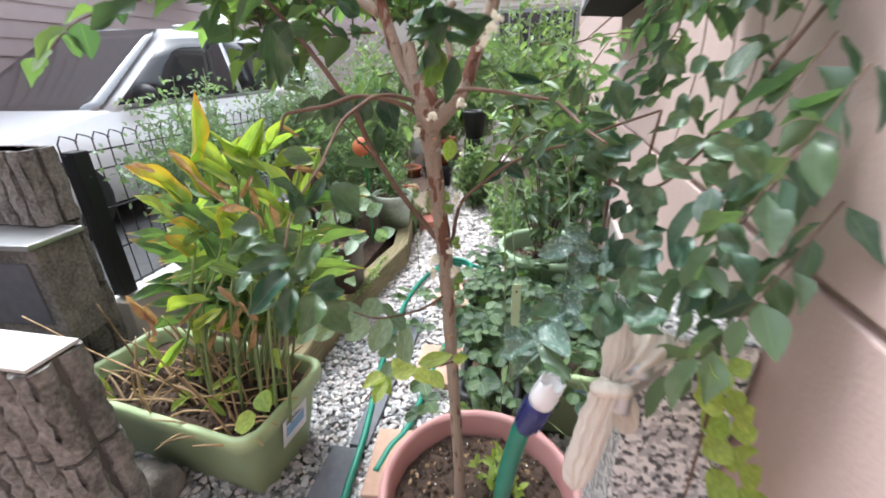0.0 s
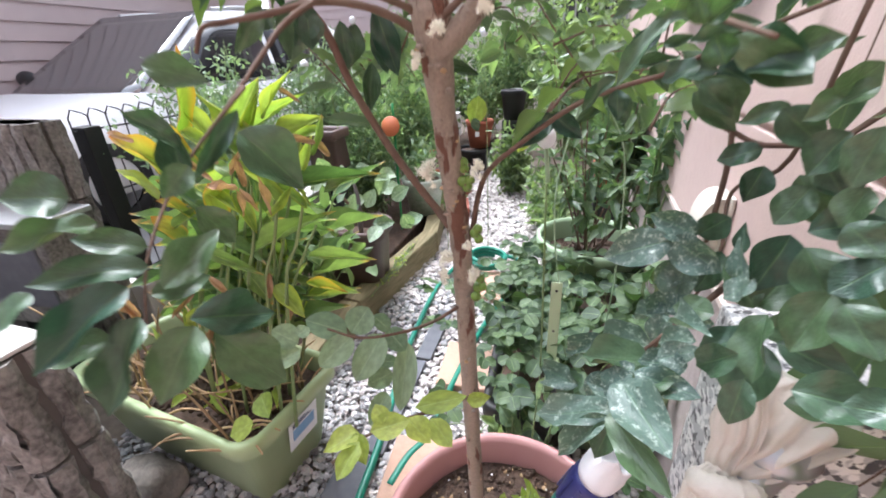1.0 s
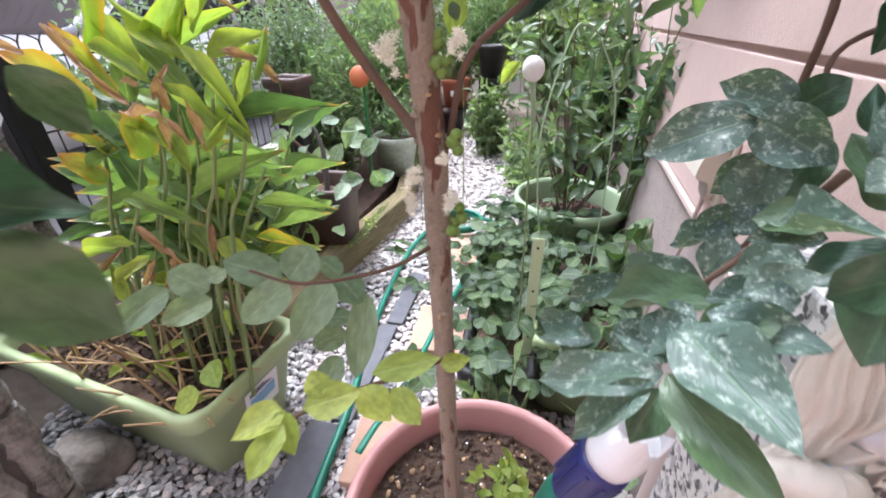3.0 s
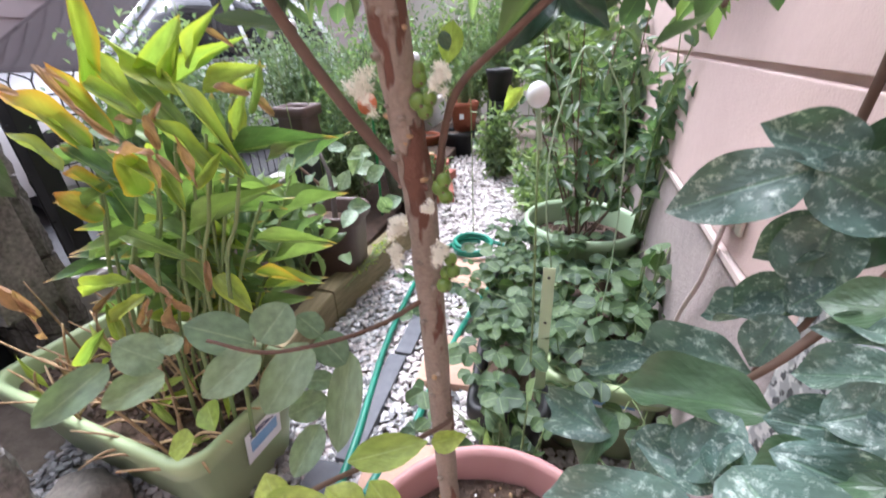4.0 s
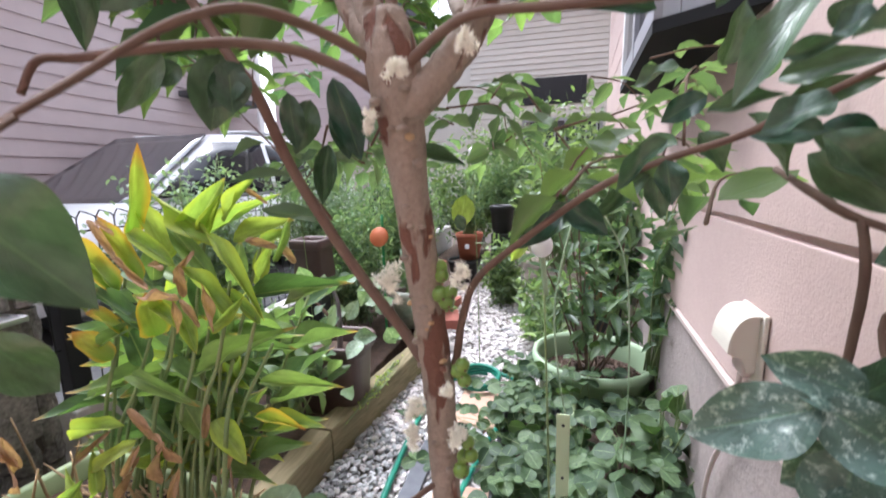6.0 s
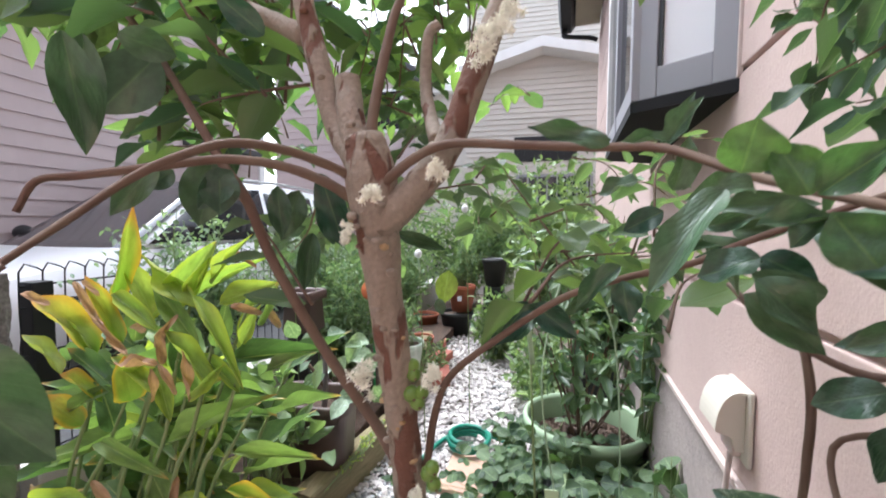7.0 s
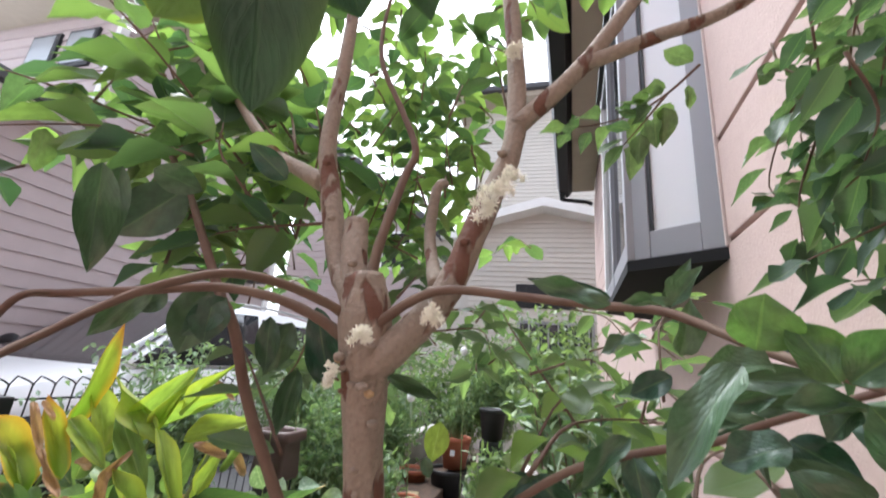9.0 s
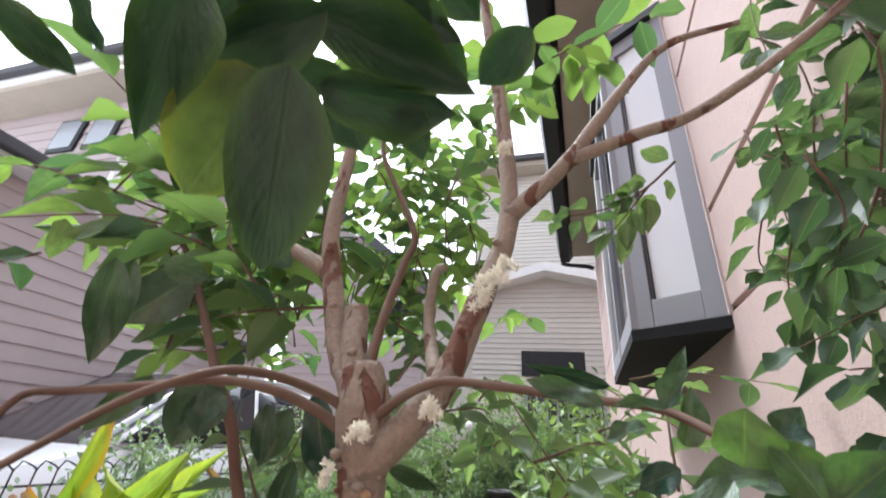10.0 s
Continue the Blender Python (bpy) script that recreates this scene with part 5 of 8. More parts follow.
near_leaf((-0.070, 0.338, 0.884), (-0.048, 0.349, 0.859), 0.022, (0.8, -0.5, 0.3))
# leaves of the branch that hangs in front of the water post
near_leaf((0.153, 0.377, 0.788), (0.142, 0.359, 0.764), 0.024, (-0.5, -0.6, 0.7))
near_leaf((0.150, 0.377, 0.795), (0.174, 0.366, 0.804), 0.013, (-0.5, -0.6, 0.6))
near_leaf((0.154, 0.368, 0.795), (0.176, 0.351, 0.794), 0.015, (-0.4, -0.5, 0.7))
near_leaf((0.153, 0.390, 0.799), (0.165, 0.393, 0.822), 0.020, (-0.5, -0.8, 0.4))
near_leaf((0.152, 0.379, 0.790), (0.130, 0.381, 0.777), 0.015, (-0.4, -0.5, 0.8))
near_leaf((0.152, 0.390, 0.798), (0.141, 0.404, 0.818), 0.015, (-0.3, -0.8, 0.5))
near_leaf((0.150, 0.411, 0.816), (0.148, 0.416, 0.831), 0.007, (-0.6, -0.8, 0.2))
near_leaf((0.151, 0.426, 0.865), (0.135, 0.432, 0.857), 0.012, (-0.4, -0.8, 0.4))
near_leaf((0.153, 0.425, 0.857), (0.149, 0.423, 0.838), 0.014, (-0.2, -1.0, 0.1))
near_leaf((0.155, 0.419, 0.881), (0.137, 0.427, 0.879), 0.008, (-0.4, -0.7, 0.6))
near_leaf((0.162, 0.405, 0.886), (0.153, 0.410, 0.878), 0.010, (-0.6, -0.8, 0.3))
near_leaf((0.120, 0.442, 0.889), (0.142, 0.436, 0.871), 0.013, (-0.2, -1.0, 0.1))
near_leaf((0.159, 0.405, 0.858), (0.171, 0.394, 0.837), 0.015, (-0.3, -0.9, 0.3))
near_leaf((0.158, 0.356, 0.773), (0.178, 0.347, 0.782), 0.014, (-0.4, -0.1, 0.9))
near_leaf((0.166, 0.390, 0.817), (0.178, 0.380, 0.812), 0.013, (-0.4, -0.7, 0.6))
near_leaf((0.122, 0.407, 0.913), (0.149, 0.396, 0.896), 0.017, (-0.4, -0.9, -0.1))
near_leaf((0.121, 0.438, 0.894), (0.138, 0.431, 0.879), 0.013, (-0.1, -0.9, 0.3))
near_leaf((0.153, 0.415, 0.885), (0.136, 0.421, 0.878), 0.010, (-0.4, -0.8, 0.4))
near_leaf((0.161, 0.379, 0.896), (0.144, 0.386, 0.884), 0.011, (-0.6, -0.6, 0.5))
near_leaf((0.156, 0.389, 0.868), (0.169, 0.378, 0.852), 0.015, (-0.1, -0.8, 0.6))
near_leaf((0.157, 0.378, 0.876), (0.171, 0.370, 0.871), 0.016, (-0.4, -0.8, 0.4))
near_leaf((0.157, 0.381, 0.841), (0.176, 0.373, 0.851), 0.013, (-0.5, -0.6, 0.6))
near_leaf((0.146, 0.336, 0.797), (0.169, 0.324, 0.803), 0.017, (-0.4, -0.6, 0.7))
near_leaf((0.126, 0.391, 0.952), (0.141, 0.386, 0.926), 0.015, (0.1, -1.0, 0.2))
near_leaf((0.166, 0.349, 0.933), (0.154, 0.354, 0.927), 0.012, (-0.5, -0.8, 0.3))
near_leaf((0.175, 0.328, 0.863), (0.166, 0.323, 0.842), 0.013, (-0.7, -0.6, 0.4))
near_leaf((0.176, 0.310, 0.842), (0.167, 0.300, 0.820), 0.013, (-0.0, -0.9, 0.5))
near_leaf((0.180, 0.300, 0.843), (0.167, 0.305, 0.836), 0.011, (-0.5, -0.7, 0.5))
near_leaf((0.166, 0.311, 0.815), (0.148, 0.317, 0.809), 0.013, (-0.4, -0.5, 0.8))
near_leaf((0.157, 0.361, 0.900), (0.176, 0.350, 0.896), 0.011, (-0.3, -0.8, 0.5))
near_leaf((0.163, 0.356, 0.910), (0.179, 0.350, 0.919), 0.015, (-0.4, -0.9, 0.2))
near_leaf((0.178, 0.350, 0.918), (0.195, 0.328, 0.913), 0.015, (-0.7, -0.6, 0.4))
near_leaf((0.190, 0.327, 0.873), (0.200, 0.313, 0.857), 0.016, (-0.7, -0.7, 0.2))
near_leaf((0.190, 0.315, 0.860), (0.203, 0.296, 0.843), 0.012, (0.2, -0.6, 0.8))
near_leaf((0.166, 0.369, 0.945), (0.169, 0.366, 0.926), 0.009, (-0.4, -0.9, 0.1))
near_leaf((0.174, 0.367, 0.944), (0.176, 0.366, 0.928), 0.009, (-0.5, -0.9, 0.1))
near_leaf((0.180, 0.353, 0.903), (0.195, 0.341, 0.889), 0.013, (-0.2, -0.8, 0.5))
near_leaf((0.180, 0.363, 0.953), (0.187, 0.359, 0.942), 0.010, (-0.1, -1.0, 0.3))
near_leaf((0.192, 0.332, 0.931), (0.187, 0.335, 0.923), 0.011, (-0.7, -0.5, 0.4))
near_leaf((0.196, 0.330, 0.938), (0.195, 0.330, 0.920), 0.014, (-0.6, -0.8, 0.1))
near_leaf((0.188, 0.328, 0.919), (0.199, 0.317, 0.901), 0.013, (-0.4, -0.9, 0.3))
near_leaf((0.175, 0.364, 0.964), (0.166, 0.369, 0.958), 0.011, (-0.5, -0.8, 0.3))
near_leaf((0.155, 0.378, 0.969), (0.167, 0.374, 0.956), 0.013, (-0.6, -0.7, -0.3))
near_leaf((0.125, 0.416, 0.912), (0.145, 0.387, 0.899), 0.018, (-0.6, -0.7, 0.4))
near_leaf((0.140, 0.401, 0.906), (0.154, 0.395, 0.912), 0.013, (-0.5, -0.9, 0.2))
near_leaf((0.151, 0.384, 0.893), (0.161, 0.379, 0.902), 0.015, (0.0, -1.0, -0.3))
near_leaf((0.146, 0.407, 0.885), (0.161, 0.398, 0.871), 0.016, (-0.4, -0.9, 0.1))
near_leaf((0.160, 0.384, 0.880), (0.151, 0.384, 0.863), 0.016, (-0.6, -0.7, 0.3))
near_leaf((0.162, 0.371, 0.884), (0.158, 0.369, 0.863), 0.016, (-0.3, -0.9, 0.2))
near_leaf((0.152, 0.382, 0.839), (0.144, 0.375, 0.814), 0.021, (-0.0, -0.9, 0.3))
near_leaf((0.154, 0.374, 0.837), (0.165, 0.358, 0.816), 0.020, (-0.2, -0.8, 0.6))
near_leaf((0.160, 0.359, 0.826), (0.150, 0.352, 0.802), 0.019, (-0.5, -0.7, 0.5))
near_leaf((0.158, 0.349, 0.827), (0.166, 0.335, 0.815), 0.017, (-0.4, -0.7, 0.6))
near_leaf((0.169, 0.355, 0.841), (0.157, 0.356, 0.827), 0.015, (-0.6, -0.6, 0.5))
near_leaf((0.146, 0.365, 0.810), (0.141, 0.351, 0.785), 0.018, (-0.9, -0.3, 0.4))
near_leaf((0.159, 0.365, 0.851), (0.168, 0.356, 0.843), 0.014, (-0.5, -0.8, 0.4))
near_leaf((0.158, 0.391, 0.857), (0.149, 0.390, 0.840), 0.015, (-0.5, -0.8, 0.3))
near_leaf((0.165, 0.371, 0.863), (0.159, 0.370, 0.848), 0.014, (-0.8, -0.5, 0.4))
near_leaf((0.111, 0.493, 0.928), (0.117, 0.485, 0.950), 0.013, (0.1, -0.9, -0.3))
near_leaf((0.126, 0.478, 0.919), (0.139, 0.449, 0.920), 0.011, (-0.9, -0.5, 0.1))
near_leaf((0.132, 0.483, 0.910), (0.143, 0.459, 0.913), 0.011, (-0.9, -0.5, -0.1))
near_leaf((0.120, 0.488, 0.907), (0.139, 0.481, 0.885), 0.015, (0.4, -0.8, 0.5))
near_leaf((0.137, 0.470, 0.900), (0.152, 0.462, 0.891), 0.014, (-0.5, -0.9, -0.0))
near_leaf((0.140, 0.474, 0.932), (0.145, 0.468, 0.943), 0.012, (-0.7, -0.7, -0.1))
near_leaf((0.112, 0.510, 0.919), (0.094, 0.516, 0.909), 0.013, (-0.3, -1.0, 0.1))
near_leaf((0.109, 0.508, 0.902), (0.122, 0.504, 0.885), 0.013, (0.1, -1.0, 0.3))
near_leaf((0.103, 0.525, 0.936), (0.083, 0.531, 0.930), 0.012, (-0.3, -0.7, 0.6))
near_leaf((0.141, 0.456, 0.932), (0.132, 0.462, 0.929), 0.012, (-0.6, -0.7, 0.3))
# leaves with chalky spray marks beside the connector
spotted_leaf((0.119, 0.417, 0.818), (0.086, 0.416, 0.806), 0.021, (-0.2, -0.8, 0.5))
spotted_leaf((0.131, 0.420, 0.821), (0.108, 0.428, 0.828), 0.016, (-0.2, -0.9, 0.3))
spotted_leaf((0.119, 0.419, 0.819), (0.141, 0.405, 0.807), 0.020, (-0.5, -0.8, 0.2))
near_leaf((0.133, 0.426, 0.819), (0.145, 0.423, 0.831), 0.016, (-0.2, -1.0, 0.1))
near_leaf((0.144, 0.419, 0.813), (0.136, 0.417, 0.789), 0.016, (-0.5, -0.8, 0.3))
spotted_leaf((0.129, 0.417, 0.806), (0.123, 0.411, 0.782), 0.021, (-0.6, -0.7, 0.4))
spotted_leaf((0.132, 0.421, 0.803), (0.116, 0.425, 0.787), 0.015, (-0.5, -0.8, 0.4))
spotted_leaf((0.129, 0.421, 0.783), (0.116, 0.426, 0.766), 0.014, (-0.6, -0.7, 0.3))
spotted_leaf((0.127, 0.414, 0.774), (0.110, 0.434, 0.758), 0.014, (-0.7, -0.1, 0.7))
spotted_leaf((0.124, 0.412, 0.775), (0.117, 0.408, 0.757), 0.015, (-0.6, -0.7, 0.4))
spotted_leaf((0.123, 0.412, 0.777), (0.130, 0.409, 0.790), 0.011, (-0.8, -0.5, 0.3))
near_leaf((0.136, 0.387, 0.794), (0.120, 0.399, 0.790), 0.015, (-0.5, -0.4, 0.7))
spotted_leaf((0.137, 0.386, 0.789), (0.120, 0.397, 0.782), 0.009, (-0.6, -0.5, 0.6))
spotted_leaf((0.127, 0.374, 0.786), (0.112, 0.387, 0.776), 0.013, (-0.7, -0.3, 0.7))
spotted_leaf((0.122, 0.362, 0.781), (0.105, 0.374, 0.770), 0.014, (-0.7, -0.5, 0.6))
near_leaf((0.116, 0.355, 0.776), (0.098, 0.364, 0.763), 0.015, (-0.6, -0.1, 0.8))
near_leaf((0.114, 0.384, 0.761), (0.081, 0.406, 0.744), 0.021, (-0.5, -0.2, 0.8))
spotted_leaf((0.105, 0.381, 0.762), (0.091, 0.373, 0.744), 0.015, (-0.6, -0.4, 0.7))
spotted_leaf((0.093, 0.387, 0.749), (0.084, 0.380, 0.732), 0.013, (-0.4, -0.7, 0.5))
near_leaf((0.085, 0.414, 0.721), (0.070, 0.404, 0.700), 0.019, (-0.6, -0.4, 0.7))
spotted_leaf((0.104, 0.376, 0.761), (0.098, 0.368, 0.749), 0.012, (-0.6, -0.5, 0.6))
spotted_leaf((0.115, 0.374, 0.796), (0.117, 0.349, 0.813), 0.010, (-0.6, 0.3, 0.7))
spotted_leaf((0.111, 0.368, 0.777), (0.125, 0.366, 0.789), 0.012, (-0.6, -0.6, 0.6))
spotted_leaf((0.103, 0.441, 0.731), (0.074, 0.456, 0.704), 0.016, (-0.7, -0.5, 0.5))
spotted_leaf((0.121, 0.411, 0.752), (0.088, 0.446, 0.732), 0.022, (-0.6, -0.3, 0.7))
spotted_leaf((0.083, 0.404, 0.721), (0.056, 0.434, 0.705), 0.017, (-0.7, -0.5, 0.6))
spotted_leaf((0.097, 0.365, 0.744), (0.060, 0.378, 0.717), 0.019, (-0.6, -0.4, 0.7))
spotted_leaf((0.094, 0.364, 0.741), (0.071, 0.357, 0.712), 0.013, (-0.5, -0.6, 0.6))
spotted_leaf((0.096, 0.362, 0.766), (0.108, 0.323, 0.769), 0.023, (-0.5, -0.2, 0.8))
near_leaf((0.093, 0.354, 0.754), (0.107, 0.317, 0.752), 0.016, (-0.7, -0.3, 0.6))
near_leaf((0.096, 0.362, 0.740), (0.088, 0.350, 0.723), 0.013, (-0.2, -0.7, 0.7))
spotted_leaf((0.101, 0.363, 0.772), (0.126, 0.350, 0.774), 0.013, (-0.4, -0.6, 0.7))
spotted_leaf((0.104, 0.375, 0.744), (0.083, 0.383, 0.744), 0.013, (-0.2, -0.6, 0.7))
near_leaf((0.130, 0.343, 0.805), (0.120, 0.355, 0.786), 0.013, (-0.8, -0.6, 0.2))
near_leaf((0.134, 0.342, 0.794), (0.130, 0.334, 0.776), 0.012, (-0.4, -0.8, 0.5))
spotted_leaf((0.143, 0.377, 0.820), (0.135, 0.379, 0.807), 0.012, (-0.8, -0.4, 0.5))
spotted_leaf((0.144, 0.386, 0.810), (0.138, 0.394, 0.832), 0.008, (-0.7, -0.7, 0.1))
# grey-green sprig in front of the planter
grey_leaf((-0.098, 0.436, 0.706), (-0.124, 0.423, 0.725), 0.024, (0.6, -0.3, 0.7))
grey_leaf((-0.095, 0.438, 0.705), (-0.087, 0.458, 0.719), 0.025, (0.5, -0.6, 0.6))
grey_leaf((-0.073, 0.463, 0.694), (-0.087, 0.464, 0.707), 0.018, (0.7, -0.2, 0.7))
grey_leaf((-0.074, 0.451, 0.698), (-0.084, 0.416, 0.676), 0.025, (0.4, -0.5, 0.7))
grey_leaf((-0.092, 0.433, 0.706), (-0.106, 0.404, 0.696), 0.022, (0.6, -0.5, 0.7))
grey_leaf((-0.075, 0.463, 0.694), (-0.057, 0.459, 0.678), 0.021, (0.5, -0.5, 0.7))
grey_leaf((-0.067, 0.448, 0.660), (-0.083, 0.431, 0.658), 0.018, (0.5, -0.5, 0.7))
grey_leaf((-0.065, 0.456, 0.666), (-0.082, 0.448, 0.670), 0.013, (0.4, -0.4, 0.8))
grey_leaf((-0.071, 0.441, 0.643), (-0.075, 0.414, 0.629), 0.018, (0.4, -0.4, 0.8))
grey_leaf((-0.060, 0.471, 0.677), (-0.053, 0.428, 0.638), 0.021, (0.4, -0.6, 0.7))
# young yellow-green leaves low on the trunk
grey_leaf((-0.119, 0.402, 0.718), (-0.133, 0.395, 0.733), 0.020, (0.7, -0.3, 0.6))
grey_leaf((-0.128, 0.387, 0.729), (-0.135, 0.358, 0.721), 0.015, (0.7, -0.3, 0.6))
grey_leaf((-0.117, 0.400, 0.714), (-0.128, 0.377, 0.713), 0.016, (0.6, -0.3, 0.8))
grey_leaf((-0.121, 0.404, 0.723), (-0.116, 0.414, 0.724), 0.011, (0.5, -0.4, 0.8))
lime_leaf((-0.045, 0.351, 0.702), (-0.062, 0.336, 0.702), 0.016, (0.2, -0.2, 1.0))
lime_leaf((-0.042, 0.345, 0.703), (-0.048, 0.325, 0.693), 0.013, (0.1, -0.5, 0.9))
lime_leaf((-0.041, 0.357, 0.698), (-0.019, 0.371, 0.700), 0.017, (0.3, -0.5, 0.8))
lime_leaf((-0.026, 0.380, 0.689), (-0.007, 0.374, 0.678), 0.017, (0.4, -0.3, 0.9))
lime_leaf((-0.027, 0.399, 0.679), (0.008, 0.414, 0.684), 0.016, (0.2, -0.6, 0.8))
lime_leaf((-0.014, 0.394, 0.677), (0.004, 0.385, 0.664), 0.016, (0.1, -0.7, 0.7))
lime_leaf((0.005, 0.426, 0.667), (0.023, 0.431, 0.670), 0.012, (0.1, -0.8, 0.6))
lime_leaf((-0.048, 0.350, 0.703), (-0.037, 0.340, 0.690), 0.012, (0.4, -0.6, 0.7))
lime_leaf((-0.034, 0.363, 0.700), (-0.042, 0.369, 0.709), 0.012, (0.4, -0.6, 0.7))
lime_leaf((-0.038, 0.683, 0.867), (-0.044, 0.683, 0.831), 0.023, (0.3, -0.9, -0.0))
lime_leaf((0.014, 0.860, 0.795), (-0.012, 0.860, 0.765), 0.019, (-0.2, -1.0, 0.2))
lime_leaf((0.004, 0.870, 0.775), (-0.006, 0.870, 0.797), 0.016, (-0.1, -1.0, -0.0))
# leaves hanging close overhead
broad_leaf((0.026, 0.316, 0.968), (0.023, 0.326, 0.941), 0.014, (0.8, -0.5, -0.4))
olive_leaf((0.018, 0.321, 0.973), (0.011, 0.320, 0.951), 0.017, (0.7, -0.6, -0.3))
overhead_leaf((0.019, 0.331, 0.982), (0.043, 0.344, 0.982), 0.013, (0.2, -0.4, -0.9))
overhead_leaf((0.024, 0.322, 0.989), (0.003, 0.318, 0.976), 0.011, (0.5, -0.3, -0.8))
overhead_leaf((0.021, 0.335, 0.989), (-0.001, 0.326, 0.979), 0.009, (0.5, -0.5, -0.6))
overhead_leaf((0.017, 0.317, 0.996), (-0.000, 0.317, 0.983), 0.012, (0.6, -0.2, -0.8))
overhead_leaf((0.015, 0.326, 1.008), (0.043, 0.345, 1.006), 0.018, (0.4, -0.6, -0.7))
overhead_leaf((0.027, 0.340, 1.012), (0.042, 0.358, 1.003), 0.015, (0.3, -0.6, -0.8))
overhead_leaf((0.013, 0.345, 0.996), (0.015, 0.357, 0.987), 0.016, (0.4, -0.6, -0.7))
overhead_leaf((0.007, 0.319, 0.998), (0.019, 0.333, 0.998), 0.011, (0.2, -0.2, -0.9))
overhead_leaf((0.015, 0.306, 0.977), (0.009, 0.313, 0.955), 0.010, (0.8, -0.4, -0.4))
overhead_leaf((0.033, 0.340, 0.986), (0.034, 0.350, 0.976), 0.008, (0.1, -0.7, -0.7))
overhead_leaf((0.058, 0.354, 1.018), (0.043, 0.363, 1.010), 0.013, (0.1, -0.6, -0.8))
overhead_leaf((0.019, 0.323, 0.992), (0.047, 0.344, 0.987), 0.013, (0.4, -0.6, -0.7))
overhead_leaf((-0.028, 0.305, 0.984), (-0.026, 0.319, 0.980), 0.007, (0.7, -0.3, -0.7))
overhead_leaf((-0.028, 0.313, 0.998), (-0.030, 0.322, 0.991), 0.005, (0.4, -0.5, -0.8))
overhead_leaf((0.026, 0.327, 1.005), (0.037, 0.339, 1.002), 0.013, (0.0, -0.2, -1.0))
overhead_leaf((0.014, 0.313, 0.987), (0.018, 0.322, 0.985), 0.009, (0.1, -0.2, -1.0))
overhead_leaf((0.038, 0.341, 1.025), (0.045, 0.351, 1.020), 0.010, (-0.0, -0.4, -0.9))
# leaves on the branch towards the bay window
near_leaf((0.101, 0.394, 0.920), (0.087, 0.389, 0.919), 0.008, (0.1, -0.8, 0.6))
near_leaf((0.093, 0.387, 0.919), (0.075, 0.377, 0.901), 0.009, (-0.3, -0.7, 0.7))
thin_leaf((0.093, 0.381, 0.922), (0.095, 0.378, 0.932), 0.013, (0.0, -1.0, -0.2))
thin_leaf((0.103, 0.377, 0.917), (0.098, 0.378, 0.928), 0.009, (-0.2, -1.0, 0.0))
thin_leaf((0.104, 0.376, 0.917), (0.112, 0.370, 0.926), 0.008, (-0.7, -0.7, 0.1))
thin_leaf((0.111, 0.372, 0.904), (0.106, 0.376, 0.914), 0.011, (-0.4, -0.9, 0.1))
near_leaf((0.126, 0.454, 0.895), (0.154, 0.459, 0.871), 0.017, (0.2, -1.0, 0.1))
near_leaf((0.116, 0.423, 0.902), (0.101, 0.428, 0.896), 0.012, (-0.5, -0.7, 0.5))
near_leaf((0.087, 0.408, 0.934), (0.093, 0.403, 0.944), 0.006, (-0.6, -0.8, 0.1))
near_leaf((0.087, 0.408, 0.934), (0.075, 0.410, 0.935), 0.004, (-0.1, -0.9, 0.5))
near_leaf((0.073, 0.415, 0.935), (0.051, 0.415, 0.941), 0.007, (0.0, -1.0, 0.1))
near_leaf((0.084, 0.456, 0.896), (0.066, 0.456, 0.879), 0.009, (-0.3, -0.9, 0.4))
near_leaf((0.104, 0.399, 0.911), (0.118, 0.391, 0.915), 0.005, (-0.5, -0.7, 0.6))
near_leaf((0.097, 0.412, 0.911), (0.108, 0.408, 0.914), 0.005, (-0.3, -0.9, -0.0))
near_leaf((0.086, 0.465, 0.889), (0.089, 0.462, 0.872), 0.011, (-0.0, -1.0, 0.2))
near_leaf((0.115, 0.394, 0.913), (0.109, 0.396, 0.907), 0.007, (-0.7, -0.6, 0.4))
near_leaf((0.089, 0.435, 0.902), (0.108, 0.430, 0.906), 0.006, (-0.3, -0.9, 0.3))
# small-leaved sprig across the bay window
thin_twigs = [leafy_twig(spray_leaves, p, 12, 0.015, 0.009, np.random.default_rng(33 + i), 1.0, 0.1, 0.0007) for i, p in enumerate((
    [(0.119, 0.460, 1.050), (0.108, 0.469, 1.043), (0.095, 0.476, 1.038), (0.078, 0.480, 1.036), (0.065, 0.481, 1.036)],
    [(0.108, 0.469, 1.043), (0.100, 0.477, 1.035), (0.091, 0.484, 1.026)]))]

thin_twigs += [leafy_twig(crown_leaves, p, 12, 0.021, 0.012, np.random.default_rng(53 + i), 1.0, 0.1, 0.0009) for i, p in enumerate((
    [(-0.118, 0.635, 1.023), (-0.097, 0.624, 1.076), (-0.084, 0.605, 1.119)],
    [(-0.078, 0.648, 1.039), (-0.066, 0.627, 1.095), (-0.065, 0.600, 1.139)],
    [(-0.105, 0.603, 1.107), (-0.072, 0.592, 1.146), (-0.040, 0.586, 1.168)],
    [(-0.153, 0.598, 1.066), (-0.132, 0.588, 1.106), (-0.110, 0.581, 1.135)],
    [(-0.035, 0.643, 1.083), (-0.038, 0.616, 1.129), (-0.015, 0.594, 1.166)],
    [(-0.160, 0.673, 1.054), (-0.142, 0.657, 1.113), (-0.147, 0.626, 1.157)],
    [(-0.109, 0.675, 1.108), (-0.110, 0.644, 1.159), (-0.083, 0.629, 1.194)]))]

twigs = list(thin_twigs)


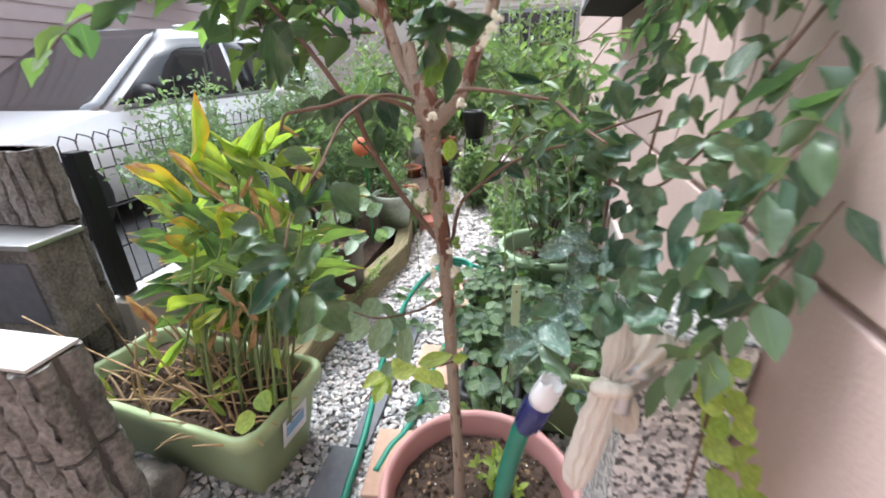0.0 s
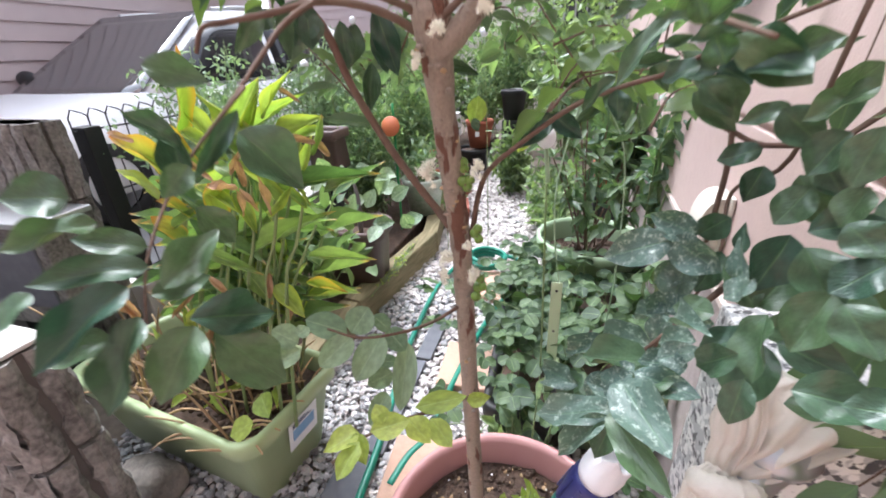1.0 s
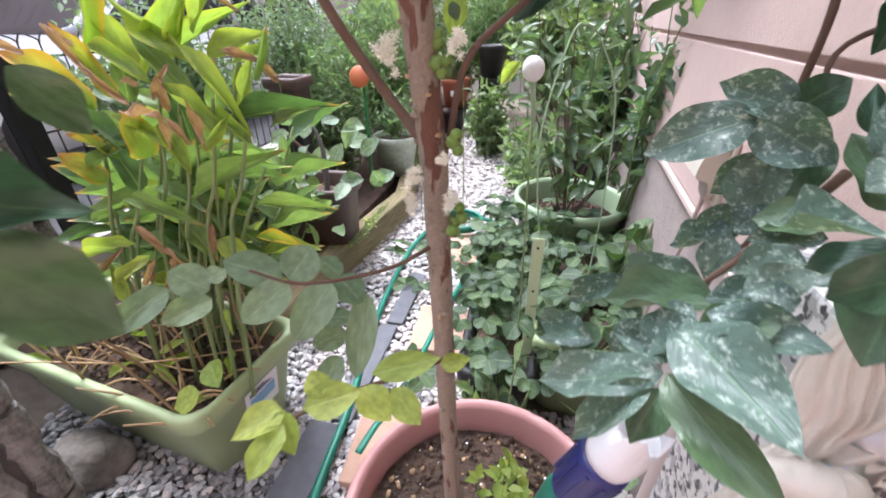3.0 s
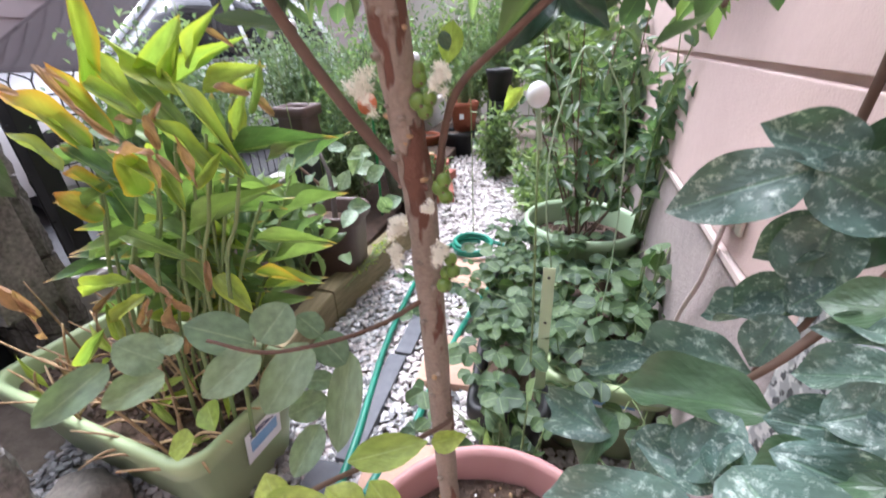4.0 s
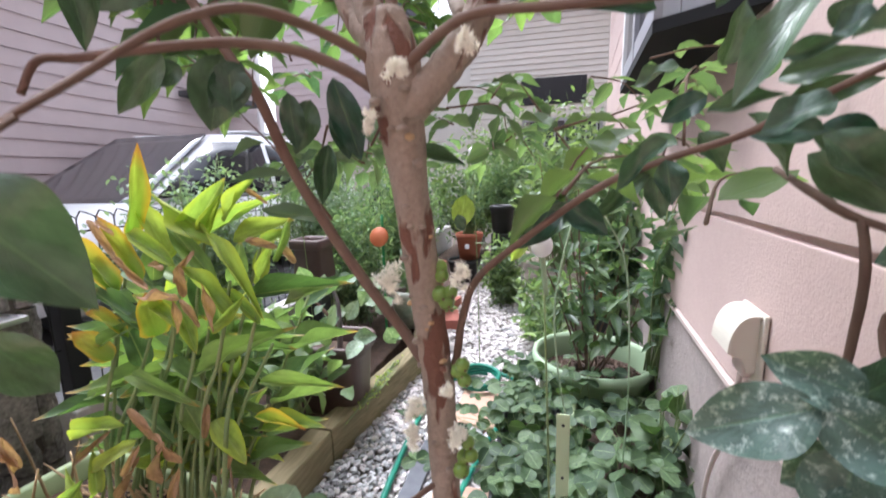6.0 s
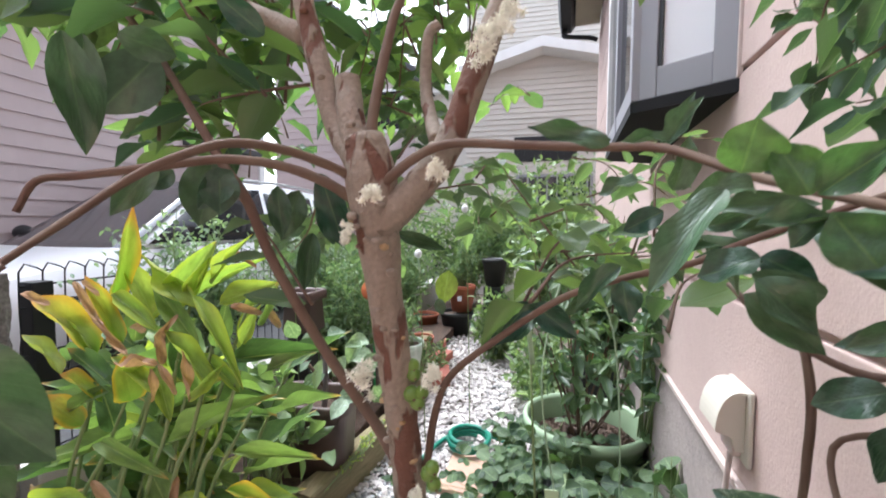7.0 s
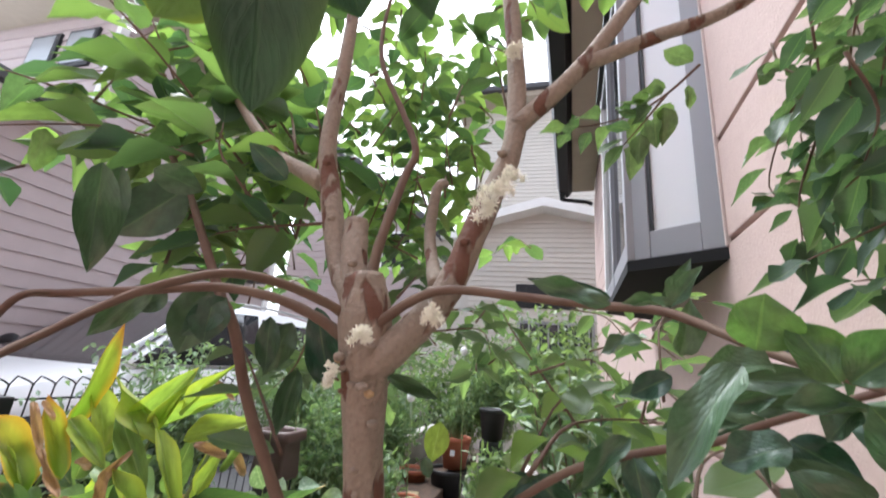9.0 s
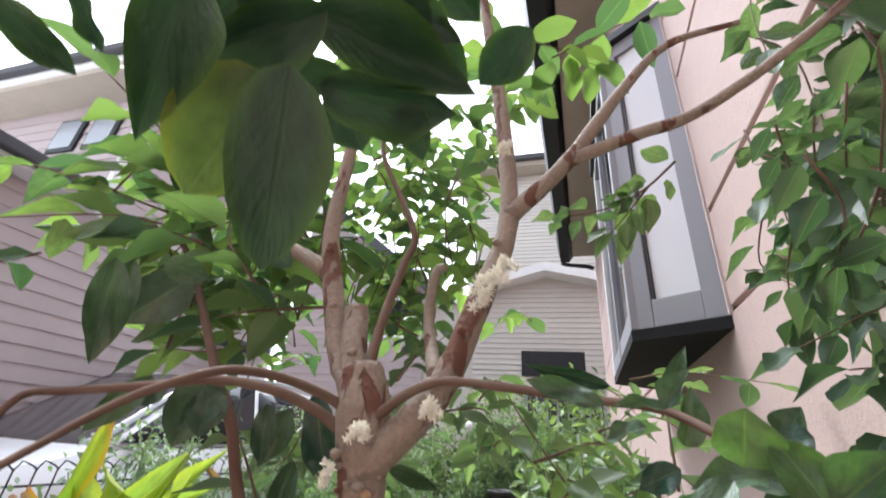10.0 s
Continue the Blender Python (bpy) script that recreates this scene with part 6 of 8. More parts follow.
def crown(centre, size, count, seed, length=0.06, width=0.03, origin=None, fol=None, per=7):
    """Twigs that spread from the limbs into one part of the crown."""
    rng = np.random.default_rng(seed)
    fol = fol or crown_leaves
    for _ in range(count):
        p = np.array(centre) + (rng.random(3) - 0.5) * 2 * np.array(size)
        o = np.array(origin if origin is not None else centre)
        d = p - o
        d = d / (np.linalg.norm(d) + 1e-6) + rng.normal(size=3) * 0.35 + np.array((0, 0, 0.1))
        d /= np.linalg.norm(d)
        ln = rng.uniform(0.10, 0.19)
        a = p - d * ln * 0.5
        twigs.append(leafy_twig(fol, [tuple(a), tuple(a + d * ln * 0.5 + rng.normal(size=3) * 0.008), tuple(a + d * ln + np.array((0, 0, -0.02)))], per, length, width, rng))


crown((-0.27, 0.62, 1.06), (0.15, 0.15, 0.07), 33, 1, 0.044, 0.020, origin=(-0.06, 0.5, 0.98))
crown((-0.20, 0.66, 1.16), (0.13, 0.12, 0.09), 18, 2, 0.044, 0.020, origin=(-0.06, 0.5, 1.05))
crown((-0.075, 0.72, 1.15), (0.10, 0.12, 0.12), 19, 3, 0.034, 0.0165, origin=(0.0, 0.5, 1.0))
crown((-0.16, 0.66, 0.94), (0.09, 0.12, 0.04), 7, 4, 0.040, 0.019, origin=(-0.07, 0.48, 0.9), fol=spray_leaves)
crown((0.10, 0.62, 0.90), (0.08, 0.09, 0.03), 5, 5, 0.038, 0.017, origin=(0.03, 0.49, 0.86))
crown((-0.02, 0.66, 1.38), (0.16, 0.10, 0.07), 10, 7, 0.05, 0.026, origin=(-0.03, 0.5, 1.15))
crown((-0.10, 0.70, 1.25), (0.10, 0.10, 0.12), 12, 14, 0.034, 0.0165, origin=(-0.04, 0.5, 1.1))
crown((0.08, 0.78, 0.96), (0.13, 0.12, 0.06), 10, 12, 0.033, 0.0145, origin=(0.0, 0.5, 0.9), fol=spray_leaves)
crown((-0.10, 0.72, 0.96), (0.12, 0.12, 0.05), 8, 13, 0.033, 0.0145, origin=(-0.05, 0.5, 0.9), fol=spray_leaves)
crown((-0.34, 0.58, 1.11), (0.10, 0.10, 0.07), 10, 31, 0.046, 0.020, origin=(-0.1, 0.5, 1.0))
crown((-0.16, 0.62, 1.04), (0.10, 0.09, 0.05), 3, 32, 0.040, 0.017, origin=(-0.04, 0.5, 0.98))
crown((-0.09, 0.66, 1.19), (0.08, 0.08, 0.11), 4, 33, 0.036, 0.018, origin=(-0.04, 0.5, 1.05))
v, f = join_data(twigs)
tagged(mesh_object("twig_growth", v, f, M_TWIG, tree, True), kind="stuff")
near_leaves.pieces("leaf", tree, 290)
spray_leaves.pieces("leaf", tree, 60, "spray_leaves")
crown_leaves.pieces("leaf", tree, 130, "crown_leaves")
spot_leaves.pieces("leaf", tree, 60)
lime_leaves.pieces("leaf", tree, 40)
thin_leaves.pieces("leaf", tree, 20)
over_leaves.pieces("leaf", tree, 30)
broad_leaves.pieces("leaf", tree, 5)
olive_leaves.pieces("leaf", tree, 5)
soft_leaves.pieces("leaf", tree, 30)


def flower_tuft(at, r, seed, count=430):
    """Many hair-fine stamens from a few flowers crowded on the bark."""
    rng = np.random.default_rng(seed)
    pieces = []
    centres = [np.array(at) + rng.normal(size=3) * r * np.array((0.30, 0.18, 0.42)) for _ in range(12)]
    for i in range(count):
        c = centres[i % 12]
        d = rand_dir(rng)
        e = c + d * r * rng.uniform(0.22, 0.5)
        m = (c + e) / 2 + rng.normal(size=3) * r * 0.06
        pieces.append(tube_data([(*c, 0.00006), (*m, 0.00005), (*e, 0.00009)], 3, 1))
    v, f = join_data(pieces)
    mesh_object("flower", v, f, M_FLOWER, tree)


for k, (p, r) in enumerate((((-0.012, 0.437, 0.924), 0.006), ((0.034, 0.459, 0.992), 0.008), ((0.030, 0.456, 0.982), 0.008), ((0.038, 0.462, 1.0), 0.006), ((-0.031, 0.452, 0.908), 0.005), ((0.012, 0.448, 0.935), 0.006),
                            ((-0.036, 0.478, 0.832), 0.010), ((0.004, 0.476, 0.84), 0.008), ((-0.022, 0.473, 0.765), 0.008), ((-0.024, 0.474, 0.748), 0.007), ((0.001, 0.474, 0.752), 0.008), ((-0.004, 0.472, 0.778), 0.005), ((0.038, 0.466, 1.075), 0.006))):
    flower_tuft(p, r, k)


def sphere(name, at, r, mat, parent, sub=2, squash=1.0):
    bm = bmesh.new()
    bmesh.ops.create_icosphere(bm, subdivisions=sub, radius=1, matrix=Matrix.Translation(at) @ Matrix.Diagonal((r, r, r * squash, 1)))
    return part(name, bm, mat, parent, "", True)


# knots on the trunk and limbs
for k, (x, y, z) in enumerate(((-0.017, 0.4535, 0.904), (-0.028, 0.452, 0.915), (-0.012, 0.458, 0.890), (-0.019, 0.4665, 0.862), (-0.024, 0.470, 0.846), (-0.010, 0.4765, 0.828), (-0.022, 0.479, 0.80), (-0.008, 0.4815, 0.785), (-0.014, 0.4815, 0.74),
                                (-0.006, 0.482, 0.725), (-0.013, 0.481, 0.700), (-0.005, 0.481, 0.66), (-0.010, 0.481, 0.64), (0.0, 0.478, 0.60), (-0.006, 0.477, 0.56), (0.020, 0.460, 0.968), (0.008, 0.456, 0.945), (0.034, 0.467, 1.015), (-0.055, 0.473, 0.985), (-0.066, 0.476, 1.02), (-0.034, 0.463, 0.958))):
    bm = bmesh.new()
    bmesh.ops.create_icosphere(bm, subdivisions=2, radius=1, matrix=Matrix.Translation((x, y, z)) @ Matrix.Diagonal((0.0026, 0.0022, 0.0019, 1)))
    for q in bm.verts:
        q.co += Vector(noise.noise_vector(q.co * 600)) * 0.0006
    part("knot", bm, M_BARK, tree, "", True)

# many smaller bud scars all along the bark
rng_k = np.random.default_rng(64)
bole = smooth_path([(0.003, 0.482, 0.45, 0.0078), (-0.004, 0.486, 0.58, 0.0078), (-0.013, 0.490, 0.76, 0.0086), (-0.017, 0.483, 0.82, 0.0085), (-0.020, 0.470, 0.88, 0.0088), (-0.023, 0.463, 0.92, 0.011)], 12)
for k in range(34):
    q = bole[int(rng_k.integers(4, len(bole)))]
    a = rng_k.uniform(-2.9, -0.25)
    size = rng_k.uniform(0.0012, 0.0026)
    p = Vector((q[0] + q[3] * math.cos(a), q[1] + q[3] * math.sin(a), q[2]))
    bm = bmesh.new()
    bmesh.ops.create_icosphere(bm, subdivisions=1, radius=1, matrix=Matrix.Translation(p) @ Matrix.Diagonal((size, size, size * 0.7, 1)))
    part("knot", bm, M_BARK if k % 3 else M_DRY, tree, "", True)

# green fruit in clusters on the bark, each with a small dark calyx
rng_f = np.random.default_rng(8)
for x, z in ((-0.007, 0.840), (-0.006, 0.836), (-0.006, 0.827), (-0.003, 0.823), (-0.001, 0.828), (0.005, 0.791), (0.006, 0.783), (0.003, 0.787), (0.007, 0.747), (0.005, 0.738), (0.004, 0.732), (0.009, 0.741)):
    r = rng_f.uniform(0.0036, 0.0046)
    x, y = x - 0.002, 0.477 + rng_f.uniform(-0.003, 0.003)
    berry = sphere("fruit", (x, y, z), r, M_FRUIT, tree)
    sphere("calyx", (x + r * 0.5, y - r * 0.75, z - r * 0.35), r * 0.2, M_TWIG, berry, 1)


def seedlings(name, parent, cx, cy, z, r, count, seed, fol_mat, height=0.05, size=0.02):
    rng = np.random.default_rng(seed)
    fol = Foliage(SMALL, fol_mat, seed)
    stems = []
    for _ in range(count):
        a, q = rng.uniform(0, 6.28), math.sqrt(rng.random()) * r
        b = np.array((cx + q * math.cos(a), cy + q * math.sin(a), z))
        t = b + np.array((rng.normal() * 0.012, rng.normal() * 0.012, height * rng.uniform(0.6, 1.3)))
        stems.append(tube_data([(*b, 0.0008), (*((b + t) / 2), 0.0008), (*t, 0.0006)], 4, 2))
        for k in range(7):
            d = rand_dir(rng, 0.3)
            s = b + (t - b) * rng.uniform(0.4, 1)
            fol.add(s, s + d * size * rng.uniform(0.7, 1.2), size * 0.55, (0, 0, 1))
    v, f = join_data(stems)
    tagged(mesh_object("shoot_growth", v, f, M_STEM, parent), kind="stuff")
    fol.joined(name, parent)


seedlings("seedling_leaves", tree, 0.062, 0.553, 0.306, 0.04, 12, 31, L_LIME, 0.045, 0.02)


# ---- hose with its connector standing in the pot ----
hose_end = thing("hose_nozzle", "green hose end with navy and white connector in the pot", "hose")
tube("hose", [(0.07, 0.44, 0.312, 0.0105), (0.066, 0.43, 0.40, 0.0105), (0.070, 0.415, 0.50, 0.0105), (0.083, 0.405, 0.595, 0.0105), (0.088, 0.402, 0.612, 0.0105)], M_HOSE, hose_end, 14, 8)
M_NOZ = look((0.0875, 0.4025, 0.608), (0.112, 0.394, 0.685)) @ Matrix.Rotation(math.pi, 4, "X") @ Matrix.Scale(0.88, 4)
nb = lathe("grip", [(0.0, 0.0), (0.0125, 0.0), (0.0145, 0.006), (0.0165, 0.03), (0.0165, 0.046), (0.0145, 0.05), (0.0, 0.05)], M_BLUEPLASTIC, hose_end, seg=28, label="navy ribbed grip")
nw = lathe("socket", [(0.0, 0.05), (0.0145, 0.05), (0.0155, 0.056), (0.0158, 0.066), (0.0148, 0.070), (0.0140, 0.082), (0.0115, 0.083), (0.0105, 0.07), (0.0, 0.07)], M_WHITEPLASTIC, hose_end, seg=28, label="white plastic socket")
nb.matrix_local = M_NOZ
nw.matrix_local = M_NOZ
for k in range(10):
    a = 2 * math.pi * k / 10
    rib = box("rib", (-0.0014, -0.001, 0.012), (0.0014, 0.0012, 0.044), M_BLUEPLASTIC, hose_end, 0.0006)
    rib.matrix_local = M_NOZ @ Matrix.Rotation(a, 4, "Z") @ Matrix.Translation((0, 0.0162, 0))

# the socket ends in a jagged crown of tapering teeth
cv, cf = [], []
for k in range(36):
    a = 2 * math.pi * k / 36
    top = 0.080 + 0.013 * abs(((k / 36 * 4) % 1) * 2 - 1)
    for r, z in ((0.0150, 0.068), (0.0138, top), (0.0120, top), (0.0122, 0.068)):
        cv.append(M_NOZ @ Vector((r * math.cos(a), r * math.sin(a), z)))
for k in range(36):
    e = (k + 1) % 36
    for q in range(3):
        cf.append((k * 4 + q, e * 4 + q, e * 4 + q + 1, k * 4 + q + 1))
mesh_object("claw_ring", cv, cf, M_WHITEPLASTIC, hose_end)

# hose on the ground
ground_hose = thing("garden_hose", "long green garden hose coiled over gravel and a paver", "hose")
R = 0.0095
tube("hose", [(-0.27, 0.45, 0.03, R), (-0.30, 0.66, 0.032, R), (-0.318, 0.84, 0.032, R), (-0.345, 1.0, 0.03, R), (-0.372, 1.165, 0.03, R), (-0.388, 1.35, 0.03, R), (-0.395, 1.6, 0.03, R), (-0.36, 1.80, 0.035, R), (-0.30, 1.92, 0.04, R), (-0.22, 1.95, 0.045, R)], M_HOSE, ground_hose, 10, 8)
coil = []
for i in range(40):
    a = i / 40 * 2 * math.pi * 2.6
    rr = 0.078 - 0.003 * math.sin(a * 0.5)
    coil.append((-0.225 + rr * math.cos(a + 1.3), 1.85 + rr * 1.05 * math.sin(a + 1.3), 0.042 + 0.017 * i / 40 * 2.6, R))
tube("hose_coil", coil, M_HOSE, ground_hose, 10, 3)
tube("hose", [(-0.17, 1.93, 0.05, R), (-0.09, 1.91, 0.04, R), (-0.055, 1.82, 0.035, R), (-0.075, 1.70, 0.032, R), (-0.10, 1.62, 0.03, R), (-0.14, 1.47, 0.03, R), (-0.17, 1.29, 0.03, R), (-0.19, 1.10, 0.03, R), (-0.205, 0.90, 0.03, R), (-0.235, 0.82, 0.03, R), (-0.25, 0.74, 0.03, R)], M_HOSE, ground_hose, 10, 8)

stick = tube("fallen_twig", [(-0.62, 0.50, 0.028, 0.003), (-0.58, 0.505, 0.03, 0.0036), (-0.545, 0.52, 0.03, 0.003), (-0.525, 0.515, 0.031, 0.002)], M_TWIG, None, 6, 4, 0.15)
tagged(stick, "short dry brown twig lying on the gravel", "twig")

# pavers, slate strip, bricks, sleepers
for k, (x, y, w, d, a) in enumerate(((-0.165, 1.175, 0.165, 0.20, 3), (-0.185, 1.68, 0.19, 0.23, -2), (-0.20, 0.78, 0.15, 0.20, 5))):
    pv = box("paver", (-w / 2, -d / 2, 0.0), (w / 2, d / 2, 0.034), M_PAVER, None, 0.004, Matrix.Translation((x, y, 0)) @ Matrix.Rotation(radians(a), 4, "Z"))
    tagged(pv, "flat reddish-brown paving tile set in the gravel", "paver", "pavers in the gravel path")
for k, (y0, y1) in enumerate(((0.42, 0.80), (0.81, 1.16), (1.17, 1.45))):
    c = -0.335 + 0.03 * (y0 - 0.6)
    sl = box("slate_edging", (c - 0.022 - (0.03 if k == 0 else 0), y0, 0.0), (c + 0.03, y1, 0.030), M_SLATE, None, 0.003)
    tagged(sl, "dark grey slate strip lying in the gravel", "edging", "slate strips in the gravel")
for x, y, a in ((-0.52, 2.55, 15), (-0.60, 2.85, -8), (-0.70, 3.2, 10)):
    b = box("brick", (-0.05, -0.1, 0.01), (0.05, 0.1, 0.075), M_BRICK, None, 0.004, Matrix.Translation((x, y, 0)) @ Matrix.Rotation(radians(a), 4, "Z"))
    tagged(b, "loose red brick at the edge of the path", "brick", "bricks beside the path")


def sleeper(x0, y0, x1, y1, label):
    d = Vector((x1 - x0, y1 - y0, 0))
    ln = d.length
    m = Matrix.Translation((x0, y0, 0)) @ Matrix.Rotation(math.atan2(-d.x, d.y), 4, "Z")
    bm = bmesh.new()
    n = 14
    rows = []
    for i in range(n + 1):
        y = ln * i / n
        row = []
        for x, z in ((0, 0), (0, 0.118), (-0.004, 0.125), (-0.07, 0.125), (-0.075, 0.12), (-0.075, 0)):
            row.append(bm.verts.new(m @ Vector((x + 0.003 * noise.noise(Vector((x * 9, y * 9, z * 9 + x0))), y, z + (0.003 * noise.noise(Vector((y * 12, x, x0))) if z else 0)))))
        rows.append(row)
    for r0, r1 in zip(rows, rows[1:]):
        for i in range(6):
            j = (i + 1) % 6
            bm.faces.new((r0[i], r0[j], r1[j], r1[i]))
    bm.faces.new(rows[0][::-1])
    bm.faces.new(rows[-1])
    bmesh.ops.recalc_face_normals(bm, faces=bm.faces)
    return tagged(part("timber_edging", bm, M_TIMBER), label, "edging", "timber bed edging")


sleeper(-0.588, 1.30, -0.50, 1.95, "mossy weathered timber edging the planting bed")
sleeper(-0.588, 1.02, -0.588, 1.29, "short weathered timber length edging the planting bed")
sleeper(-0.495, 1.96, -0.75, 3.2, "weathered timber edging further along the bed")
bed = box("garden_bed", (-1.07, 1.0, 0.0), (-0.66, 5.0, 0.09), M_SOIL, None, 0.01)
tagged(bed, "dark soil of the raised planting bed", "soil", kind="structure")


# ---- planters and pots ----
def rounded_rect(l, w, r, seg=5):
    pts = []
    for cx, cy, a0 in ((l / 2 - r, w / 2 - r, 0), (-l / 2 + r, w / 2 - r, 90), (-l / 2 + r, -w / 2 + r, 180), (l / 2 - r, -w / 2 + r, 270)):
        for k in range(seg + 1):
            a = radians(a0 + 90 * k / seg)
            pts.append((cx + r * math.cos(a), cy + r * math.sin(a)))
    return pts


def trough(parent, m, l, w, h, inset, mat, soil_z, corner=0.05, name="box"):
    """A tapered trough with a rolled rim; rim size l by w, walls with thickness, soil inside."""
    rows = []
    prof = [(inset, 0.0), (inset - 0.004, 0.01), (0.016, h - 0.045), (0.006, h - 0.040), (0.0, h - 0.036), (0.0, h - 0.006), (0.005, h), (0.014, h), (0.020, h - 0.008), (0.026, soil_z - 0.02)]
    verts, faces = [], []
    for off, z in prof:
        ring = rounded_rect(l - 2 * off, w - 2 * off, max(corner - off * 0.4, 0.015))
        verts.extend(m @ Vector((x, y, z)) for x, y in ring)
    n = len(rounded_rect(l, w, corner))
    for i in range(len(prof) - 1):
        for k in range(n):
            j = (k + 1) % n
            faces.append((i * n + k, i * n + j, (i + 1) * n + j, (i + 1) * n + k))
    faces.append(tuple(range(n))[::-1])
    body = mesh_object(name, verts, faces, mat, parent, True)
    # soil with an uneven top
    nx, ny = 16, 10
    v, f = [], []
    for iy in range(ny + 1):
        for ix in range(nx + 1):
            x, y = (ix / nx - 0.5) * (l - 0.06), (iy / ny - 0.5) * (w - 0.06)
            v.append(m @ Vector((x, y, soil_z + 0.012 * noise.noise(Vector((x * 25, y * 25, l))))))
    for iy in range(ny):
        for ix in range(nx):
            a = iy * (nx + 1) + ix
            f.append((a, a + 1, a + nx + 2, a + nx + 1))
    mesh_object("soil", v, f, M_SOIL, parent, True)
    return body


def sticker(parent, m, w, h):
    s = box("sticker", (-w / 2, -0.0015, -h / 2), (w / 2, 0.0, h / 2), M_WHITEPLASTIC, parent, 0, m, "white and blue printed label")
    box("blue_patch", (-w * 0.38, -0.0022, -h * 0.18), (w * 0.38, -0.0016, h * 0.2), M_BLUESTICKER, s, 0, m)
    for k in range(3):
        box("print_bar", (-w * 0.38, -0.0022, h * (0.27 + 0.06 * k)), (w * (0.3 - 0.12 * k), -0.0016, h * (0.30 + 0.06 * k)), M_BLUEPLASTIC, s, 0, m)


PL = Matrix.Translation((-0.735, 0.775, 0.0)) @ Matrix.Rotation(radians(-7.5), 4, "Z")
ginger_box = thing("planter", "pale green plastic trough planter with soil and dry stalks", "planter")
trough(ginger_box, PL, 0.60, 0.30, 0.25, 0.055, M_GREENPLASTIC, 0.205)
sticker(ginger_box, PL @ Matrix.Translation((0.281, 0.01, 0.155)) @ Matrix.Rotation(radians(90), 4, "Z") @ Matrix.Rotation(radians(9), 4, "X"), 0.09, 0.085)
crumbs("soil_crumb_layer", ginger_box, -0.735, 0.775, 0.208, 0.26, 0.12, 300, M_SOIL, 14, 0.0045)

ginger = thing("ginger_plant", "leafy ginger with green, yellow and browned blade leaves", "plant")
g_green, g_yellow, g_brown = Foliage(BLADES, L_GINGER, 41), Foliage(FLAT_BLADES, L_YELLOW, 42), Foliage(CRUMPLED, L_BROWN, 43)
rng_g = np.random.default_rng(77)
g_light = Foliage(FLAT_BLADES + BLADES[:1], L_GINGERPALE, 44)
g_stems = []


def blade(tone, base, tip, width, normal):
    {"green": g_green, "light": g_light, "yellow": g_yellow, "brown": g_brown}[tone].add(base, tip, width, normal)


def cane(*points):
    a, b = points[-2], points[-1]
    f = (b[2] - 0.2) / max(a[2] - b[2], 0.01)
    foot = (b[0] - (a[0] - b[0]) * f * 0.4, b[1] + 0.01, 0.2)
    n = len(points)
    g_stems.append(tube_data([(*p, 0.0022 + 0.0016 * i / n) for i, p in enumerate(points)] + [(*foot, 0.0042)], 6, 5))


# shorter shoots at the back of the trough
for k in range(22):
    fx = rng_g.uniform(-0.12, 0.22)
    b = PL @ Vector((fx, rng_g.uniform(0.04, 0.12), 0.2))
    lean = Vector((rng_g.uniform(0.02, 0.14) + 0.25 * (fx - 0.05), rng_g.uniform(-0.02, 0.14), rng_g.uniform(0.30, 0.50)))
    t = b + lean
    mid_p = b + lean * 0.5 + Vector((0, 0, 0.04))
    g_stems.append(tube_data([(*b, 0.0038), (*mid_p, 0.0033), (*t, 0.002)], 6, 5))
    path = smooth_path([(*b, 1), (*mid_p, 1), (*t, 1)], 10)
    az = rng_g.uniform(0, 6.28)
    n = 7
    for i in range(n):
        q = path[int((0.35 + 0.65 * i / n) * (len(path) - 1))][:3]
        a = az + math.pi * i + rng_g.normal() * 0.4
        d = np.array((math.cos(a), math.sin(a) * 0.8, rng_g.uniform(0.0, 0.6) + 0.5 * i / n))
        d /= np.linalg.norm(d)
        ln = rng_g.uniform(0.11, 0.17)
        (g_green if rng_g.random() < 0.8 else g_light).add(q, q + d * ln, rng_g.uniform(0.026, 0.038), (-d[0] * 0.5, -d[1] * 0.5 - 0.2, 1.0))
# large blades, each at its own height and lean
blade("yellow", (-0.552, 0.740, 0.809), (-0.481, 0.720, 0.930), 0.027, (0.8, -0.4, -0.3))
blade("yellow", (-0.561, 0.720, 0.724), (-0.648, 0.700, 0.823), 0.040, (0.7, -0.3, 0.6))
blade("yellow", (-0.511, 0.720, 0.747), (-0.563, 0.710, 0.838), 0.025, (0.8, -0.5, 0.4))
blade("light", (-0.496, 0.750, 0.780), (-0.523, 0.740, 0.863), 0.032, (0.9, -0.4, 0.2))
blade("light", (-0.464, 0.760, 0.801), (-0.391, 0.750, 0.880), 0.042, (0.4, -0.9, -0.3))
blade("yellow", (-0.476, 0.700, 0.677), (-0.461, 0.680, 0.747), 0.045, (0.9, -0.3, -0.1))
blade("yellow", (-0.549, 0.690, 0.638), (-0.587, 0.670, 0.683), 0.034, (0.8, -0.3, 0.5))
blade("green", (-0.498, 0.700, 0.694), (-0.566, 0.670, 0.662), 0.018, (0.3, -0.9, 0.4))
blade("brown", (-0.506, 0.660, 0.840), (-0.471, 0.660, 0.791), 0.009, (0.6, -0.6, 0.5))
blade("brown", (-0.474, 0.660, 0.796), (-0.422, 0.660, 0.753), 0.008, (0.4, -0.8, 0.5))
blade("brown", (-0.420, 0.640, 0.749), (-0.368, 0.640, 0.751), 0.010, (0.1, -0.1, 1.0))
blade("brown", (-0.370, 0.640, 0.751), (-0.363, 0.640, 0.712), 0.008, (1.0, -0.2, 0.2))
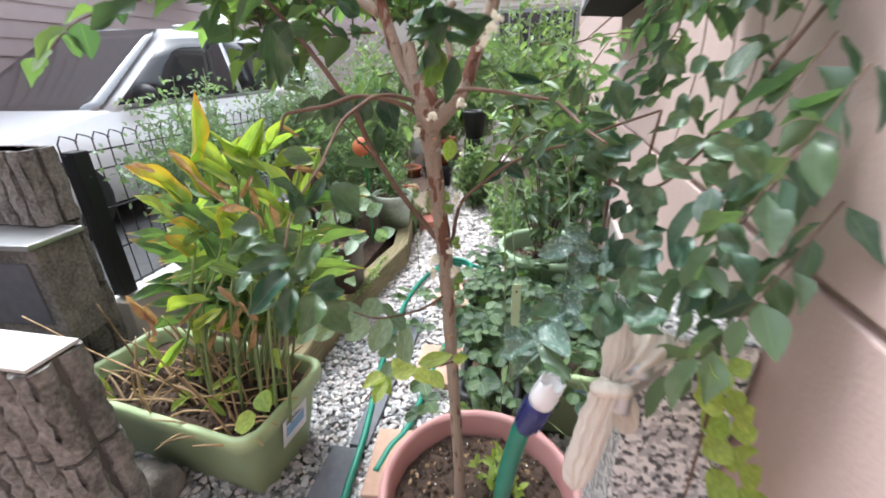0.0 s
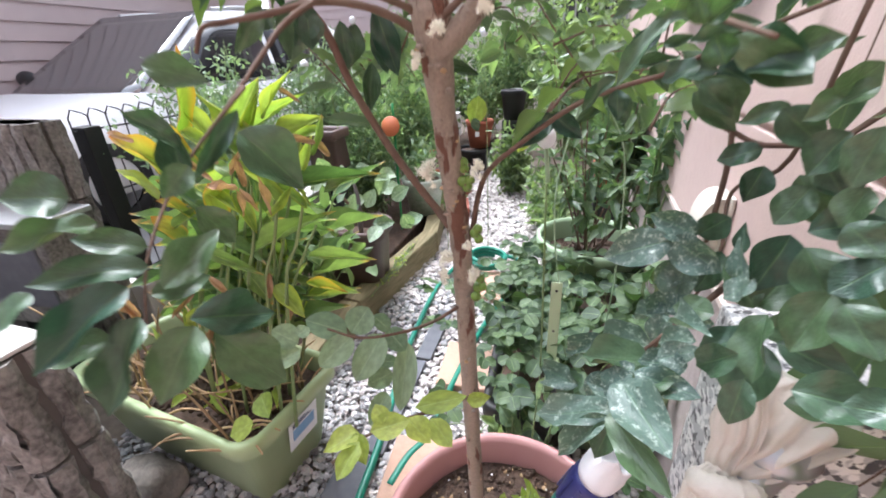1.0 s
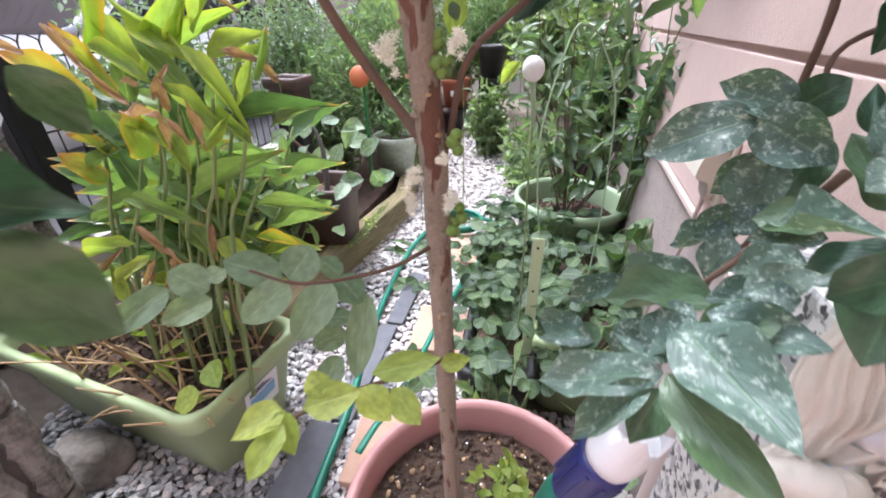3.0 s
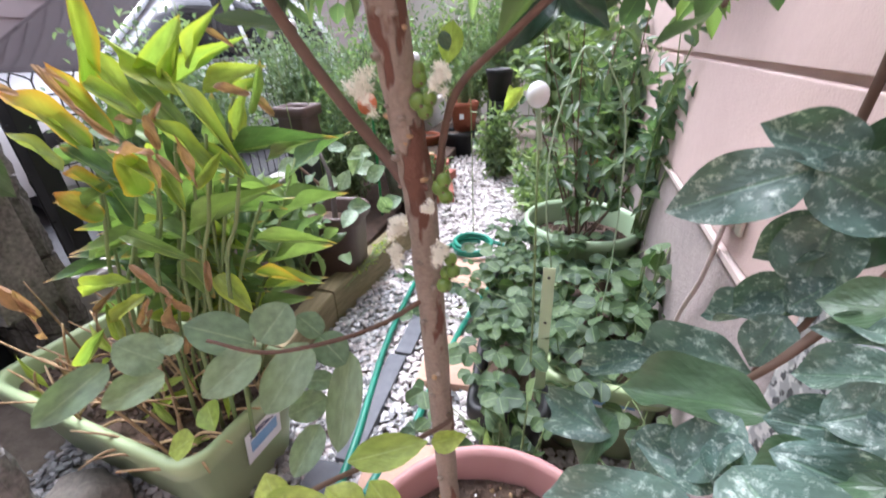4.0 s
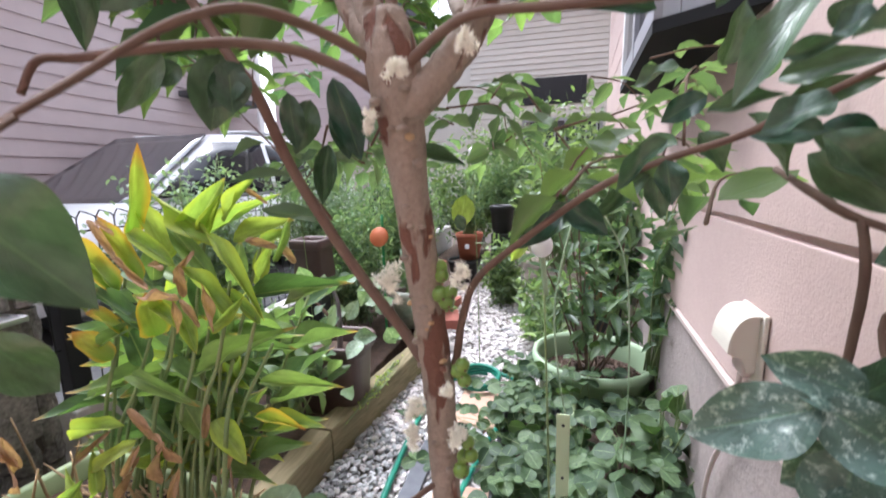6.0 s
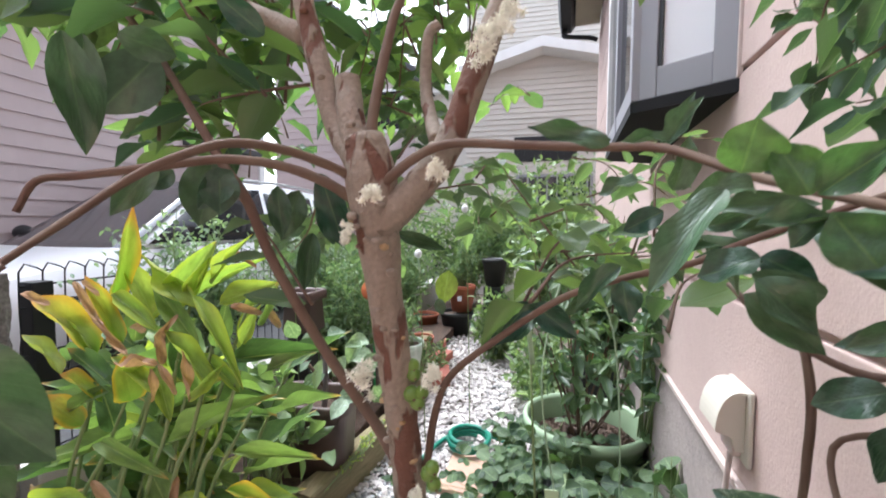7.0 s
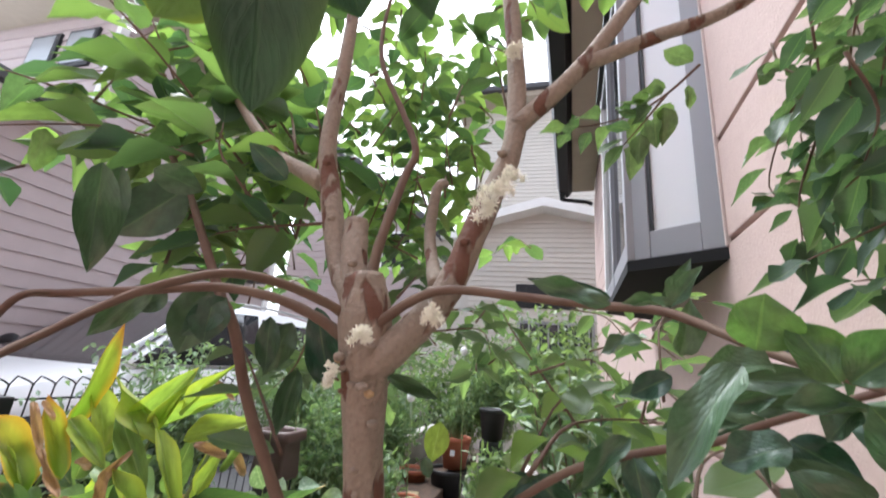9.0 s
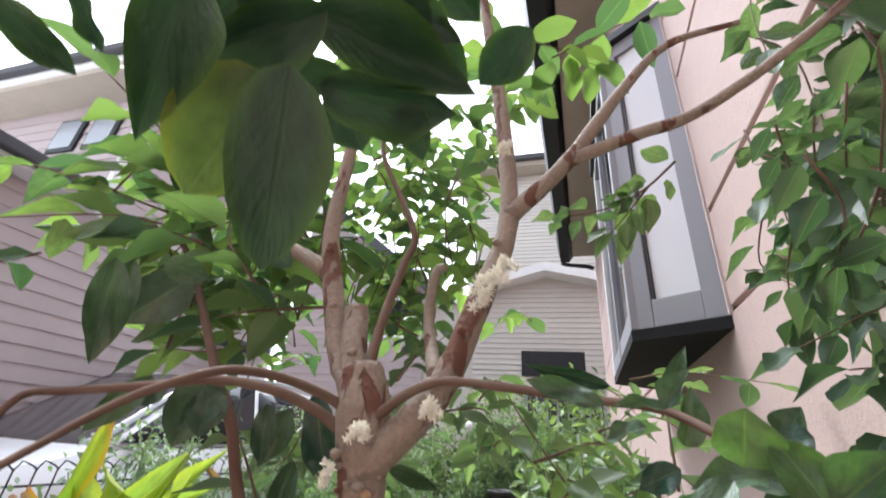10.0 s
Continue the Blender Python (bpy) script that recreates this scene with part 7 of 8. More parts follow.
blade("brown", (-0.366, 0.650, 0.790), (-0.362, 0.650, 0.753), 0.010, (0.7, -0.7, 0.2))
blade("brown", (-0.595, 0.660, 0.822), (-0.556, 0.660, 0.811), 0.010, (0.2, -0.7, 0.6))
blade("brown", (-0.492, 0.660, 0.589), (-0.455, 0.660, 0.551), 0.011, (0.5, -0.4, 0.7))
blade("brown", (-0.452, 0.660, 0.560), (-0.422, 0.660, 0.514), 0.009, (0.4, -0.9, 0.3))
blade("brown", (-0.482, 0.660, 0.538), (-0.515, 0.660, 0.489), 0.009, (0.4, -0.9, -0.2))
blade("brown", (-0.348, 0.660, 0.768), (-0.343, 0.660, 0.707), 0.007, (1.0, -0.2, 0.0))
blade("brown", (-0.313, 0.700, 0.814), (-0.276, 0.700, 0.807), 0.010, (0.1, -0.9, 0.4))
blade("brown", (-0.607, 0.660, 0.489), (-0.548, 0.660, 0.538), 0.008, (0.2, -1.0, -0.0))
cane((-0.536, 0.700, 0.707), (-0.559, 0.700, 0.637), (-0.603, 0.700, 0.505))
cane((-0.483, 0.700, 0.677), (-0.525, 0.700, 0.594), (-0.583, 0.700, 0.487))
cane((-0.434, 0.700, 0.720), (-0.456, 0.700, 0.645), (-0.509, 0.700, 0.518))
cane((-0.397, 0.700, 0.737), (-0.419, 0.700, 0.640), (-0.459, 0.700, 0.525))
cane((-0.343, 0.700, 0.760), (-0.375, 0.700, 0.652), (-0.418, 0.700, 0.541))
cane((-0.303, 0.700, 0.733), (-0.335, 0.700, 0.647), (-0.375, 0.700, 0.556))
blade("light", (-0.425, 0.700, 0.774), (-0.513, 0.700, 0.829), 0.022, (0.4, -0.7, 0.6))
blade("green", (-0.382, 0.720, 0.749), (-0.463, 0.720, 0.842), 0.025, (0.5, -0.7, 0.4))
blade("light", (-0.383, 0.740, 0.795), (-0.490, 0.740, 0.869), 0.021, (0.1, -1.0, 0.2))
blade("light", (-0.341, 0.690, 0.713), (-0.402, 0.690, 0.785), 0.023, (0.7, -0.3, 0.6))
blade("light", (-0.315, 0.720, 0.761), (-0.292, 0.720, 0.809), 0.015, (0.3, -0.9, -0.1))
blade("green", (-0.487, 0.700, 0.678), (-0.587, 0.700, 0.749), 0.025, (0.5, -0.4, 0.7))
blade("light", (-0.412, 0.690, 0.693), (-0.497, 0.690, 0.745), 0.020, (0.5, -0.5, 0.7))
blade("light", (-0.362, 0.680, 0.704), (-0.310, 0.680, 0.743), 0.015, (0.5, -0.8, -0.3))
blade("light", (-0.397, 0.760, 0.827), (-0.343, 0.760, 0.901), 0.011, (-0.1, -0.9, 0.4))
blade("light", (-0.427, 0.750, 0.800), (-0.395, 0.750, 0.869), 0.013, (0.3, -1.0, 0.0))
blade("green", (-0.297, 0.740, 0.718), (-0.241, 0.740, 0.756), 0.013, (-0.3, -0.8, 0.5))
blade("yellow", (-0.511, 0.690, 0.674), (-0.589, 0.690, 0.717), 0.019, (0.5, -0.4, 0.8))
blade("green", (-0.501, 0.730, 0.739), (-0.583, 0.730, 0.779), 0.022, (0.1, -0.8, 0.5))
blade("light", (-0.304, 0.700, 0.706), (-0.362, 0.700, 0.757), 0.016, (0.5, -0.6, 0.6))
blade("green", (-0.495, 0.760, 0.791), (-0.554, 0.760, 0.840), 0.019, (0.4, -0.8, 0.5))
blade("light", (-0.568, 0.680, 0.710), (-0.630, 0.680, 0.768), 0.022, (0.7, -0.0, 0.7))
blade("green", (-0.324, 0.760, 0.774), (-0.292, 0.760, 0.836), 0.012, (0.7, -0.7, -0.2))
blade("light", (-0.561, 0.720, 0.727), (-0.624, 0.720, 0.791), 0.019, (0.7, -0.3, 0.7))
blade("light", (-0.399, 0.730, 0.814), (-0.282, 0.680, 0.732), 0.017, (0.4, -0.5, 0.8))
blade("green", (-0.367, 0.760, 0.721), (-0.220, 0.760, 0.756), 0.025, (-0.1, -0.9, 0.5))
blade("green", (-0.435, 0.720, 0.611), (-0.287, 0.720, 0.702), 0.024, (-0.2, -0.8, 0.5))
blade("green", (-0.349, 0.740, 0.601), (-0.230, 0.750, 0.611), 0.018, (0.0, -0.7, 0.7))
blade("green", (-0.530, 0.700, 0.612), (-0.412, 0.680, 0.598), 0.022, (0.1, -0.7, 0.7))
blade("light", (-0.415, 0.720, 0.546), (-0.350, 0.700, 0.504), 0.033, (0.4, -0.5, 0.8))
blade("light", (-0.543, 0.690, 0.536), (-0.659, 0.670, 0.517), 0.024, (0.0, -0.6, 0.8))
blade("green", (-0.532, 0.720, 0.617), (-0.538, 0.710, 0.695), 0.034, (0.9, -0.4, 0.1))
blade("green", (-0.428, 0.760, 0.735), (-0.404, 0.740, 0.658), 0.028, (0.6, -0.7, 0.4))
blade("light", (-0.394, 0.770, 0.800), (-0.308, 0.780, 0.833), 0.028, (0.1, -0.9, 0.4))
blade("light", (-0.441, 0.780, 0.807), (-0.341, 0.790, 0.868), 0.016, (0.1, -1.0, 0.2))
blade("light", (-0.355, 0.780, 0.790), (-0.355, 0.760, 0.729), 0.022, (0.7, -0.7, 0.3))
blade("yellow", (-0.372, 0.750, 0.538), (-0.289, 0.750, 0.535), 0.017, (0.1, -0.5, 0.9))
blade("green", (-0.551, 0.740, 0.704), (-0.710, 0.740, 0.733), 0.025, (0.2, -0.5, 0.8))
blade("green", (-0.453, 0.760, 0.758), (-0.434, 0.740, 0.687), 0.029, (0.5, -0.8, 0.4))
blade("green", (-0.470, 0.720, 0.567), (-0.410, 0.700, 0.525), 0.033, (0.4, -0.4, 0.8))
blade("green", (-0.528, 0.750, 0.740), (-0.513, 0.750, 0.813), 0.031, (0.7, -0.7, -0.1))
blade("green", (-0.431, 0.800, 0.724), (-0.408, 0.800, 0.789), 0.032, (0.7, -0.7, -0.2))
blade("light", (-0.431, 0.700, 0.725), (-0.389, 0.680, 0.672), 0.024, (0.5, -0.5, 0.6))
blade("green", (-0.534, 0.700, 0.697), (-0.467, 0.700, 0.690), 0.018, (0.1, -0.6, 0.8))
blade("green", (-0.521, 0.780, 0.614), (-0.402, 0.780, 0.687), 0.028, (-0.2, -0.8, 0.5))
blade("green", (-0.526, 0.740, 0.611), (-0.424, 0.720, 0.601), 0.023, (0.1, -0.2, 1.0))
blade("light", (-0.537, 0.780, 0.768), (-0.468, 0.780, 0.845), 0.028, (0.5, -0.9, -0.1))
blade("green", (-0.440, 0.800, 0.612), (-0.339, 0.800, 0.638), 0.023, (-0.1, -0.6, 0.8))
blade("green", (-0.658, 0.720, 0.548), (-0.569, 0.720, 0.587), 0.022, (-0.1, -0.8, 0.7))
blade("light", (-0.321, 0.800, 0.805), (-0.380, 0.790, 0.795), 0.024, (0.1, -0.8, 0.6))
blade("green", (-0.556, 0.720, 0.538), (-0.474, 0.700, 0.524), 0.022, (0.1, -0.4, 0.9))
blade("green", (-0.453, 0.760, 0.578), (-0.490, 0.750, 0.619), 0.024, (0.7, -0.5, 0.5))
blade("light", (-0.597, 0.660, 0.465), (-0.675, 0.640, 0.375), 0.022, (0.4, -0.9, 0.1))
blade("light", (-0.577, 0.660, 0.446), (-0.570, 0.660, 0.511), 0.019, (0.9, -0.5, 0.0))
blade("green", (-0.514, 0.790, 0.724), (-0.554, 0.780, 0.760), 0.027, (0.6, -0.5, 0.6))
blade("green", (-0.467, 0.800, 0.766), (-0.525, 0.790, 0.724), 0.027, (0.2, -1.0, 0.1))
blade("green", (-0.417, 0.820, 0.674), (-0.463, 0.800, 0.696), 0.026, (0.6, -0.5, 0.7))
blade("light", (-0.511, 0.680, 0.527), (-0.574, 0.660, 0.480), 0.021, (0.1, -0.9, 0.4))
blade("brown", (-0.421, 0.690, 0.757), (-0.392, 0.690, 0.795), 0.009, (0.3, -1.0, -0.1))
blade("brown", (-0.398, 0.675, 0.741), (-0.448, 0.665, 0.751), 0.011, (0.3, -0.7, 0.6))
blade("brown", (-0.398, 0.675, 0.741), (-0.368, 0.670, 0.706), 0.008, (0.7, -0.5, 0.6))
blade("brown", (-0.529, 0.705, 0.813), (-0.555, 0.700, 0.837), 0.007, (0.7, -0.6, 0.4))
blade("brown", (-0.447, 0.700, 0.770), (-0.472, 0.700, 0.781), 0.010, (0.4, -0.5, 0.8))
blade("brown", (-0.380, 0.780, 0.875), (-0.338, 0.780, 0.849), 0.007, (0.3, -0.8, 0.4))
blade("brown", (-0.319, 0.770, 0.798), (-0.296, 0.770, 0.769), 0.011, (0.5, -0.8, 0.4))
blade("brown", (-0.539, 0.700, 0.483), (-0.574, 0.690, 0.411), 0.008, (0.1, -1.0, 0.2))
blade("brown", (-0.403, 0.700, 0.585), (-0.405, 0.690, 0.534), 0.010, (0.7, -0.7, 0.2))
blade("brown", (-0.474, 0.690, 0.525), (-0.517, 0.680, 0.441), 0.007, (-0.1, -0.9, 0.4))
blade("brown", (-0.563, 0.580, 0.550), (-0.590, 0.570, 0.616), 0.014, (0.6, -0.8, 0.1))
blade("brown", (-0.592, 0.580, 0.508), (-0.541, 0.570, 0.585), 0.009, (1.0, 0.0, -0.0))
blade("brown", (-0.380, 0.720, 0.518), (-0.409, 0.710, 0.458), 0.009, (0.5, -0.9, 0.0))
blade("brown", (-0.444, 0.680, 0.496), (-0.473, 0.670, 0.412), 0.011, (0.7, -0.7, 0.0))
# canes
cane((-0.568, 0.745, 0.766), (-0.616, 0.745, 0.622), (-0.663, 0.745, 0.452), (-0.751, 0.770, 0.298))
cane((-0.545, 0.745, 0.655), (-0.587, 0.745, 0.563), (-0.704, 0.770, 0.336))
cane((-0.417, 0.745, 0.812), (-0.469, 0.745, 0.650), (-0.603, 0.770, 0.353))
cane((-0.385, 0.745, 0.738), (-0.421, 0.745, 0.608), (-0.479, 0.770, 0.362))
cane((-0.432, 0.745, 0.670), (-0.494, 0.745, 0.487), (-0.585, 0.770, 0.329))
cane((-0.447, 0.745, 0.805), (-0.506, 0.745, 0.648), (-0.669, 0.770, 0.342))
cane((-0.330, 0.745, 0.797), (-0.392, 0.745, 0.638), (-0.507, 0.770, 0.370))
cane((-0.325, 0.745, 0.660), (-0.393, 0.745, 0.542), (-0.469, 0.770, 0.377))
cane((-0.415, 0.745, 0.737), (-0.457, 0.745, 0.576), (-0.538, 0.770, 0.351))
v, f = join_data(g_stems)
tagged(mesh_object("shoot_growth", v, f, M_STEM, ginger, True), kind="stuff")
g_green.pieces("leaf", ginger, 200)
g_light.pieces("leaf", ginger, 60)
g_yellow.pieces("leaf", ginger, 40)
g_brown.pieces("leaf", ginger, 60)
# smaller round leaves low in the front of the trough
low = Foliage(LEAVES, L_LIME, 47)
for k in range(16):
    b = PL @ Vector((rng_g.uniform(-0.26, 0.27), rng_g.uniform(-0.13, 0.02), 0.205))
    d = Vector((rng_g.normal() * 0.8, rng_g.normal() * 0.6 - 0.3, rng_g.uniform(0.2, 1.0))).normalized()
    b = b + Vector((0, 0, rng_g.uniform(0.0, 0.05)))
    low.add(b, b + d * rng_g.uniform(0.05, 0.10), rng_g.uniform(0.013, 0.02), (0, -0.5, 1))
for k in range(3):
    b = Vector((-0.46 + rng_g.normal() * 0.05, 0.66 + rng_g.normal() * 0.03, 0.33 + rng_g.uniform(-0.04, 0.05)))
    d = Vector((rng_g.normal(), rng_g.normal() * 0.5 - 0.5, rng_g.normal() * 0.5)).normalized()
    low.add(b, b + d * 0.06, 0.045, (0, -0.7, 1))
low.pieces("small_leaf", ginger, 60)
dry = []
for k in range(84):
    b = PL @ Vector((rng_g.uniform(-0.27, 0.27), rng_g.uniform(-0.13, 0.13), 0.212))
    a = rng_g.uniform(0, 6.28)
    up = rng_g.uniform(0.0, 0.10) if k % 3 else rng_g.uniform(0.1, 0.45)
    e = b + Vector((math.cos(a) * 0.15, math.sin(a) * 0.08, up)) * rng_g.uniform(0.5, 1.1)
    if k % 3 == 0:
        e = b + Vector((rng_g.normal() * 0.04, rng_g.normal() * 0.03, rng_g.uniform(0.08, 0.26)))
    c = (b + e) / 2 + Vector((0, 0, rng_g.uniform(0, 0.02)))
    dry.append(tube_data([(*b, 0.0030), (*c, 0.0026), (*e, 0.0016)], 5, 3))
v, f = join_data(dry)
tagged(mesh_object("dry_stalk_litter", v, f, M_DRY, ginger_box, True), "broken straw-coloured stalks", kind="stuff")
for k, (a, b) in enumerate(((-0.18, -0.06), (0.0, -0.05), (0.18, -0.05), (0.05, 0.06))):
    c = PL @ Vector((a, b, 0.0))
    crumbs("soil_crumb_layer", ginger_box, c.x, c.y, 0.205, 0.09, 0.06, 130, M_SOIL, 50 + k, 0.005)
tube("long_stalk", [(-0.95, 0.62, 0.50, 0.0016), (-0.80, 0.66, 0.36, 0.002), (-0.62, 0.70, 0.25, 0.002), (-0.50, 0.72, 0.235, 0.002)], M_DRY, ginger_box, 5)
tube("long_stalk", [(-1.02, 0.58, 0.27, 0.0018), (-0.85, 0.63, 0.275, 0.002), (-0.65, 0.69, 0.26, 0.002), (-0.45, 0.78, 0.26, 0.002)], M_DRY, ginger_box, 5)


def bushy(name, label, category, centre, size, count, leaf, width, fol_mat, seed, templates=SMALL, base=None, stems=14, up=0.3, parts=0):
    """A plant whose leaves sit on many thin shoots from one base."""
    t = thing(name, label, category)
    rng = np.random.default_rng(seed)
    fol = Foliage(templates, fol_mat, seed)
    base = np.array(base if base is not None else (centre[0], centre[1], centre[2] - size[2]))
    shoots = []
    per = max(2, count // stems)
    for s in range(stems):
        q = rng.normal(size=3)
        q = q / np.linalg.norm(q) * rng.random() ** 0.35
        q[2] = abs(q[2]) * 1.4 - 0.4
        e = np.array(centre) + q * np.array(size)
        b = base + rng.normal(size=3) * np.array((size[0] * 0.16, size[1] * 0.16, 0))
        c = (b + e) / 2 + np.array((0, 0, size[2] * 0.2)) + rng.normal(size=3) * 0.12 * np.array(size)
        shoots.append(tube_data([(*b, 0.003), (*c, 0.0022), (*e, 0.001)], 4, 4))
        path = smooth_path([(*b, 1), (*c, 1), (*e, 1)], 8)
        for k in range(per):
            p = path[int(rng.uniform(0.25, 1.0) * (len(path) - 1))][:3] + rng.normal(size=3) * 0.1 * np.array(size)
            d = rand_dir(rng, up)
            ln = leaf * rng.uniform(0.6, 1.25)
            fol.add(p, p + d * ln, width * rng.uniform(0.7, 1.2), np.array((0, -0.3, 1.0)) + rng.normal(size=3) * 0.5)
    v, f = join_data(shoots)
    tagged(mesh_object("shoot_growth", v, f, M_STEM, t, True), kind="stuff")
    if parts:
        fol.pieces("leaf", t, parts)
    else:
        fol.joined("leaves", t)
    return t


# strawberries in two troughs beside the path
sb = thing("planter", "green plastic trough planter with a paper label", "planter")
SM = Matrix.Translation((0.225, 1.22, 0)) @ Matrix.Rotation(radians(86), 4, "Z")
trough(sb, SM, 0.58, 0.26, 0.24, 0.04, M_GREENPLASTIC, 0.20)
sticker(sb, Matrix.Translation((0.22, 0.946, 0.19)) @ Matrix.Rotation(radians(-9), 4, "X"), 0.12, 0.05)
sb2 = thing("planter", "black plastic trough planter almost hidden by strawberry leaves", "planter")
SM2 = Matrix.Translation((0.008, 1.21, 0)) @ Matrix.Rotation(radians(92), 4, "Z")
trough(sb2, SM2, 0.70, 0.17, 0.20, 0.025, M_BLACKPLASTIC, 0.165, 0.03)


def strawberry(label, m, l, w, z, count, seed):
    t = thing("strawberry_plant", label, "plant", "strawberry plants in the troughs")
    rng = np.random.default_rng(seed)
    fol = Foliage([leaf_template(7, f, c, 0.9, 0.54, wv, 4, 0.46) for f, c, wv in ((0.2, 0.3, 0.12), (0.32, 0.35, 0.16), (0.14, 0.15, 0.14))], L_STRAW, seed)
    stems = []
    for _ in range(count):
        b = np.array(m @ Vector((rng.uniform(-l / 2, l / 2), rng.uniform(-w / 2, w / 2), z)))
        o = np.array((rng.normal() * 0.055, rng.normal() * 0.05, rng.uniform(0.02, 0.14)))
        if rng.random() < 0.25:
            o[2] = rng.uniform(-0.06, 0.06)
            o[:2] *= 2.1
        e = b + o
        stems.append(tube_data([(*b, 0.0012), (*((b + e) / 2 + (0, 0, 0.015)), 0.0011), (*e, 0.0009)], 4, 2))
        a = rng.uniform(0, 6.28)
        tilt = np.array((0, -0.35, 1.0)) + rng.normal(size=3) * 0.35
        for k in (-1, 0, 1):
            d = np.array((math.cos(a + k * 1.35), math.sin(a + k * 1.35), rng.uniform(-0.35, 0.15)))
            ln = rng.uniform(0.028, 0.046)
            fol.add(e, e + d * ln, ln * 0.82, tilt)
    v, f = join_data(stems)
    tagged(mesh_object("shoot_growth", v, f, M_STEM, t, True), kind="stuff")
    fol.pieces("leaf", t, 300)


strawberry("dense strawberry plants with crinkled green leaves", SM, 0.60, 0.26, 0.2, 150, 61)
strawberry("strawberry plants spilling over the trough edge", SM2, 0.80, 0.18, 0.165, 150, 62)
# one broad heart-leaved plant by the wall
bushy("broad_leaf_plant", "small plant with broad bright green leaves", "plant", (0.30, 1.16, 0.40), (0.08, 0.06, 0.06), 12, 0.06, 0.055, L_STRAW, 64, LEAVES, (0.27, 1.17, 0.21), 8, 0.2, 12)

blue_pot = potted("potted_shrub", "slender dark-leaved shrub in a pale green round pot", "shrub", (0.185, 1.62, 0.0),
                  [(0.0, 0.01), (0.13, 0.01), (0.135, 0.0), (0.140, 0.02), (0.176, 0.275), (0.186, 0.28), (0.190, 0.295), (0.188, 0.312), (0.178, 0.314), (0.172, 0.30), (0.165, 0.25), (0.16, 0.2)], M_PALEGREEN, 0.235, 0.163)
crumbs("soil_crumb_layer", blue_pot, 0.185, 1.62, 0.236, 0.155, 0.155, 500, M_SOIL, 24, 0.006)
shr = Foliage(SMALL + LEAVES[:3], L_SPRAY, 71)
rng_s = np.random.default_rng(71)
shoots = []
for k in range(13):
    b = np.array((0.185 + rng_s.normal() * 0.04, 1.62 + rng_s.normal() * 0.04, 0.25))
    e = b + np.array((rng_s.normal() * 0.12, rng_s.normal() * 0.09 - 0.03, rng_s.uniform(0.3, 0.75)))
    c = (b + e) / 2 + rng_s.normal(size=3) * 0.02
    shoots.append(tube_data([(*b, 0.0034), (*c, 0.0026), (*e, 0.0012)], 5, 4))
    path = smooth_path([(*b, 1), (*c, 1), (*e, 1)], 12)
    for i in range(20):
        q = path[int(rng_s.uniform(0.3, 1) * (len(path) - 1))][:3]
        d = rand_dir(rng_s, -0.1)
        ln = rng_s.uniform(0.045, 0.085)
        shr.add(q, q + d * ln, ln * 0.36, (0, -0.3, 1))
v, f = join_data(shoots)
tagged(mesh_object("shoot_growth", v, f, M_TWIG, blue_pot, True), kind="stuff")
shr.pieces("leaf", blue_pot, 300)

# pots in and behind the bed
bp = thing("pot_plant", "grey-stemmed plant with white-edged leaves in a brown pot", "plant")
trough(bp, Matrix.Translation((-0.70, 1.50, 0.09)) @ Matrix.Rotation(radians(6), 4, "Z"), 0.30, 0.22, 0.25, 0.03, M_BROWNPLASTIC, 0.20, 0.06, "pot")
tube("stem", [(-0.66, 1.50, 0.30, 0.010), (-0.65, 1.49, 0.38, 0.009), (-0.64, 1.47, 0.47, 0.007), (-0.655, 1.46, 0.54, 0.005)], material("grey_stem", (0.22, 0.19, 0.2), 0.8), bp)
tube("stem", [(-0.65, 1.49, 0.37, 0.007), (-0.70, 1.48, 0.44, 0.006), (-0.76, 1.47, 0.50, 0.005)], M_TWIG, bp)
L_VARIEG = leaf_material("variegated_leaf", (0.12, 0.22, 0.12), (0.3, 0.4, 0.26), 0.5, 0.3, spots=0.5, vein=(0.4, 0.5, 0.35))
vg = Foliage(LEAVES, L_VARIEG, 81)
rng_v = np.random.default_rng(81)
for k in range(16):
    b = np.array((-0.66 + rng_v.uniform(-0.13, 0.19), 1.47 + rng_v.normal() * 0.05, rng_v.uniform(0.33, 0.56)))
    d = rand_dir(rng_v, 0.0)
    vg.add(b, b + d * 0.08, 0.055, (0.2, -1, 0.8))
vg.pieces("leaf", bp, 20)
sq = thing("plant_pot", "empty square brown plastic pot standing in the bed", "pot")
trough(sq, Matrix.Translation((-0.93, 1.80, 0.47)), 0.15, 0.15, 0.17, 0.012, M_BROWNPLASTIC, 0.13, 0.02, "pot")
box("stand", (-0.98, 1.75, 0.0), (-0.88, 1.85, 0.47), M_BLACKPLASTIC, sq, 0.01, label="black upturned pot below")
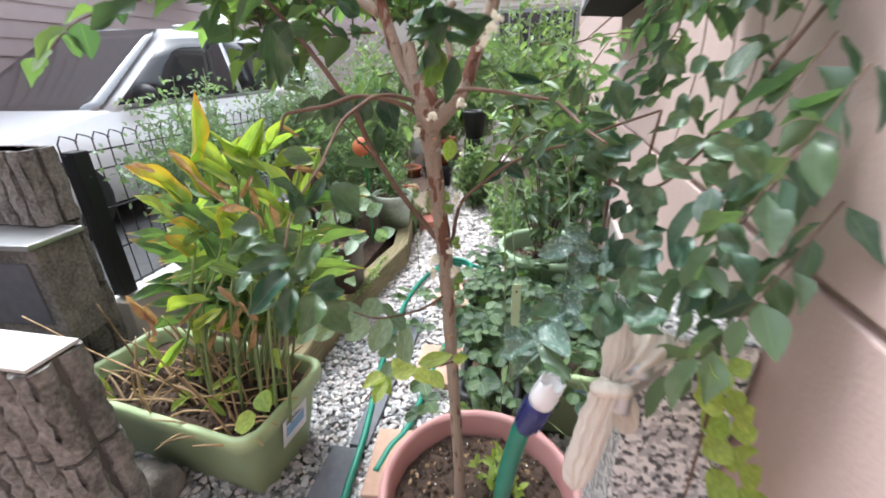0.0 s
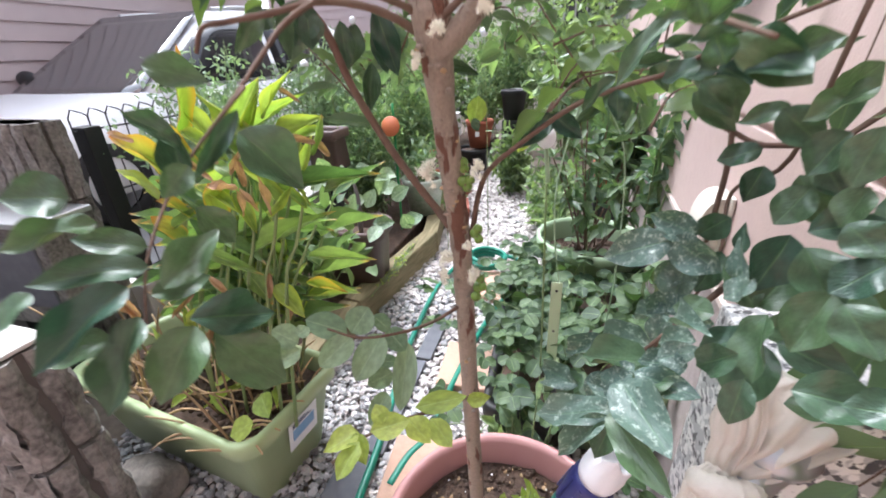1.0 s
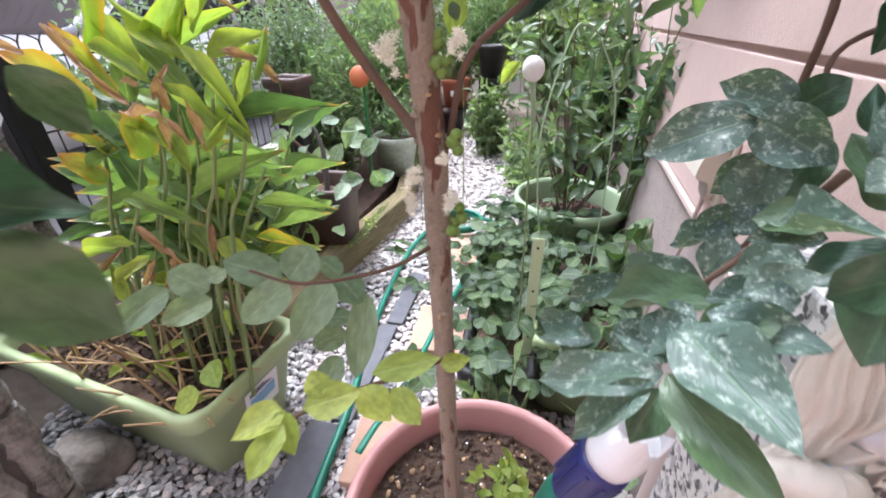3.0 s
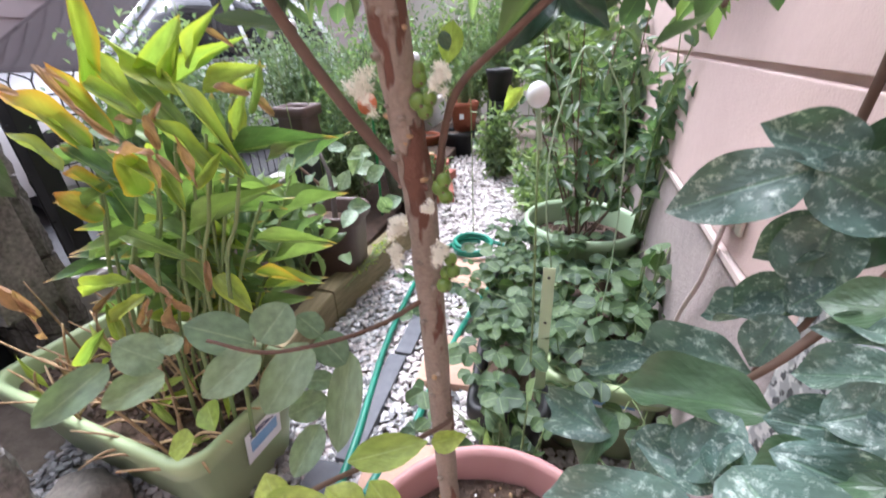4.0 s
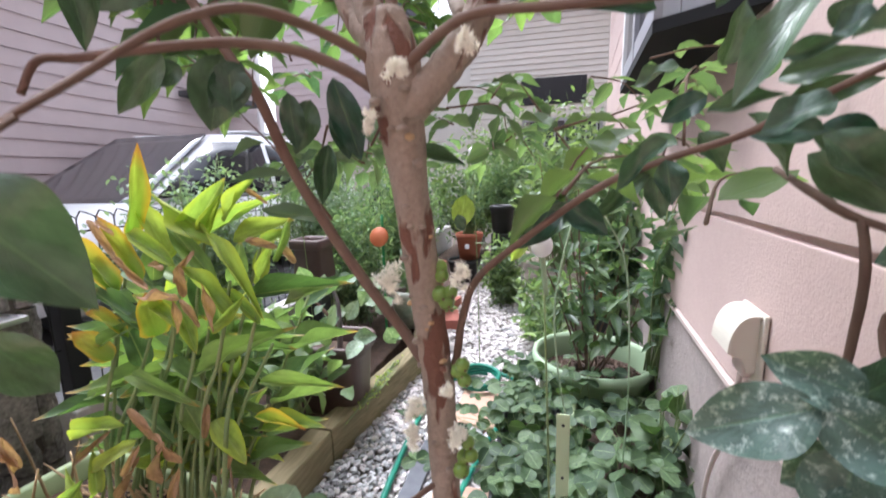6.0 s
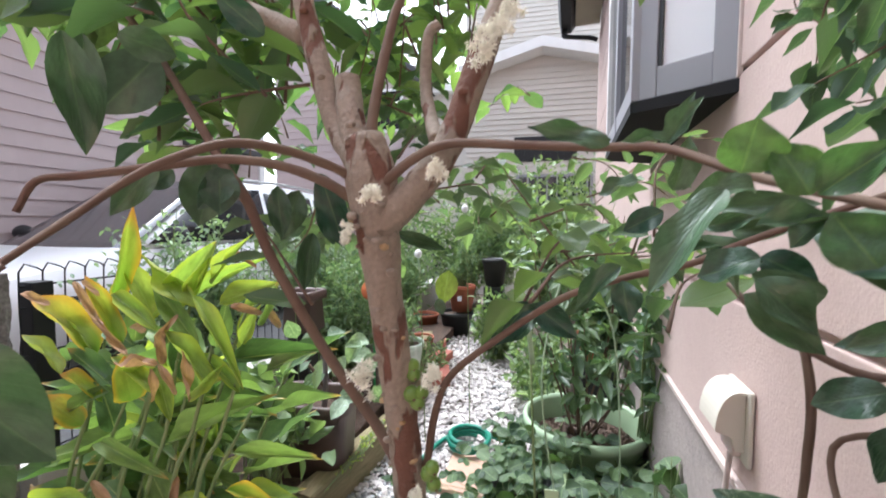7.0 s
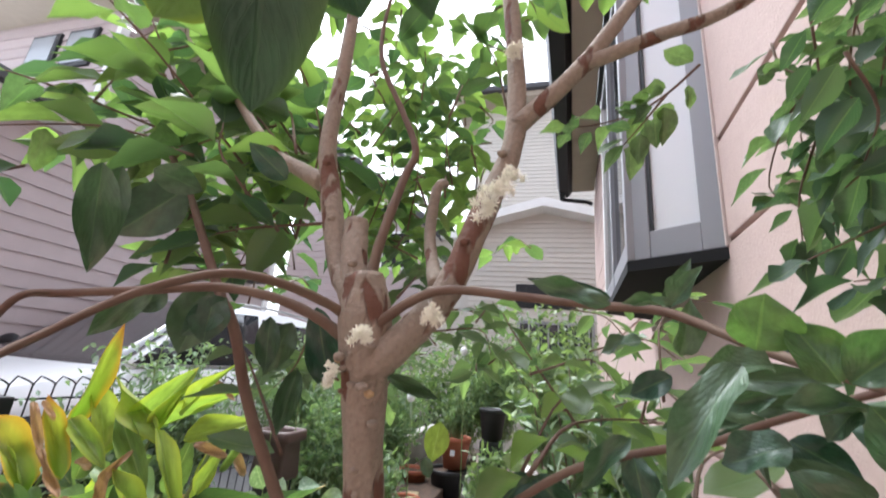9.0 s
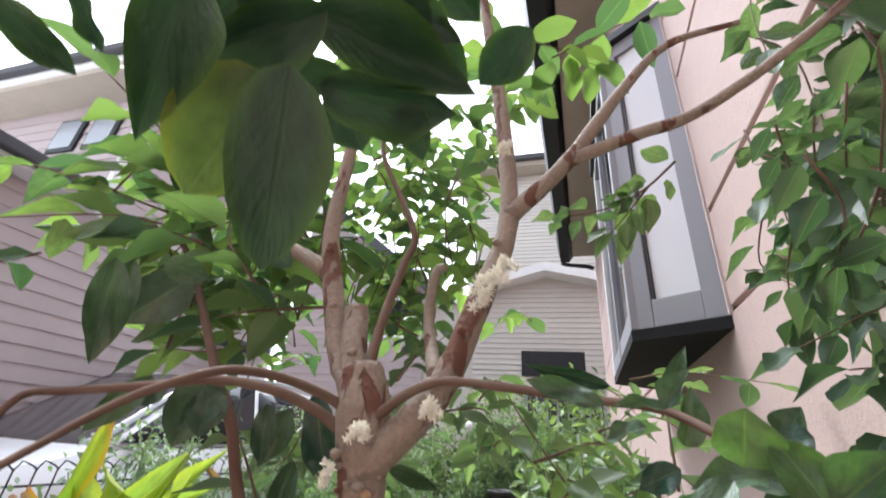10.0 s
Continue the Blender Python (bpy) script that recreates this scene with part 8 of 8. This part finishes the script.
for nm, lb, at, r, h, mat in (("plant_pot", "white and pale green pot with a leafy plant", (-0.655, 2.25, 0.12), 0.115, 0.20, M_WHITEGREEN), ("plant_pot", "orange terracotta plastic pot at the end of the path", (-0.62, 3.65, 0.2), 0.115, 0.22, M_TERRA),
                              ("plant_pot", "round terracotta bowl on the gravel", (-0.93, 3.6, 0.0), 0.115, 0.17, M_TERRA), ("plant_pot", "black nursery pot under the terracotta one", (-0.66, 3.62, 0.0), 0.14, 0.20, M_BLACKPLASTIC),
                              ("plant_pot", "black nursery pot beside the shrubs", (-0.30, 3.25, 0.48), 0.09, 0.20, M_BLACKPLASTIC), ("plant_pot", "terracotta pot near the blue shrub", (0.32, 2.45, 0.22), 0.10, 0.18, M_TERRA), ("plant_pot", "small green pot at the path edge", (-0.28, 3.3, 0.0), 0.13, 0.2, M_GREENPLASTIC), ("plant_pot", "low terracotta pot by the path", (-0.78, 3.0, 0.0), 0.09, 0.14, M_TERRA)):
    pt = potted(nm, lb, "pot", at, [(0, 0.005), (r * 0.7, 0.005), (r * 0.72, 0.0), (r * 0.95, h * 0.84), (r, h * 0.85), (r * 1.02, h * 0.98), (r * 0.97, h), (r * 0.92, h * 0.95), (r * 0.88, h * 0.7)], mat, at[2] + h * 0.85, r * 0.9, 28, "pots along the path")
    if "orange" in lb:
        box("label", (-0.635, 3.532, 0.30), (-0.60, 3.534, 0.34), M_WHITEPLASTIC, pt)
box_stand = box("pot_stand", (-0.37, 3.18, 0.0), (-0.23, 3.32, 0.48), M_BLACKPLASTIC, None, 0.006)
tagged(box_stand, "stack of dark pots holding a black pot", "stand")
box_stand2 = box("pot_stand", (0.24, 2.37, 0.0), (0.40, 2.53, 0.22), M_BLACKPLASTIC, None, 0.006)
tagged(box_stand2, "low black stand under a terracotta pot", "stand")


# ---- stakes and markers ----
def ball_stake(x, y, z, r=0.016):
    t = thing("ball_stake", "thin pale stake topped with a white ball", "garden stake", "white ball stakes")
    tube("rod", [(x + 0.03, y + 0.01, 0.02, 0.0018), (x + 0.02, y + 0.005, z * 0.5, 0.0018), (x + 0.004, y, z - 0.05, 0.0018)], M_STEM, t, 6, 3)
    tube("sleeve", [(x + 0.008, y, z - 0.075, 0.0042), (x + 0.004, y, z - 0.04, 0.0042), (x, y, z - r * 0.5, 0.0042)], M_PALEGREEN, t, 8, 3, label="pale plastic sleeve")
    sphere("ball", (x, y, z), r, M_WHITEPLASTIC, t, 3, 1.12)


for x, y, z in ((0.032, 0.90, 0.782), (-0.44, 1.85, 0.80), (-0.92, 1.70, 0.893), (-0.90, 1.82, 0.92), (-0.29, 2.05, 0.99), (-1.0, 2.3, 1.08)):
    ball_stake(x, y, z)
orange = thing("plant_marker", "green stake with a round orange marker", "marker")
tube("rod", [(-0.705, 2.02, 0.1, 0.006), (-0.705, 2.02, 0.4, 0.006), (-0.705, 2.02, 0.72, 0.006)], material("green_rod", (0.02, 0.22, 0.06), 0.5), orange)
lathe("disc", [(0, -0.006), (0.042, -0.006), (0.046, 0.0), (0.042, 0.006), (0, 0.006)], M_ORANGE, orange, seg=24).matrix_local = Matrix.Translation((-0.715, 2.0, 0.62)) @ Matrix.Rotation(radians(75), 4, "X")
arch = thing("wire_hoop", "thin pale green wire hoop over the strawberries", "garden hoop")
tube("wire", [(0.081, 1.0, 0.44, 0.0016), (0.062, 1.0, 0.55, 0.0016), (0.055, 1.0, 0.676, 0.0016), (0.083, 1.02, 0.816, 0.0016), (0.106, 1.03, 0.836, 0.0016), (0.141, 1.06, 0.803, 0.0016), (0.185, 1.10, 0.699, 0.0016), (0.21, 1.15, 0.45, 0.0016), (0.21, 1.16, 0.21, 0.0016)], M_PALEGREEN, arch, 6)
tag = thing("plant_label", "pale green plastic plant label with small holes", "plant label")
box("blade", (-0.011, -0.001, 0.0), (0.011, 0.001, 0.34), M_TAG, tag, 0.0008, Matrix.Translation((0.079, 0.95, 0.145)) @ Matrix.Rotation(radians(-1), 4, "Y"))
for z in (0.32, 0.22, 0.10):
    lathe("hole", [(0, 0), (0.0028, 0), (0.0028, 0.0006)], M_BLACKPLASTIC, tag, seg=10).matrix_local = Matrix.Translation((0.079 - 0.017 * z, 0.9485, 0.145 + z)) @ Matrix.Rotation(radians(90), 4, "X")


# ---- water post, gloves, pipe ----
post = thing("water_post", "speckled grey granite water post against the wall", "water post")
box("column", (0.185, 0.405, 0.0), (0.285, 0.505, 0.735), M_GRANITE, post, 0.004)
tube("tap", [(0.20, 0.41, 0.70, 0.011), (0.185, 0.39, 0.702, 0.011), (0.170, 0.375, 0.700, 0.010), (0.165, 0.365, 0.68, 0.009)], M_STEEL, post, 10)
lathe("handle", [(0, 0), (0.018, 0.0), (0.02, 0.006), (0.012, 0.014), (0, 0.016)], M_STEEL, post, (0.182, 0.388, 0.712), 20)
pipe = tube("drain_pipe", [(0.262, 0.62, 0.0, 0.024), (0.262, 0.62, 0.25, 0.024), (0.262, 0.62, 0.50, 0.024)], M_FLASH, None, 16, 4)
tagged(pipe, "grey plastic pipe standing against the wall", "pipe")


def pleated(name, points, seed, parent, flat=0.34):
    """A gathered length of cotton: a flattened tube with sharp pleats along its fall and crumpled skin."""
    path = smooth_path(points, 10)
    verts, faces = [], []
    n, k = len(path), 84
    for i, q in enumerate(path):
        d = path[min(i + 1, n - 1)][:3] - path[max(i - 1, 0)][:3]
        d /= np.linalg.norm(d)
        side = np.cross(d, np.array((-0.45, -0.85, 0.25)))
        side /= np.linalg.norm(side)
        out = np.cross(side, d)
        f = i / (n - 1)
        for c in range(k):
            a = 2 * math.pi * c / k
            u = math.cos(a)
            pleat = abs(math.sin(5.5 * u + seed + 0.8 * f)) ** 0.6 * 0.55 + 0.2 * math.sin(13 * u + seed * 2 + 1.7 * f)
            w = q[3] * u * (1 + 0.12 * math.sin(7 * f + seed))
            h = q[3] * flat * (math.sin(a) * 0.75 + pleat * (1 if math.sin(a) > 0 else 0.4) - 0.3)
            p = q[:3] + side * w + out * h
            sag = 0.4 * f ** 4 * math.sin(4.5 * u + seed) * q[3]
            crease = noise.noise_vector(Vector(p) * 70)
            verts.append(p + d * sag + np.array(crease) * 0.0022)
    for i in range(n - 1):
        for c in range(k):
            e = (c + 1) % k
            faces.append((i * k + c, i * k + e, (i + 1) * k + e, (i + 1) * k + c))
    faces.append(tuple(range(k))[::-1])
    faces.append(tuple((n - 1) * k + c for c in range(k)))
    return mesh_object(name, verts, faces, M_GLOVE, parent, True)


rag = thing("cotton_cloth", "creased cream cotton cloth knotted round the tap", "cloth")
pleated("upper_fold", [(0.192, 0.396, 0.752, 0.014), (0.187, 0.392, 0.742, 0.023), (0.177, 0.385, 0.727, 0.021), (0.165, 0.378, 0.715, 0.014), (0.158, 0.376, 0.702, 0.008)], 1, rag, 0.42)
pleated("upper_fold", [(0.164, 0.392, 0.755, 0.006), (0.161, 0.387, 0.742, 0.010), (0.158, 0.379, 0.725, 0.010), (0.156, 0.377, 0.700, 0.007)], 4, rag, 0.5)
pleated("hanging_end", [(0.157, 0.374, 0.706, 0.007), (0.152, 0.370, 0.690, 0.013), (0.146, 0.366, 0.655, 0.0165), (0.141, 0.365, 0.615, 0.015), (0.138, 0.366, 0.585, 0.011), (0.137, 0.367, 0.572, 0.004)], 2, rag, 0.45)
pleated("hanging_end", [(0.160, 0.376, 0.704, 0.006), (0.168, 0.374, 0.690, 0.011), (0.174, 0.375, 0.670, 0.012), (0.177, 0.377, 0.652, 0.009), (0.178, 0.378, 0.643, 0.003)], 3, rag, 0.5)
tube("knot", [(0.148, 0.378, 0.694, 0.0055), (0.146, 0.368, 0.700, 0.0065), (0.154, 0.362, 0.706, 0.007), (0.164, 0.363, 0.705, 0.0065), (0.170, 0.370, 0.700, 0.0055)], M_GLOVE, rag, 12, 8, 0.12)


# ---- climber on the wall ----
vine = thing("climbing_vine", "glossy-leaved climber hanging down the house wall", "climbing plant")
vl = Foliage(LEAVES, L_VINE, 91)
vy = Foliage(LEAVES, L_LIME, 92)
rng_w = np.random.default_rng(91)
vs = []
for k in range(8):
    y = 0.455 + 0.2 * rng_w.random()
    z1 = rng_w.uniform(1.05, 1.55)
    low_end = 0.80 if y < 0.48 else 1.03
    z1 = max(z1, low_end + 0.15)
    x = 0.285 + 0.055 * (y - 0.6) - rng_w.uniform(0.015, 0.07)
    pts = []
    n = 6
    drop = min(rng_w.uniform(0.25, 0.5), z1 - low_end)
    for i in range(n):
        pts.append((x + rng_w.normal() * 0.012, y + rng_w.normal() * 0.02, z1 - drop * i / (n - 1)))
    vs.append(leafy_twig(vl, pts, 28, 0.031, 0.016, rng_w, 1.2, 0.1, 0.001))
for k in range(4):
    y = rng_w.uniform(0.44, 0.50)
    x = 0.275 + 0.055 * (y - 0.6) - rng_w.uniform(0.01, 0.06)
    vs.append(leafy_twig(vl, [(x + rng_w.normal() * 0.01, y + rng_w.normal() * 0.012, 1.30 - 0.40 * i / 6) for i in range(7)], 22, 0.033, 0.0165, rng_w, 1.2, 0.1, 0.001))
vs.append(leafy_twig(vy, [(0.215, 0.33, 0.75), (0.215, 0.325, 0.66), (0.212, 0.32, 0.58), (0.21, 0.315, 0.50), (0.208, 0.31, 0.44)], 3, 0.034, 0.024, rng_w, 0.8, 0.4, 0.0014))
vy.add((0.217, 0.325, 0.770), (0.203, 0.325, 0.748), 0.023, (-0.6, -0.7, 0.4))
vy.add((0.219, 0.325, 0.765), (0.229, 0.325, 0.776), 0.016, (-0.6, -0.5, 0.6))
vy.add((0.222, 0.325, 0.740), (0.199, 0.325, 0.742), 0.026, (0.0, -0.6, 0.8))
vy.add((0.225, 0.325, 0.735), (0.250, 0.325, 0.715), 0.020, (0.4, -0.7, 0.6))
vy.add((0.227, 0.325, 0.725), (0.210, 0.325, 0.711), 0.027, (-0.6, -0.4, 0.7))
vy.add((0.233, 0.325, 0.709), (0.248, 0.325, 0.718), 0.018, (-0.4, -0.5, 0.8))
vy.add((0.236, 0.325, 0.698), (0.216, 0.325, 0.688), 0.025, (-0.4, -0.5, 0.8))
vy.add((0.237, 0.325, 0.698), (0.249, 0.325, 0.677), 0.027, (0.3, -0.9, 0.3))
vy.add((0.245, 0.325, 0.676), (0.268, 0.325, 0.662), 0.021, (0.0, -0.8, 0.6))
vy.add((0.246, 0.325, 0.663), (0.231, 0.325, 0.640), 0.029, (-0.8, -0.4, 0.5))
vy.add((0.251, 0.325, 0.658), (0.267, 0.325, 0.628), 0.029, (-0.0, -1.0, 0.2))
vy.add((0.221, 0.325, 0.751), (0.234, 0.325, 0.726), 0.017, (0.2, -0.9, 0.4))
vy.add((0.216, 0.325, 0.765), (0.203, 0.325, 0.773), 0.017, (0.3, -0.7, 0.7))
for y, z in ((0.38, 0.88), (0.41, 0.84), (0.36, 0.80), (0.42, 0.90), (0.39, 0.76), (0.43, 0.80)):
    vs.append(leafy_twig(vl, [(0.27, y, z + 0.08), (0.235, y - 0.02, z + 0.03), (0.20, y - 0.03, z - 0.03)], 11, 0.038, 0.02, rng_w, 0.9, 0.3, 0.001))
for p in ([(0.176, 0.435, 1.020), (0.170, 0.451, 1.000), (0.161, 0.462, 0.989)],
          [(0.180, 0.442, 1.004), (0.179, 0.455, 0.982), (0.168, 0.464, 0.974), (0.152, 0.475, 0.965)],
          [(0.184, 0.451, 0.982), (0.177, 0.464, 0.960), (0.165, 0.471, 0.957)],
          [(0.156, 0.438, 1.032), (0.167, 0.446, 1.013), (0.166, 0.456, 0.997)],
          [(0.184, 0.457, 0.967), (0.178, 0.467, 0.944), (0.170, 0.473, 0.934)],
          [(0.179, 0.487, 1.091), (0.187, 0.502, 1.067), (0.193, 0.515, 1.041)],
          [(0.193, 0.475, 1.095), (0.195, 0.494, 1.070), (0.202, 0.511, 1.038)],
          [(0.203, 0.469, 1.094), (0.205, 0.487, 1.071), (0.207, 0.505, 1.043)],
          [(0.209, 0.509, 1.033), (0.204, 0.521, 1.014), (0.195, 0.533, 0.997)],
          [(0.189, 0.517, 1.042), (0.185, 0.530, 1.018), (0.187, 0.538, 0.995)]):
    vs.append(leafy_twig(vl, p, 7, 0.021, 0.0115, rng_w, 1.1, 0.2, 0.0008))
for p in ([(0.138, 0.5, 0.885, 0.0013), (0.139, 0.47, 0.875, 0.0018), (0.148, 0.461, 0.867, 0.0015), (0.165, 0.445, 0.863, 0.0015), (0.20, 0.44, 0.88, 0.0016), (0.27, 0.44, 1.0, 0.0017)], [(0.148, 0.461, 0.867, 0.0016), (0.149, 0.457, 0.845, 0.0016), (0.150, 0.462, 0.80, 0.0013)]):
    vs.append(tube_data(p, 7, 5, 0.12))
v, f = join_data(vs)
tagged(mesh_object("shoot_growth", v, f, M_TWIG, vine, True), kind="stuff")
vl.pieces("leaf", vine, 300)
vy.pieces("leaf", vine, 30)

# ---- shrubs behind ----
bushy("feathery_shrub", "dense feathery green perennials in the bed", "shrub", (-0.93, 2.15, 0.52), (0.24, 0.30, 0.38), 3600, 0.04, 0.010, L_FEATHER, 101, SMALL, stems=90)
bushy("feathery_shrub", "tall feathery green perennials beside the fence", "shrub", (-0.88, 2.75, 0.64), (0.28, 0.5, 0.48), 3200, 0.05, 0.014, L_FEATHER, 102, SMALL, stems=80)
bushy("rue_shrub", "blue-grey small-leaved shrub growing through the fence", "shrub", (-1.09, 1.42, 0.70), (0.16, 0.40, 0.31), 6000, 0.026, 0.012, L_GREY, 103, SMALL, stems=70)
bushy("rue_shrub", "blue-grey small-leaved shrub along the fence", "shrub", (-1.16, 2.3, 0.78), (0.16, 0.60, 0.34), 4500, 0.026, 0.012, L_GREY, 104, SMALL, stems=70)
bushy("shrub", "mid-green leafy shrub behind the ginger", "shrub", (-0.72, 1.28, 0.38), (0.22, 0.13, 0.22), 240, 0.07, 0.034, L_SHRUB, 105, LEAVES, stems=40)
bushy("shrub", "light green leafy shrub where the path ends", "shrub", (-0.75, 4.5, 0.85), (0.6, 0.45, 0.70), 2600, 0.07, 0.03, L_SHRUB, 106, SMALL, stems=80)
bushy("shrub", "yellow-green bamboo-like shrub beside the path", "shrub", (-0.30, 3.9, 0.95), (0.40, 0.3, 0.55), 2300, 0.06, 0.014, L_FEATHER, 107, SMALL, stems=80)
bushy("shrub", "broad-leaved citrus shrub beside the house", "shrub", (0.10, 2.9, 0.78), (0.32, 0.4, 0.45), 800, 0.09, 0.04, L_SHRUB, 108, LEAVES, stems=60)
bushy("shrub", "dark leafy shrub close to the house wall", "shrub", (0.30, 2.05, 0.66), (0.16, 0.22, 0.36), 520, 0.08, 0.032, L_VINE, 109, LEAVES, stems=50)
bushy("shrub", "mixed shrub in front of the far house", "shrub", (0.2, 4.6, 1.0), (0.7, 0.5, 0.85), 2800, 0.08, 0.035, L_SHRUB, 110, SMALL, stems=80)
bushy("shrub", "pale green shrub beyond the fence end", "shrub", (-1.35, 3.9, 0.75), (0.5, 0.6, 0.6), 2400, 0.06, 0.025, L_SHRUB, 111, SMALL, stems=70)
bushy("hosta", "low leafy plant in the white pot", "plant", (-0.655, 2.25, 0.42), (0.13, 0.13, 0.12), 160, 0.05, 0.02, L_FEATHER, 112, SMALL, (-0.655, 2.25, 0.3), 26)
bushy("low_plant", "small leafy ground plants at the path edge", "plant", (-0.62, 2.5, 0.14), (0.12, 0.35, 0.14), 420, 0.04, 0.018, L_SHRUB, 113, SMALL, stems=40)
bushy("low_plant", "leafy plants in the terracotta pot", "plant", (-0.62, 3.65, 0.62), (0.16, 0.15, 0.25), 380, 0.05, 0.015, L_FEATHER, 114, SMALL, (-0.62, 3.65, 0.4), 40)
bushy("climber", "climbing leaves on the shaded wall", "plant", (0.33, 1.40, 0.82), (0.07, 0.16, 0.16), 150, 0.055, 0.022, L_VINE, 115, LEAVES, (0.34, 1.55, 0.3), 8)
bushy("moss", "tiny moss and weeds on the timber", "plant", (-0.56, 1.6, 0.125), (0.03, 0.3, 0.02), 130, 0.012, 0.008, L_LIME, 116, SMALL, (-0.56, 1.6, 0.118), 30)
bushy("low_plant", "low leafy plants between the path and the house", "plant", (0.05, 2.45, 0.22), (0.22, 0.45, 0.25), 900, 0.06, 0.024, L_SHRUB, 117, SMALL, stems=60)
bushy("low_plant", "low leafy plants behind the pots", "plant", (-0.26, 3.02, 0.30), (0.20, 0.13, 0.34), 700, 0.06, 0.024, L_SHRUB, 118, SMALL, stems=50)
bushy("leafy_seedling", "bright green upright seedlings beside the pink pot", "plant", (0.035, 0.80, 0.23), (0.07, 0.06, 0.11), 54, 0.048, 0.027, L_SHRUB, 119, LEAVES, (0.04, 0.80, 0.0), 16, 0.5, 54)
